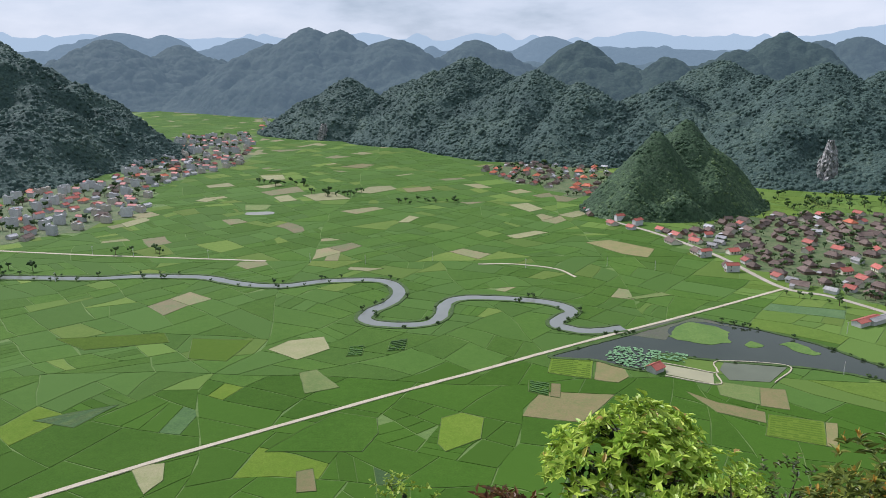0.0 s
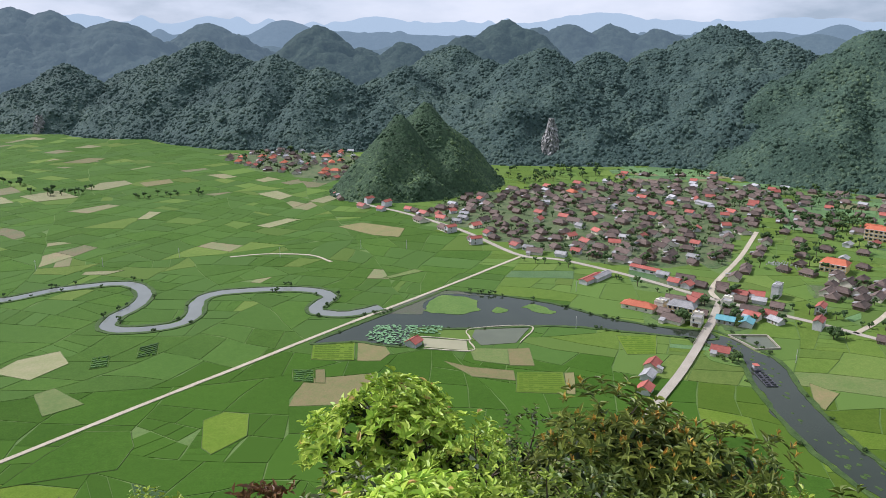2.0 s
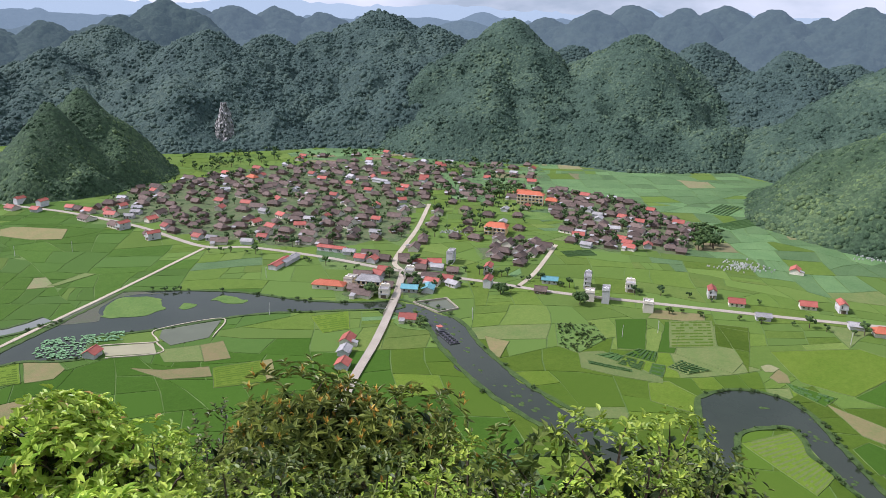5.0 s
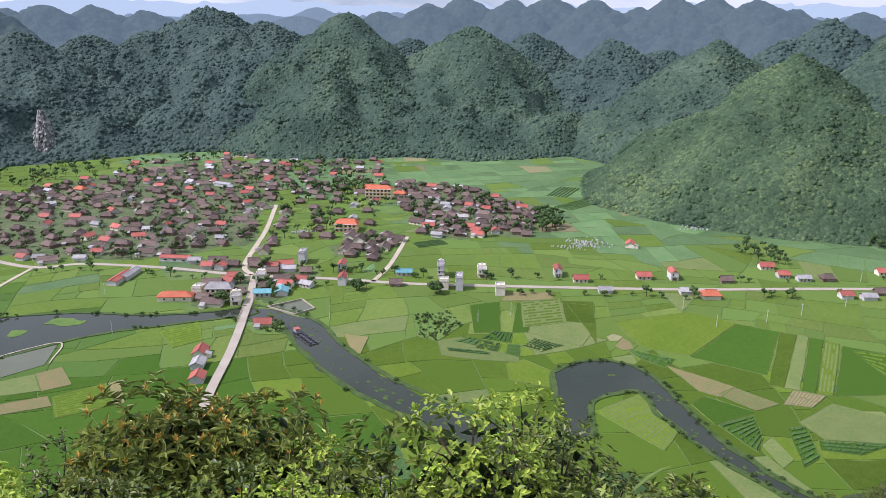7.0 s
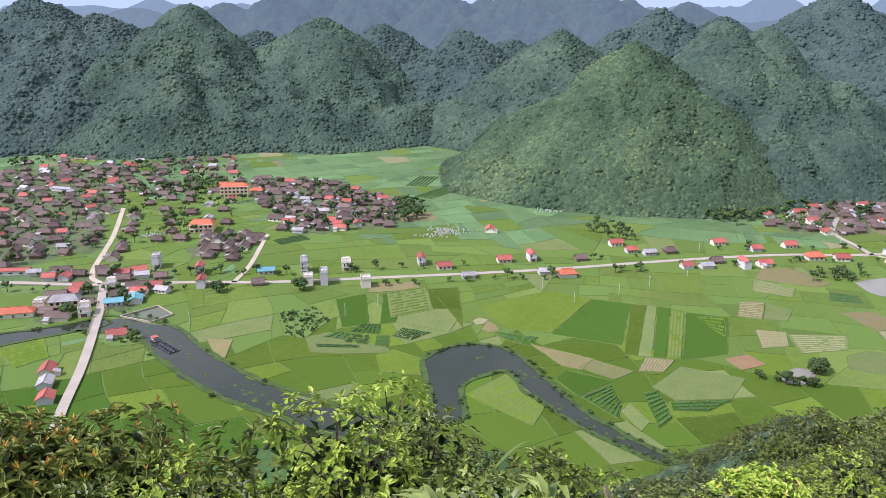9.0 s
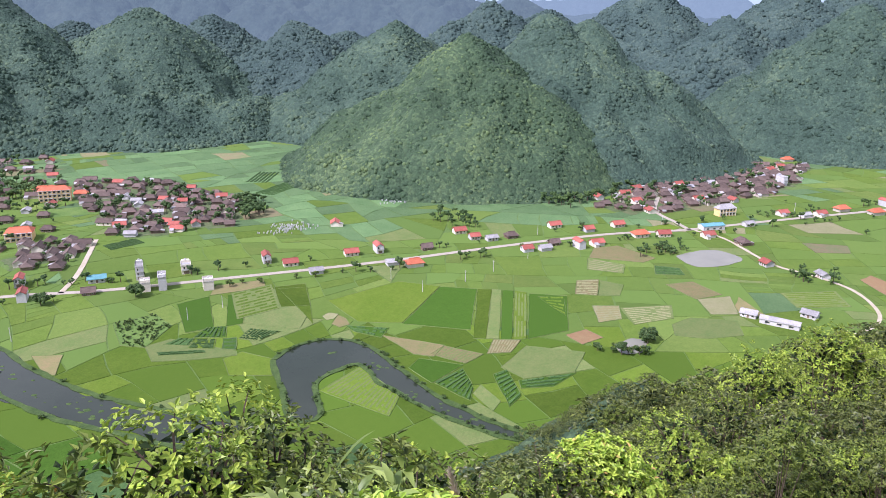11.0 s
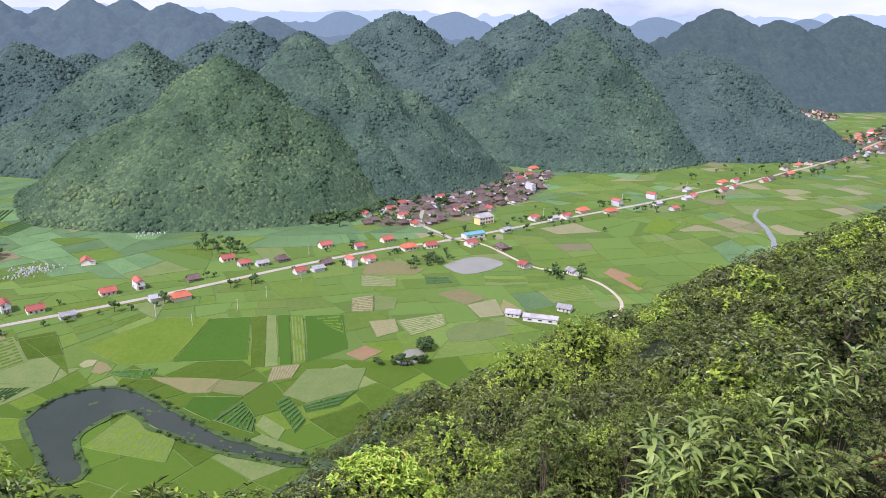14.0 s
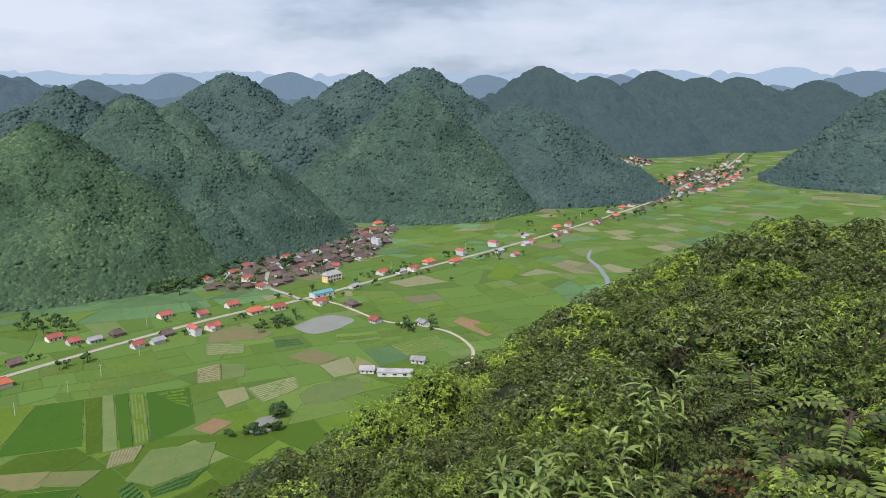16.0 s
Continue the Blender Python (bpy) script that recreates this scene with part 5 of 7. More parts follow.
for kind, x, y, turn in [("grey1", 500, 153, -56), ("red3", 501, 137, -56), ("old4", 541, 138, 124), ("red1", 590, 123, 124), ("red2", 577, 108, 124), ("grey1", 577, 94, 124), ("old2", 588, 80, 124),
                         ("red1", 627, 49, 124), ("red2", 556, 63, -56), ("tube2", 575, 25, -56), ("red1", 585, 12, -56), ("grey1", 562, 50, -56), ("red1", 643, -3, 124), ("long_blue", 656, -80, 118),
                         ("red1", 630, -75, -60), ("yellow", 706, -96, 122), ("grey1", 674, -112, 122), ("old1", 617, -100, 30), ("red2", 566, -110, 30), ("grey1", 549, -144, 20), ("red1", 726, -180, -58),
                         ("grey1", 718, -166, -58), ("tube2", 780, -248, 122)]:
    put(kind, x, y, turn + 180)
    occupied.append((x, y))
for kind, x, y, turn in [("red2", 757, -302, -58), ("red1", 817, -345, -58), ("tube3", 850, -168, 120), ("red3", 988, -198, 120), ("red1", 698, -31, 30), ("red2", 737, 16, 30), ("red2", 806, 6, 40),
                         ("red1", 585, 229, 20), ("long_red", 339, 497, 120), ("long_white", 296, 492, 30), ("long_red", 286, 489, 30), ("long_white", 452, -100, 70), ("grey1", 462, -84, 70), ("grey1", 470, -120, 60),
                         ("long_white", 540, 690, 100), ("red3", 430, 790, 100), ("red2", 122, 411, 40), ("orange_long", 625, 545, 125), ("red3", 618, 500, 125)]:
    put(kind, x, y, turn + 180)
    occupied.append((x, y))

KINDS["school"] = lambda: big_block(27, 10, 3, "wall_yellow", "tile_orange", "three-storey yellow school with orange roof", 7)
KINDS["hall"] = lambda: big_block(19, 15, 2, "wall_yellow", "tile_orange", "yellow assembly hall with orange hipped roof", 5, "assembly_hall")
put("school", 597, 511, -58)
put("hall", 484, 452, -58)
occupied += [(597, 511), (590, 520), (605, 500), (484, 452), (570, 480)]


def settle(poly, spacing, kinds, turn, count, seed, spread=9):
    """Fills an outline with houses that keep their distance from one another and from the roads."""
    rng = random.Random(seed)
    xs, ys = [p[0] for p in poly], [p[1] for p in poly]
    placed = 0
    for _ in range(count * 30):
        x, y = rng.uniform(min(xs), max(xs)), rng.uniform(min(ys), max(ys))
        if not inside((x, y), poly) or not free(x, y, spacing * rng.uniform(0.85, 1.35)):
            continue
        put(rng.choice(kinds), x, y, turn + rng.gauss(0, spread) + rng.choice((0, 0, 0, 90, 180)))
        occupied.append((x, y))
        placed += 1
        if placed >= count:
            break


OLD = ["old1", "old1", "old2", "old2", "old3", "old3", "old4", "old4", "old1", "old2", "old3", "old2", "old4", "old1", "red1", "red2", "grey1"]
NEW = ["red1", "red2", "red3", "grey1", "tube2", "tube3", "old3", "old4", "tube2f"]
FARM = ["old3", "red1", "grey1", "old4", "red2", "tube2", "old1", "red3"]
settle(VILLAGE_CROSS, 11, ["red1", "red2", "old3", "old4", "grey1", "tube2", "tube2f", "old4"], 122, 64, 1)
settle(VILLAGE_ROW, 11, ["old1", "old2", "old3"], 25, 26, 2, 4)
settle(VILLAGE_MID, 12, OLD, 110, 95, 3)
settle(VILLAGE_OLD, 14.5, OLD, -65, 245, 4, 16)
settle(VILLAGE_EAST, 10.5, OLD, 120, 130, 5)
settle(VILLAGE_WEST, 14, NEW + ["tube3", "tube2f", "grey1", "tube2", "tube3"], 70, 270, 6)
settle(VILLAGE_NORTH, 15, ["old1", "old3", "red1", "grey1", "red3", "old2"], 60, 60, 7)
settle(VILLAGE_FAR_A, 18, FARM, 125, 85, 8)
settle(VILLAGE_FAR_B, 18, FARM, 120, 40, 9)


def roadside(line, start, stop, every, kinds, seed):
    """Houses strung along a road, now on one side and now on the other."""
    rng = random.Random(seed)
    seg = LINES[line]
    run, nxt = 0.0, start
    for a, b in zip(seg[:-1], seg[1:]):
        run += float(np.linalg.norm(b - a))
        if run < nxt or run > stop:
            continue
        nxt = run + every * rng.uniform(0.5, 1.6)
        d = (b - a) / np.linalg.norm(b - a)
        s = rng.choice((-1, 1))
        off = rng.uniform(9, 14)
        x, y = a[0] - d[1] * s * off, a[1] + d[0] * s * off
        if free(x, y, 10):
            put(rng.choice(kinds), x, y, math.degrees(math.atan2(d[1], d[0])) + (180 if s > 0 else 0) + rng.gauss(0, 4))
            occupied.append((x, y))


roadside("main", 60, 430, 9, ["red1", "red2", "old3", "old4", "grey1", "tube2"], 21)
roadside("main", 1000, 1130, 26, NEW, 22)
roadside("main", 1240, 2700, 24, FARM, 23)
roadside("village", 60, 300, 16, OLD, 24)
settle([(400, 500), (470, 545), (545, 610), (640, 700), (700, 740), (770, 660), (670, 560), (560, 470), (470, 430)], 20, OLD, -65, 62, 10)
settle([(480, 830), (560, 860), (700, 790), (760, 700), (840, 640), (800, 720), (700, 830), (560, 890)], 24, OLD, 115, 40, 11)
settle([(-420, 1750), (-300, 1750), (-330, 2300), (-520, 2300)], 20, NEW, 70, 50, 12)
house_far = raise_houses()

# ---------------------------------------------------------------- leaves and trees


def leaf_arrays(base, out, up, length, width, droop=0.25, plain=False):
    """Folded pointed leaves: verts and faces for arrays of bases and directions."""
    out = out / np.linalg.norm(out, axis=1)[:, None]
    side = np.cross(out, up)
    side /= np.linalg.norm(side, axis=1)[:, None] + 1e-9
    nrm = np.cross(side, out)
    L, W = length[:, None], width[:, None]
    n = len(base)
    rise = nrm * W * 0.16
    tip = base + out * L - nrm * L * droop
    if plain:
        mid = base + out * L * 0.5
        k = np.arange(n)[:, None] * 4
        return np.stack([base, mid + side * W * 0.5 + rise, mid - side * W * 0.5 + rise, tip], 1).reshape(-1, 3), np.concatenate([k + [0, 3, 1], k + [0, 2, 3]], 1).reshape(-1, 3)
    low, high = base + out * L * 0.32, base + out * L * 0.7 - nrm * L * droop * 0.4
    v = np.stack([base, low + side * W * 0.5 + rise, high + side * W * 0.4 + rise, tip, high - side * W * 0.4 + rise, low - side * W * 0.5 + rise], 1).reshape(-1, 3)
    k = np.arange(n)[:, None] * 6
    return v, np.concatenate([k + [0, 2, 1], k + [0, 3, 2], k + [0, 4, 3], k + [0, 5, 4]], 1).reshape(-1, 3)


def unit(rng, n):
    v = rng.normal(size=(n, 3))
    return v / np.linalg.norm(v, axis=1)[:, None]


def clump_crown(rng, lobes, per_lobe, size, width=0.9):
    """A crown of leaf clumps on several uneven lobes: (centre, radius) each."""
    vs, fs, n = [], [], 0
    for (cx, cy, cz), r in lobes:
        d = unit(rng, per_lobe)
        d[:, 2] = np.where(d[:, 2] < -0.3, -d[:, 2], d[:, 2])
        rr = r * rng.uniform(0.65, 1.08, per_lobe)[:, None]
        base = np.array((cx, cy, cz)) + d * rr * np.array((1, 1, 0.85))
        out = d * 0.6 + 0.9 * unit(rng, per_lobe)
        v, f = leaf_arrays(base, out, unit(rng, per_lobe), size * rng.uniform(0.6, 1.3, per_lobe), size * width * rng.uniform(0.7, 1.3, per_lobe), 0.25, True)
        vs.append(v)
        fs.append(f + n)
        n += len(v)
    return np.concatenate(vs), np.concatenate(fs)


def far_tree(seed, height, spread, lobes, label, leaf="leaf_tree", per=46, size=0.62):
    """A valley tree: tapered trunk, limbs and a broken crown of leaf clumps."""
    rng = np.random.default_rng(seed)
    root = thing("tree", label, "tree", "valley trees")
    b = Build()
    thin = per < 15
    b.tube([(0, 0, -0.3), (0.15, 0.1, height * 0.35), (0, 0.2, height * 0.6)], [0.32, 0.24, 0.14], 6)
    spots = []
    for k in range(lobes):
        a = 2.4 * k + rng.uniform(0, 0.6)
        r = spread * (0.25 + 0.55 * rng.random())
        c = (r * math.cos(a), r * math.sin(a), height * rng.uniform(0.5, 0.85))
        if not thin:
            b.tube([(0, 0.1, height * 0.4), (c[0] * 0.6, c[1] * 0.6, c[2] * 0.85), c], [0.16, 0.1, 0.05], 5)
        spots.append((c, spread * rng.uniform(0.38, 0.6)))
    part("trunk", b.mesh("trunk", M["wood"]), root)
    mid = np.array([p for p, r in spots])
    rad = np.array([r for p, r in spots])
    more = np.repeat(mid, 3, 0) + unit(rng, 3 * lobes) * np.repeat(rad, 3)[:, None] * 0.7
    v, f = clumps(rng, np.concatenate([mid, more]), np.concatenate([rad * 0.8, np.repeat(rad, 3) * 0.5]), np.full(4 * lobes, 0.85))
    if not thin:
        v2, f2 = clump_crown(rng, spots, per, size)
        crown = part("crown", mesh_np("crown", v2, f2, M[leaf], smooth=False), root)
        part("inner_crown", mesh_np("inner_crown", v, f, M["tree_blob"]), crown)
    else:
        part("crown", mesh_np("crown", v, f, M["tree_blob"]), root)
    return root


TREES = {}
TREE_KINDS = {
    "round": lambda: far_tree(1, 7.5, 3.6, 7, "leafy green valley tree beside houses"),
    "tall": lambda: far_tree(2, 10.5, 3.4, 8, "tall dark green tree with broken crown"),
    "wide": lambda: far_tree(3, 8.5, 5.2, 10, "broad spreading green tree in village"),
    "small": lambda: far_tree(4, 4.2, 2.2, 5, "small garden tree with green leaves", "leaf_mid", 34, 0.5),
    "bush": lambda: far_tree(5, 2.2, 1.8, 5, "low green bush at field edge", "leaf_tree", 28, 0.45),
    "lime": lambda: far_tree(6, 5.5, 2.8, 6, "light green fruit tree in a garden", "leaf_mid", 36, 0.55),
}


tree_queue = []


def plant(kind, x, y, size=1.0, z=0.1, turn=0.0):
    tree_queue.append((kind, x, y, size, turn))


def raise_trees():
    """The nearest 300 trees stand singly, the others are joined later."""
    rest = []
    tree_queue.sort(key=lambda h: math.hypot(h[1], h[2]))
    for i, (kind, x, y, size, turn) in enumerate(tree_queue):
        m = pose(x, y, 0.1, 0, 0, turn)
        if kind not in TREES:
            TREES[kind] = TREE_KINDS[kind]()
            TREES[kind].matrix_world = m
        elif i < 300:
            copy_thing(TREES[kind], m).scale = (size, size, size)
        else:
            rest.append((kind, m @ Matrix.Diagonal((size, size, size, 1))))
    return rest


def grove(poly, count, kinds, seed, gap=5.5, lo=0.7, hi=1.25):
    rng = random.Random(seed)
    xs, ys = [p[0] for p in poly], [p[1] for p in poly]
    done = 0
    for _ in range(count * 20):
        x, y = rng.uniform(min(xs), max(xs)), rng.uniform(min(ys), max(ys))
        if inside((x, y), poly) and free(x, y, gap):
            plant(rng.choice(kinds), x, y, rng.uniform(lo, hi), turn=rng.uniform(0, 360))
            done += 1
            if done >= count:
                break


GARDEN = ["round", "tall", "wide", "small", "lime", "round", "small"]
grove(VILLAGE_OLD, 420, GARDEN, 31, 5.0, 0.5, 1.0)
grove(VILLAGE_MID, 90, GARDEN, 32)
grove(VILLAGE_ROW, 10, ["small", "lime"], 33)
grove(VILLAGE_EAST, 80, GARDEN, 34)
grove(VILLAGE_CROSS, 16, ["small", "lime", "round"], 35)
grove(VILLAGE_WEST, 110, GARDEN, 36, 8, 0.9, 1.5)
grove(VILLAGE_NORTH, 50, GARDEN, 37, 7, 0.9, 1.4)
grove(VILLAGE_FAR_A, 50, ["round", "tall", "wide"], 38, 8, 0.9, 1.4)
grove(VILLAGE_FAR_B, 40, ["round", "tall", "wide"], 39, 8, 0.9, 1.4)
# Groves: beside the school, the wood at the village corner, the hamlet trees, hill feet
grove([(560, 560), (590, 535), (640, 560), (650, 600), (590, 610)], 40, ["tall", "wide", "round"], 41, 5)
grove([(560, 315), (600, 300), (650, 325), (640, 350), (590, 330)], 34, ["wide", "tall", "round"], 42, 4.5, 0.9, 1.4)
grove([(610, 110), (640, 120), (655, 150), (625, 160), (600, 135)], 16, ["round", "wide"], 43, 5)
grove([(555, -5), (600, -35), (592, -50), (560, -30)], 10, ["round", "bush", "small"], 44, 4)
grove([(384, 2), (396, 8), (399, -10), (392, -26), (384, -16)], 12, ["round", "bush", "small", "lime"], 45, 3.5, 0.4, 0.75)
grove([(403, -23), (412, -21), (412, -29), (404, -29)], 4, ["round", "small"], 46, 3)
grove([(700, 60), (760, 40), (830, 0), (835, -30), (740, 10), (690, 40)], 40, ["round", "wide", "tall"], 46, 6)
grove([(690, 62), (740, 10), (800, -50), (850, -30), (780, 40), (720, 80)], 45, ["tall", "wide", "round"], 60, 5, 0.8, 1.3)
grove([(820, 860), (900, 820), (980, 720), (1000, 740), (910, 860)], 40, ["round", "wide", "tall"], 47, 7)
grove([(-170, 990), (-90, 990), (-90, 960), (-170, 955)], 16, ["round", "bush", "wide"], 48, 5, 0.8, 1.3)
grove([(-60, 935), (20, 925), (20, 905), (-60, 910)], 14, ["round", "bush"], 49, 5, 0.7, 1.1)
grove([(-260, 1060), (-190, 1060), (-190, 1035), (-260, 1030)], 14, ["round", "wide"], 50, 5, 0.8, 1.3)
grove([(-300, 690), (-250, 700), (-255, 670), (-300, 665)], 4, ["round"], 51, 5)
grove([(-460, 640), (-340, 625), (-350, 595), (-460, 600)], 24, ["round", "wide", "tall"], 52, 6)
grove([(520, -130), (560, -120), (560, -170), (530, -165)], 12, ["round", "bush"], 53, 5)


def verge(line, kinds, every, off, seed, lo=0.6, hi=1.1):
    """Scrub along both sides of a water or road line."""
    rng = random.Random(seed)
    seg = smooth_line(line, 3.0)
    for i in range(2, len(seg) - 2):
        if rng.random() > 3.0 / every:
            continue
        d = seg[i + 1] - seg[i]
        d /= np.linalg.norm(d)
        s = rng.choice((-1, 1))
        o = off * rng.uniform(0.9, 1.35)
        plant(rng.choice(kinds), seg[i][0] - d[1] * s * o, seg[i][1] + d[0] * s * o, rng.uniform(lo, hi), turn=rng.uniform(0, 360))


verge(RIVER, ["bush"], 11, 6.0, 61, 0.5, 0.95)
verge(RIVER_EAST, ["bush"], 14, 12.0, 62, 0.5, 0.9)
verge(LAKE, ["bush"], 6, 1.0, 63, 0.35, 0.75)
verge(SWAMP, ["bush"], 14, 1.0, 64, 0.4, 0.8)
verge(MAIN_ROAD[5:18], ["round", "small", "lime", "wide", "small"], 9, 15.0, 65, 0.6, 1.1)
grove([(400, 500), (470, 545), (545, 610), (640, 700), (700, 740), (770, 660), (670, 560), (560, 470), (470, 430)], 120, GARDEN, 54)
grove([(480, 830), (560, 860), (700, 790), (760, 700), (860, 640), (840, 720), (720, 850), (560, 910)], 90, GARDEN, 55)
grove([(-420, 1750), (-150, 1750), (-150, 2350), (-520, 2400)], 70, ["round", "wide"], 56, 8, 0.9, 1.6)
grove([(300, 900), (420, 860), (520, 880), (560, 960), (420, 960)], 60, ["round", "wide", "tall"], 57, 7)
grove([(560, -120), (760, -330), (1100, -800), (1500, -1150), (1350, -700), (1100, -480), (900, -260), (700, -100)], 110, ["bush", "round", "small", "bush"], 67, 6, 0.6, 1.2)
verge(MAIN_ROAD[18:23], ["round", "bush", "wide", "small"], 12, 24.0, 66, 0.7, 1.2)
plant("wide", 299, 393, 1.0)

# ---------------------------------------------------------------- details of the valley floor

plot((566, 470), (46, 30), 122, "grass", "mown school sports ground")


def crop_rows(at, size, turn, rows, label, material="crop", rise=0.7):
    """A vegetable plot of raised leafy rows."""
    b = Build()
    w, d = size
    rng = random.Random(int(at[0]))
    for k in range(rows):
        y0 = -d / 2 + (k + 0.15) * d / rows
        y1 = -d / 2 + (k + 0.85) * d / rows
        n = 10
        for i in range(n):
            x0, x1 = -w / 2 + i * w / n, -w / 2 + (i + 1) * w / n
            h = 0.3 + rise * rng.uniform(0.6, 1.2)
            b.add([(x0, y0, 0.2), (x1, y0, 0.2), (x1, y1, 0.2), (x0, y1, 0.2), (x0, (y0 * 2 + y1) / 3, h), (x1, (y0 * 2 + y1) / 3, h), (x1, (y0 + 2 * y1) / 3, h), (x0, (y0 + 2 * y1) / 3, h)],
                  [(4, 5, 6, 7), (0, 1, 5, 4), (2, 3, 7, 6), (1, 2, 6, 5), (3, 0, 4, 7)])
    return thing("vegetable_plot", label, "field", "vegetable plots", "stuff", b.mesh("vegetable_plot", M[material]), (*at, 0), turn)


for x, y, w, d, turn, n in [(520, 385, 16, 12, 25, 4), (560, 395, 24, 14, 20, 5), (455, 400, 18, 10, 25, 3), (493, 367, 26, 16, -30, 5), (700, 330, 60, 22, -10, 6), (760, 300, 60, 24, 0, 6), (740, 370, 50, 24, 10, 6)]:
    crop_rows((x, y), (w, d), turn, n, "dark leafy vegetable rows in a field")


def parcel(ring, material, label, rows=0, row_material="", gap=0.55):
    """A field with its own outline inside a low grassy dike; rows: worked lines across a four-cornered one."""
    z = 0.34 + 0.012 * (len(plots) % 9)
    plots.append(ring[0])
    rng = random.Random(len(plots))
    c = np.mean(np.array(ring, float), axis=0)
    q = [np.array(p, float) - c for p in ring]
    if sum(a[0] * b[1] - b[0] * a[1] for a, b in zip(q, q[1:] + q[:1])) < 0:
        q = q[::-1]
    edge = []
    for a, b in zip(q, q[1:] + q[:1]):
        k = max(2, int(np.linalg.norm(b - a) / 7))
        edge += [a + (b - a) * t / k + np.array((rng.uniform(-0.25, 0.25), rng.uniform(-0.25, 0.25))) for t in range(k)]
    n = len(edge)
    out = [p * (1 + 0.45 * rng.uniform(0.7, 1.4) / max(4.0, np.linalg.norm(p))) for p in edge]
    root = thing("field", label, "field", "odd fields")
    root.location = (*c, 0)
    part("field_bed", mesh_py("field_bed", [(*p, z) for p in edge] + [(*p, -0.1) for p in edge], [tuple(range(n))] + [(i, i + n, (i + 1) % n + n, (i + 1) % n) for i in range(n)], M[material]), root)
    part("dike", mesh_py("dike", [(*p, z - 0.01) for p in edge] + [(*((p + o) / 2), z + 0.16) for p, o in zip(edge, out)] + [(*o, 0.1) for o in out],
                         [(i, k * n + i + n, k * n + (i + 1) % n + n, (i + 1) % n) if k == 0 else (n + i, 2 * n + i, 2 * n + (i + 1) % n, n + (i + 1) % n) for k in (0, 1) for i in range(n)], M["dike"]), root)
    if rows:
        at = lambda s, t: (q[0] * (1 - s) + q[1] * s) * (1 - t) + (q[3] * (1 - s) + q[2] * s) * t
        b = Build()
        rise = 0.55 if row_material == "crop" else 0.03
        for k in range(rows):
            m = 9
            for i in range(m):
                if rng.random() < 0.14:
                    continue
                s0, s1 = 0.04 + 0.92 * i / m, 0.04 + 0.92 * (i + 1) / m
                t0, t1 = (k + 0.5 - gap / 2) / rows, (k + 0.5 + gap / 2 * rng.uniform(0.7, 1.2)) / rows
                h = z + rise * rng.uniform(0.6, 1.2) + 0.006
                corners = [at(s0, t0), at(s1, t0), at(s1, t1), at(s0, t1)]
                mid = sum(corners) / 4
                b.add([(*p, z - 0.02) for p in corners] + [(*(mid + (p - mid) * 0.85), h) for p in corners], [(4, 5, 6, 7), (0, 1, 5, 4), (1, 2, 6, 5), (2, 3, 7, 6), (3, 0, 4, 7)])
        tagged(part("row", b.mesh("row", M[row_material]), root), kind="stuff")
    return root


parcel([(311, 133), (340, 122), (316, 94), (296, 93)], "rice_light", "yellow-green field with brown gaps inside the lake bend", 16, "meadow")
parcel([(334, 243), (346, 235), (341, 193), (336, 190), (327, 208), (319, 229)], "meadow", "pale terrace edge round the vegetable beds")
parcel([(329, 233), (338, 210), (335, 208), (326, 230)], "crop", "dark leafy hedge of vegetables", 2, "crop")
parcel([(339, 235), (348, 231), (350, 223), (341, 221)], "crop", "dark leafy vegetable bed", 3, "crop")
parcel([(351, 224), (365, 224), (370, 214), (356, 207)], "rice", "leafy vegetable rows on green ground", 6, "crop")
parcel([(338, 220), (341, 206), (352, 211), (349, 221)], "rice_light", "light green vegetable rows", 7, "crop")
parcel([(341, 201), (343, 194), (357, 201), (354, 207)], "crop", "dark vegetable bed", 3, "rice")
parcel([(356, 199), (370, 199), (371, 181), (356, 187)], "meadow", "weedy garden plot with faint rows", 8, "crop")
parcel([(376, 206), (424, 230), (433, 210), (395, 175), (377, 172)], "meadow", "browning rice field with faint rows")
parcel([(434, 211), (441, 194), (384, 166), (395, 175)], "rice_warm", "dull green rice field")
parcel([(370, 214), (415, 237), (423, 230), (376, 207)], "rice", "dark green rice field")
parcel([(398, 166), (404, 164), (403, 158), (396, 158), (393, 161)], "pale", "round pale threshing ground")
parcel([(388, 156), (402, 158), (398, 151), (390, 146), (385, 150)], "fallow", "small brown earth plot")
parcel([(388, 148), (391, 122), (377, 123), (381, 140)], "rice", "dark leafy strip along the lake", 3, "crop")
parcel([(380, 123), (376, 86), (361, 88), (361, 99)], "fallow", "tan bare strip along the lake shore")
parcel([(363, 90), (375, 86), (370, 63), (357, 70)], "fallow", "tan field with rows of green shoots", 10, "meadow")
parcel([(371, 61), (390, 61), (393, 46), (376, 49)], "fallow", "brown field striped with pale ridges", 9, "pale")
parcel([(395, 142), (422, 172), (467, 139), (465, 110), (400, 117)], "rice_light", "wide bright rice field")
parcel([(399, 116), (464, 109), (466, 85), (400, 76)], "rice", "dark green rice trapezoid")
parcel([(389, 72), (466, 84), (468, 75), (390, 65)], "rice_warm", "narrow green rice strip")
parcel([(390, 65), (468, 75), (468, 69), (392, 58)], "meadow", "olive rice strip")
parcel([(392, 57), (468, 68), (469, 61), (393, 51)], "rice", "dark green rice strip")
parcel([(393, 50), (469, 60), (468, 52), (396, 43)], "rice_light", "light rice strip with faint rows", 4, "meadow")
parcel([(396, 42), (466, 50), (468, 26), (413, 21)], "rice", "dark green rice field")
parcel([(332, 81), (351, 70), (332, 61), (319, 60)], "rice", "leafy dark vegetable rows", 8, "crop")
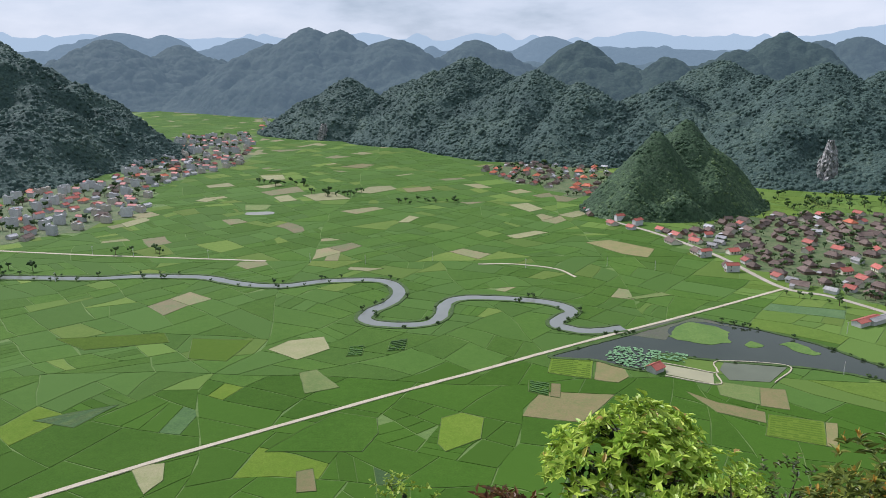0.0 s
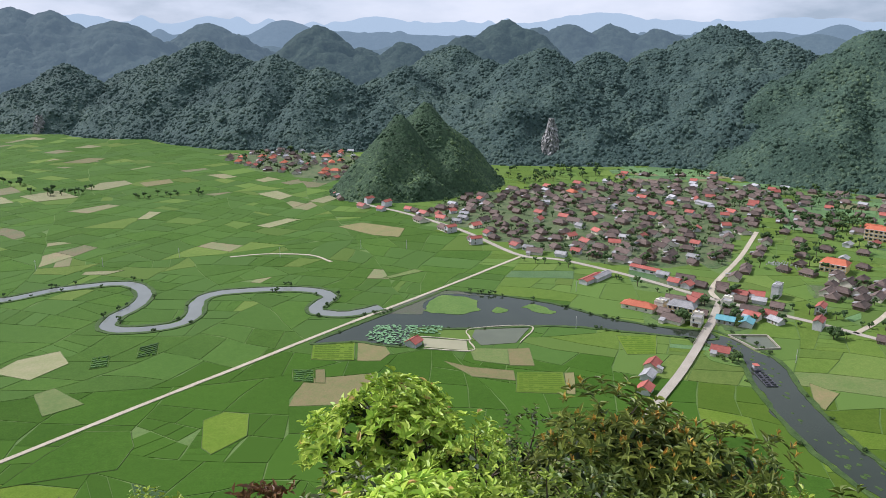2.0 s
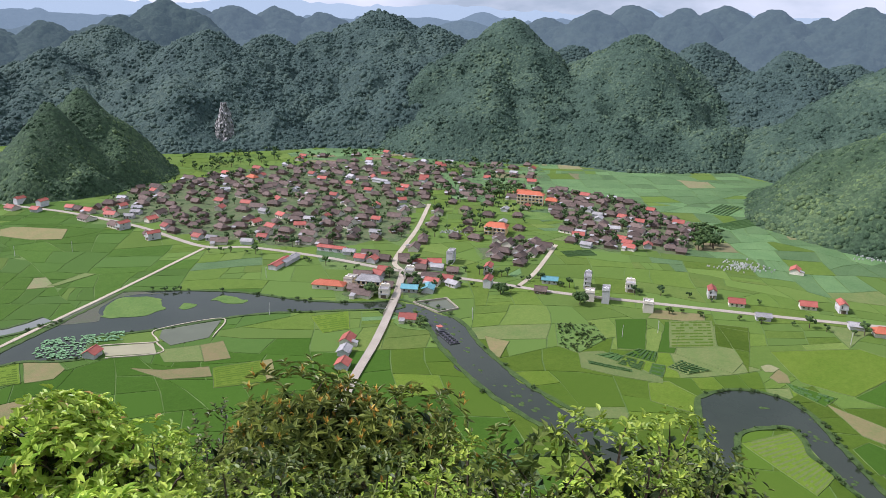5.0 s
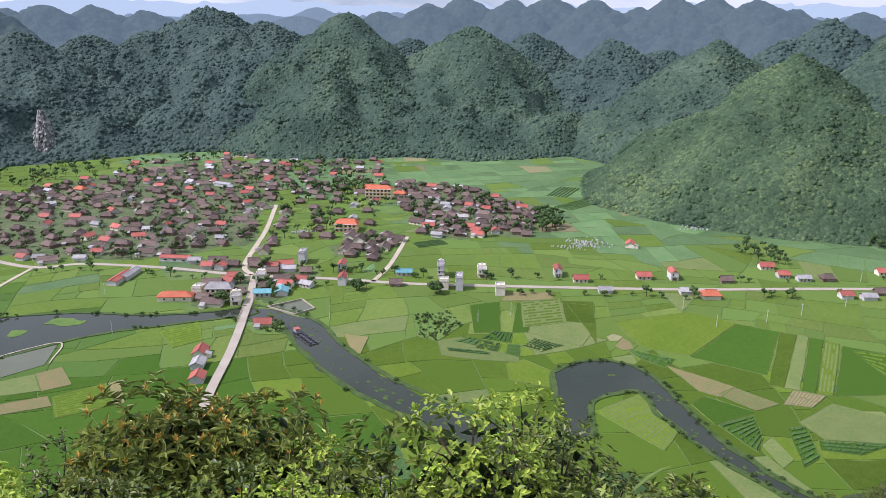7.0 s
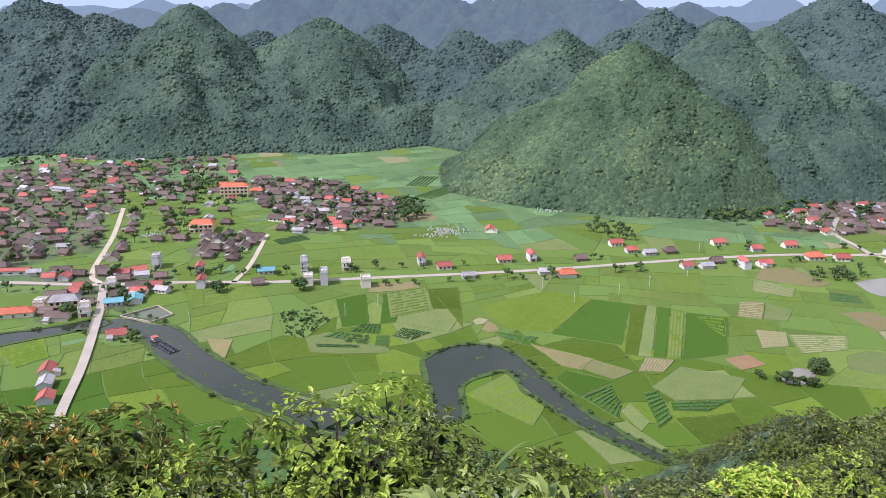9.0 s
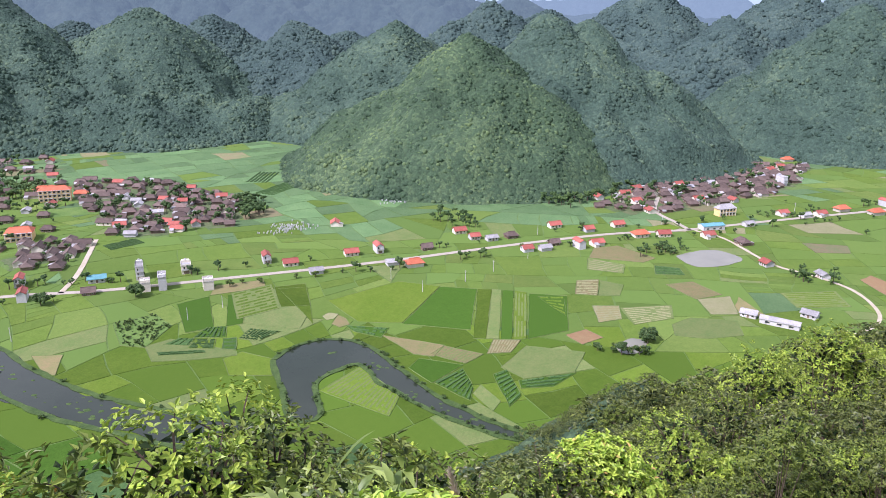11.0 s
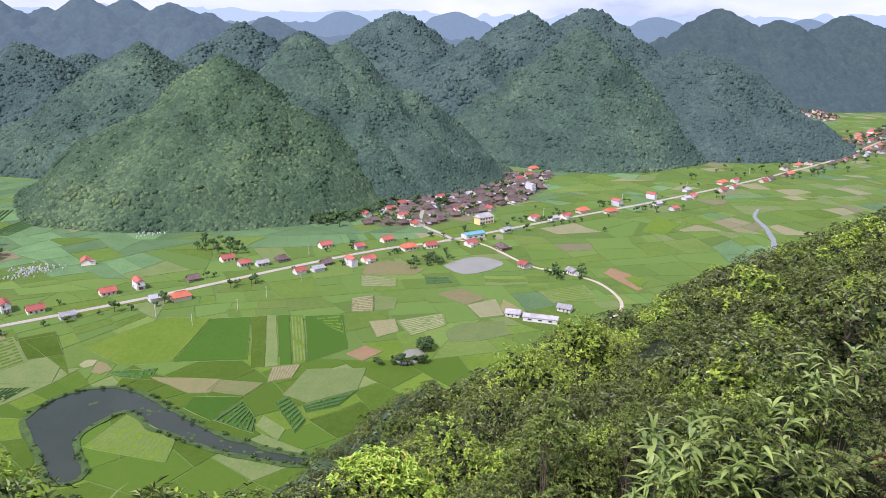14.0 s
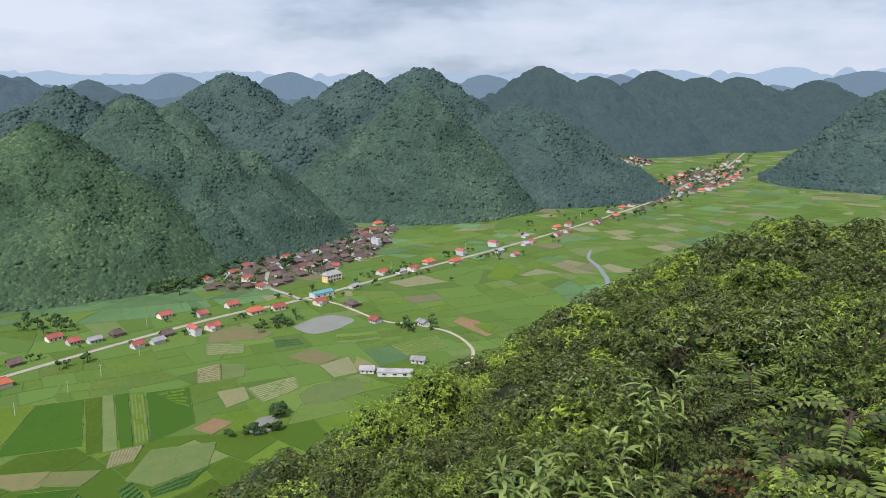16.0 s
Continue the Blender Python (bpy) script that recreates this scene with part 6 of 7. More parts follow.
parcel([(348, 54), (355, 48), (330, 37), (318, 41)], "rice", "leafy dark vegetable rows", 8, "crop")
parcel([(345, 97), (357, 95), (355, 71), (332, 82)], "rice", "green rice plot")
parcel([(326, 60), (336, 58), (322, 46), (312, 48)], "meadow", "small yellowing plot")
parcel([(345, 40), (360, 13), (343, 23), (337, 38)], "rice", "dark leafy strip of vegetables", 3, "crop")
parcel([(357, 51), (386, 42), (386, 10), (361, 14), (348, 38)], "meadow", "pale olive grazed field")
parcel([(462, 44), (468, 28), (435, 24), (445, 32)], "pale", "dry wedge with weedy stripes", 5, "rice_light")
parcel([(499, 22), (505, 7), (474, 7), (473, 21)], "fallow", "brown plot with pale ridges", 9, "pale")
parcel([(503, 6), (498, -9), (477, -7), (474, 6)], "meadow", "faded field beside the ridges")
parcel([(550, 17), (541, -10), (522, -9), (524, 16)], "meadow", "faded pale green plot", 6, "pale")
parcel([(455, 9), (459, -7), (438, -9), (429, 4)], "pale", "pale sandy field with weeds", 7, "fallow")
parcel([(456, -8), (468, -39), (447, -39), (431, -16)], "meadow", "tan and green fallow field", 9, "pale")
parcel([(483, -56), (494, -77), (463, -78), (459, -62)], "pale", "bare pale earth yard")
parcel([(506, -37), (517, -55), (496, -72), (483, -55)], "fallow", "weedy fallow field")
parcel([(494, -82), (464, -95), (460, -79), (477, -78)], "fallow", "tan bare corner")
parcel([(406, 22), (417, 11), (408, 1), (396, 12)], "red_soil", "brown weedy ground beside the small pond")
parcel([(437, -38), (450, -49), (452, -76), (431, -77), (421, -56), (421, -39)], "meadow", "wide pale green striped field")
parcel([(508, -110), (521, -146), (494, -149), (484, -116)], "meadow", "pale green field beside the lane", 8, "rice_light")
parcel([(549, -168), (561, -178), (545, -188), (510, -186), (507, -181)], "red_soil", "reddish bare soil field")
parcel([(536, -181), (541, -191), (528, -196), (514, -185)], "rice_light", "bright lime rice plot")
parcel([(576, 14), (587, -4), (563, -32), (550, -23), (551, 16)], "fallow", "tan bare ground beside the road")
parcel([(545, -31), (544, -48), (529, -51), (526, -31)], "crop", "dark leafy vegetable plot", 3, "crop")
parcel([(673, -239), (727, -273), (698, -287), (659, -257)], "rice_light", "bright lime rice field")
parcel([(644, -25), (662, -45), (653, -55), (625, -39)], "rice_light", "bright lime rice field")
parcel([(412, 248), (429, 253), (447, 228), (433, 220)], "fallow", "dry brown roadside strip")
parcel([(418, 236), (440, 219), (403, 196), (381, 213)], "meadow", "olive rice field with faint rows", 9, "rice_warm")
parcel([(436, 215), (447, 198), (412, 180), (405, 196)], "rice_warm", "dull green rice field")
parcel([(393, 260), (410, 248), (366, 220), (356, 232)], "rice", "dark green rice field")
parcel([(309, 294), (314, 279), (293, 267), (294, 275)], "fallow", "bare brown river bank")
parcel([(91, 425), (105, 419), (105, 403), (97, 395), (85, 399)], "fallow", "freshly turned brown soil plot")
parcel([(173, 388), (186, 385), (178, 361), (165, 366)], "fallow", "bare brown pond-side ground")
parcel([(152, 396), (173, 388), (165, 367), (149, 379)], "meadow", "rough grass beside the fish ponds")
parcel([(132, 383), (144, 370), (164, 359), (160, 347), (140, 359)], "fallow", "brown ridged vegetable beds")
parcel([(165, 356), (189, 348), (179, 324), (155, 334)], "rice_light", "light green young rice field", 10, "rice_warm")
parcel([(190, 347), (195, 346), (183, 322), (179, 324)], "fallow", "narrow brown plot")
parcel([(65, 431), (89, 426), (83, 400), (60, 409)], "rice_light", "light rice field in faint stripes", 9, "rice_warm")
parcel([(48, 398), (59, 394), (56, 378), (46, 384)], "rice", "dark leafy vegetable rows", 6, "crop")
parcel([(60, 394), (65, 393), (62, 376), (57, 378)], "fallow", "small brown plot beside vegetables")
parcel([(331, 195), (341, 189), (337, 169), (320, 162), (315, 183)], "rice_light", "rounded yellow-green rice field")
parcel([(246, 386), (270, 379), (253, 354), (237, 359)], "rice_light", "striped light rice field", 9, "rice_warm")
parcel([(-109, 445), (-99, 460), (-78, 467), (-71, 446), (-88, 429)], "pale", "dry pale stubble field")
parcel([(-83, 409), (-74, 414), (-58, 390), (-75, 382)], "meadow", "faded fallow field")
parcel([(-1, 353), (9, 359), (20, 353), (17, 332), (1, 320), (-3, 327)], "rice_light", "light green rounded rice field")
parcel([(-68, 343), (-54, 359), (-34, 353), (-32, 338), (-38, 320), (-83, 320)], "rice", "dark green rice field beside the path")
parcel([(-140, 307), (-126, 310), (-122, 296), (-126, 285)], "pale", "dry stubble strip beside the path")
parcel([(-65, 302), (-58, 305), (-54, 287), (-62, 286)], "fallow", "small brown plot")
parcel([(-59, 450), (-50, 451), (-50, 435), (-59, 434)], "rice", "dark leafy vegetable rows", 5, "crop")
parcel([(-34, 458), (-23, 463), (-24, 444), (-35, 442)], "rice", "dark leafy vegetable rows", 6, "crop")
parcel([(-206, 351), (-191, 360), (-171, 369), (-183, 344)], "crop", "dark weedy strip in the rice", 2, "bank")
parcel([(-250, 464), (-184, 474), (-175, 458), (-223, 445)], "rice_warm", "light green rice field")
parcel([(-162, 464), (-123, 461), (-130, 427), (-154, 431)], "rice_warm", "light green rice field")
parcel([(-115, 992), (-100, 1030), (-73, 1039), (-62, 1012), (-95, 979)], "pale", "wide dry pale field")
parcel([(-55, 1016), (-19, 1033), (-14, 1003), (-46, 987)], "fallow", "bare mixed soil field")
parcel([(-181, 969), (-144, 992), (-116, 944), (-157, 930)], "pale", "bare pale field near the village")
parcel([(-215, 957), (-200, 973), (-181, 934), (-200, 924)], "pale", "pale strip of stubble")
parcel([(-238, 906), (-207, 906), (-207, 876), (-230, 873)], "meadow", "grey-green fallow field")
parcel([(-327, 1043), (-302, 1066), (-285, 1038), (-317, 1025)], "pale", "pale bare field")
parcel([(-307, 932), (-300, 955), (-282, 943), (-291, 925)], "pale", "small pale stubble plot")
parcel([(-273, 1130), (-240, 1135), (-227, 1093), (-255, 1089)], "pale", "pale wet field")
parcel([(-347, 805), (-334, 837), (-322, 822), (-333, 786)], "pale", "pale bare field")
parcel([(-49, 807), (-38, 842), (-27, 833), (-38, 807)], "pale", "small pale stubble plot")
parcel([(-258, 1033), (-229, 1060), (-222, 1046), (-240, 1019)], "pale", "narrow pale dry strip")
parcel([(-166, 1214), (-134, 1251), (-110, 1237), (-129, 1201)], "fallow", "brown field near the village")
parcel([(62, 744), (94, 766), (107, 758), (73, 732)], "pale", "pale strip of stubble")
parcel([(137, 716), (162, 726), (196, 690), (182, 660), (162, 674)], "fallow", "browning fallow field")
parcel([(78, 902), (102, 915), (116, 878), (99, 861)], "pale", "dry pale field")
parcel([(128, 843), (156, 867), (164, 850), (143, 828)], "pale", "pale bare field")
parcel([(-82, 624), (-80, 632), (-51, 627), (-64, 619)], "pale", "narrow pale dry strip")
parcel([(138, 546), (167, 559), (172, 552), (144, 543)], "meadow", "pale strip in the rice")

# Ponds and the weedy backwater
sheet("water_fish_pond", [(130, 420), (154, 407), (150, 393), (127, 406)], 0.46, "pond", "muddy yellow fish pond", "pond", 0.3, soft=False)
sheet("water_green_pond", [(166, 423), (200, 415), (182, 395), (160, 398), (160, 412)], 0.46, "swamp_green", "murky green fish pond", "pond", 0.4, soft=False)
sheet("water_round_pond", [(572, -47), (591, -66), (593, -82), (576, -95), (558, -80), (551, -69), (552, -56)], 0.42, "pond_grey", "pale grey pond beside the road", "pond", 1.0)
sheet("water_small_pond", [(400, -6), (411, -15), (408, -22), (394, -20), (390, -9)], 0.42, "pond_grey", "small pale pond among bushes", "pond", 0.6)
sheet("water_far_pond", [(-226, 862), (-200, 866), (-194, 852), (-222, 848)], 0.42, "pond_grey", "shallow flooded grey field", "pond", 0.6)
sheet("water_walled_pond", [(313, 340), (328, 337), (335, 356), (312, 364)], 0.42, "swamp_green", "walled fish pond beside the river", "pond", 0.0, soft=False)
for pts, label in [([(144, 467), (161, 488), (176, 487), (187, 472), (177, 453), (156, 455)], "weedy green island in the backwater"), ([(210, 451), (220, 454), (230, 437), (220, 436)], "low green weed bank"),
                   ([(188, 452), (196, 456), (201, 448), (193, 445)], "narrow green weed bank in backwater")]:
    sheet("weed_island", pts, 0.5, "grass", label, "island", 2.5, "")
sheet("mud_flat", [(117, 470), (146, 491), (175, 500), (200, 477), (187, 488), (165, 491), (150, 480), (140, 462)], 0.40, "mud", "wet brown mud along the backwater", "mud", 2.5, "structure")


def lotus_bed():
    """Floating lotus leaves: round pads crowded over dark water."""
    rng = random.Random(5)
    b = Build()
    for _ in range(900):
        x, y = rng.uniform(94, 152), rng.uniform(409, 451)
        if not inside((x, y), [(96, 431), (108, 449), (133, 441), (149, 434), (143, 423), (126, 428), (119, 411), (104, 420)]):
            continue
        r, z = rng.uniform(0.5, 1.1), rng.uniform(0.5, 1.1)
        n = 7
        b.add([(x, y, z - 0.12)] + [(x + r * math.cos(2 * math.pi * i / n), y + r * math.sin(2 * math.pi * i / n), z + rng.uniform(-0.06, 0.06)) for i in range(n)], [(0, i + 1, (i + 1) % n + 1) for i in range(n)])
    return thing("lotus_bed", "crowded blue-green lotus leaves on dark water", "lotus", kind="stuff", me=b.mesh("lotus_bed", M["lotus"]))


lotus_bed()


def river_weed():
    """Clumps of floating weed scattered on the eastern river and the lake."""
    rng = random.Random(8)
    b = Build()
    line = LINES["east"]
    for _ in range(60):
        p = line[rng.randrange(4, len(line))]
        x, y, r = p[0] + rng.uniform(-6, 7), p[1] + rng.uniform(-4, 4), rng.uniform(0.4, 1.7)
        n = 8
        b.add([(x, y, 0.62)] + [(x + r * rng.uniform(0.6, 1.2) * math.cos(2 * math.pi * i / n), y + 1.4 * r * rng.uniform(0.6, 1.2) * math.sin(2 * math.pi * i / n), 0.38) for i in range(n)], [(0, i + 1, (i + 1) % n + 1) for i in range(n)])
    for _ in range(40):
        x, y = rng.uniform(300, 370), rng.uniform(40, 170)
        if not inside((x, y), LAKE):
            continue
        for _ in range(rng.randint(2, 5)):
            px, py, r, n = x + rng.gauss(0, 2), y + rng.gauss(0, 1.5), rng.uniform(0.5, 1.3), 8
            b.add([(px, py, 0.55)] + [(px + r * rng.uniform(0.6, 1.2) * math.cos(2 * math.pi * i / n), py + r * rng.uniform(0.6, 1.2) * math.sin(2 * math.pi * i / n), 0.37) for i in range(n)], [(0, i + 1, (i + 1) % n + 1) for i in range(n)])
    return thing("river_weed", "scattered green floating weed on the river", "weed", kind="stuff", me=b.mesh("river_weed", M["bank"]))


river_weed()


def bank(name, pts, width, label):
    line = smooth_line(pts, 3.0)
    v, f = ribbon(line, [width], 0.62, 0.6, 0.45, 12)
    return thing(name, label, "bank", kind="structure", me=mesh_np(name, v, f, M["bank"], smooth=False))


def side_of(pts, off):
    line = smooth_line(pts, 6.0)
    d = np.gradient(line, axis=0)
    d /= np.linalg.norm(d, axis=1)[:, None]
    return [tuple(p) for p in line + np.stack([-d[:, 1], d[:, 0]], 1) * off]


bank("bank_river_north", side_of(RIVER, 6.3), 2.6, "scrubby dark green river bank")
bank("bank_river_south", side_of(RIVER, -6.3), 2.6, "scrubby dark green river bank")
bank("bank_east_north", side_of(RIVER_EAST, 11.8), 3.0, "scrubby dark green river bank")
bank("bank_east_south", side_of(RIVER_EAST, -11.8), 3.0, "scrubby dark green river bank")
bank("bank_lake", LAKE + [LAKE[0]], 3.0, "scrubby dark green lake shore")
bank("bank_swamp", SWAMP + [SWAMP[0]], 2.6, "scrubby green backwater shore")


def bridge():
    """A low concrete bridge: deck kerbs, railing posts and rails, piers in the water."""
    root = thing("bridge", "pale concrete road bridge with low railings", "bridge")
    a, b = Vector((284, 356, 0)), Vector((324, 392, 0))
    u = (b - a).normalized()
    s = Vector((-u.y, u.x, 0))
    n = int((b - a).length / 3)
    for side in (-1, 1):
        for k in range(n + 1):
            p = a + u * (k * (b - a).length / n) + s * side * 2.7
            w = Build()
            w.box(-0.14, -0.14, 0.6, 0.14, 0.14, 2.15)
            ob = part("railing_post", w.mesh("railing_post", M["concrete"]), root)
            ob.location = p
        r = Build()
        r.tube([tuple(a + s * side * 2.7 + Vector((0, 0, 2.05))), tuple(b + s * side * 2.7 + Vector((0, 0, 2.05)))], [0.12, 0.12], 6)
        part("rail", r.mesh("rail", M["concrete"]), root)
    for k in (0.3, 0.5, 0.7):
        p = a.lerp(b, k)
        w = Build()
        w.box(-0.6, -2.4, -1.0, 0.6, 2.4, 0.68)
        ob = part("pier", w.mesh("pier", M["concrete"]), root)
        ob.matrix_world = pose(p.x, p.y, 0, 0, 0, math.degrees(math.atan2(u.y, u.x)))


bridge()


def pond_wall(corners):
    root = thing("pond_wall", "grey concrete wall round a fish pond", "wall")
    for a, b in zip(corners, corners[1:] + corners[:1]):
        n = math.hypot(b[0] - a[0], b[1] - a[1])
        w = Build()
        w.box(-n / 2, -0.3, -0.2, n / 2 - 0.3, 0.3, 1.3)
        ob = part("wall_section", w.mesh("wall_section", M["concrete"]), root)
        ob.matrix_world = pose((a[0] + b[0]) / 2, (a[1] + b[1]) / 2, 0, 0, 0, math.degrees(math.atan2(b[1] - a[1], b[0] - a[0])))


pond_wall([(313, 340), (328, 337), (335, 356), (312, 364)])
for pts in ([(124, 408), (129, 422), (155, 408), (158, 412), (164, 425), (202, 417), (184, 394)], [(156, 407), (152, 392), (126, 404)]):
    v, f = ribbon(smooth_line(pts, 2.0), [0.8], 0.7, 0.7, 0.4)
    thing("pond_dyke", "pale earth dyke round fish ponds", "dyke", me=mesh_np("pond_dyke", v, f, M["dirt"], smooth=False))


def barge():
    """A dark river barge with a small cabin, towing a row of floating frames."""
    root = thing("barge", "dark barge with cabin and floating frames", "boat", at=(291, 309, 0.35), turn=72)
    hull = Build()
    hull.add([(6, -1.5, 0), (11.5, -1.5, 0), (13, 0, 0.1), (11.5, 1.5, 0), (6, 1.5, 0), (6, -1.9, 0.9), (11.6, -1.9, 0.9), (13.6, 0, 1.1), (11.6, 1.9, 0.9), (6, 1.9, 0.9)],
             [(0, 1, 6, 5), (1, 2, 7, 6), (2, 3, 8, 7), (3, 4, 9, 8), (4, 0, 5, 9), (5, 6, 7, 8, 9)])
    part("hull", hull.mesh("hull", M["boat"]), root)
    cab = Build()
    cab.box(8, -1.4, 0.9, 11, 1.4, 2.6)
    part("cabin", cab.mesh("cabin", M["sheet_grey"]), root)
    rf = Build()
    rf.box(7.6, -1.7, 2.6, 11.3, 1.7, 2.8)
    part("cabin_roof", rf.mesh("cabin_roof", M["tile_red"]), root)
    for k in range(6):
        for y in (-1.6, 1.6):
            f = Build()
            x0, y0 = 4.6 - k * 3.0 - 2.6, y
            for bx in ((x0, y0 - 1.5, x0 + 2.6, y0 - 1.15), (x0, y0 + 1.15, x0 + 2.6, y0 + 1.5), (x0, y0 - 1.15, x0 + 0.35, y0 + 1.15), (x0 + 2.25, y0 - 1.15, x0 + 2.6, y0 + 1.15)):
                f.box(bx[0], bx[1], 0, bx[2], bx[3], 0.55)
            part("float_frame", f.mesh("float_frame", M["boat"]), root)


barge()


def utility_pole():
    root = thing("utility_pole", "pale concrete utility pole with crossarm", "pole", "utility poles")
    b = Build()
    b.tube([(0, 0, -0.3), (0, 0, 8.4)], [0.20, 0.12], 8)
    part("pole", b.mesh("pole", M["pole"]), root)
    c = Build()
    c.box(-0.9, -0.06, 7.6, 0.9, 0.06, 7.75)
    part("crossarm", c.mesh("crossarm", M["pole"]), root)
    for x in (-0.75, 0.0, 0.75):
        i = Build()
        i.tube([(x, 0, 7.75 if x else 8.4), (x, 0, 8.0 if x else 8.65)], [0.07, 0.05], 6)
        part("insulator", i.mesh("insulator", M["wall_brown"]), root)
    return root


pole_proto = utility_pole()
pole_spots = [(263, 470), (478, 95), (537, 60), (372, 240), (322, 318), (475, 238), (-320, 675), (-280, 668), (-210, 660), (-117, 648), (-68, 642), (-10, 652), (70, 628), (140, 632), (178, 620), (228, 405), (-312, 590),
              (470, 145), (503, 80), (452, 118), (395, 230), (600, 60), (660, -40), (735, -160), (800, -260), (870, -360), (960, -480), (1040, -590)]
pole_proto.location = (*pole_spots[0], 0.1)
for x, y in pole_spots[1:]:
    copy_thing(pole_proto, pose(x, y, 0.1, 0, 0, (x * 3) % 90))


def stakes(at, size, count, seed):
    """Short white posts crowded in a garden plot."""
    rng = random.Random(seed)
    b = Build()
    for _ in range(count):
        x, y, h = rng.gauss(0, size[0] / 4), rng.gauss(0, size[1] / 4), rng.uniform(0.9, 1.7)
        b.box(x - 0.45, y - 0.25, 0.1, x + 0.45, y + 0.25, h)
    return thing("white_markers", "crowded small white markers in a grassy plot", "markers", kind="stuff", me=b.mesh("white_markers", M["wall_white"]), at=(*at, 0.2), turn=-40)


stakes((566, 262), (38, 26), 120, 1)
stakes((678, 200), (30, 18), 60, 2)
stakes((455, 478), (24, 14), 50, 3)

ORCHARD = [(358, 280), (375, 263), (363, 245), (333, 243), (332, 257)]
parcel(ORCHARD, "grass", "fenced orchard ground with young trees")
grove(ORCHARD, 150, ["bush", "lime", "bush"], 58, 1.2, 0.2, 0.42)
grove([(596, -38), (615, -52), (592, -59), (567, -43)], 18, ["bush", "small", "lime"], 59, 3, 0.6, 1.0)


for deg, dist, z0, w, h, seed in [(26.8, 1140, 8, 38, 54, 1), (14.9, 884, 20, 12, 26, 2), (-8.8, 1612, 2, 40, 32, 3), (-27.6, 1412, 100, 26, 34, 4)]:
    rock_face(deg, dist, z0, w, h, seed)
sheet("river_islet", [(279, 346), (292, 352), (298, 340), (291, 324), (280, 331)], 0.5, "grass", "grassy islet beside the bridge with trees", "island", 1.5, "")
for x, y, k in ((296, 338, "small"), (292, 330, "round"), (284, 334, "small"), (298, 345, "small"), (287, 329, "lime")):
    plant(k, x, y, 0.8, turn=x * 9)

tree_far = raise_trees()
THIN = [far_tree(71, 8, 3.6, 6, "leafy tree in the far village", "leaf_tree", 13, 1.9), far_tree(72, 4.5, 2.4, 5, "small tree in the far village", "leaf_mid", 12, 1.35)]
for ob, spot in zip(THIN, ((-395, 800), (-400, 830))):
    ob.location = (*spot, 0.1)
THIN_TREES = {k: THIN[1 if k in ("small", "bush", "lime") else 0] for k in TREE_KINDS}

# ---------------------------------------------------------------- plants on the near slope


def rosettes(rng, centres, axes, per, length, width, droop=0.3, spread=0.9, inner=0.03, plain=False):
    """Whorls of leaves: per leaves about each axis."""
    n = len(centres)
    ref = unit(rng, n)
    a = np.cross(axes, ref)
    a /= np.linalg.norm(a, axis=1)[:, None] + 1e-9
    b = np.cross(axes, a)
    vs, fs, off = [], [], 0
    for k in range(per):
        t = 2 * math.pi * (k / per) + rng.uniform(-0.4, 0.4, n)
        s = (spread * rng.uniform(0.6, 1.25, n))[:, None]
        out = axes * (1 - 0.55 * s) + (a * np.cos(t)[:, None] + b * np.sin(t)[:, None]) * s
        out[:, 2] += 0.1
        v, f = leaf_arrays(centres + axes * inner * rng.uniform(-2, 1, n)[:, None], out, axes + 0.15 * unit(rng, n), length * rng.uniform(0.65, 1.2, n), width * rng.uniform(0.8, 1.2, n), droop, plain)
        vs.append(v)
        fs.append(f + off)
        off += len(v)
    return np.concatenate(vs), np.concatenate(fs)


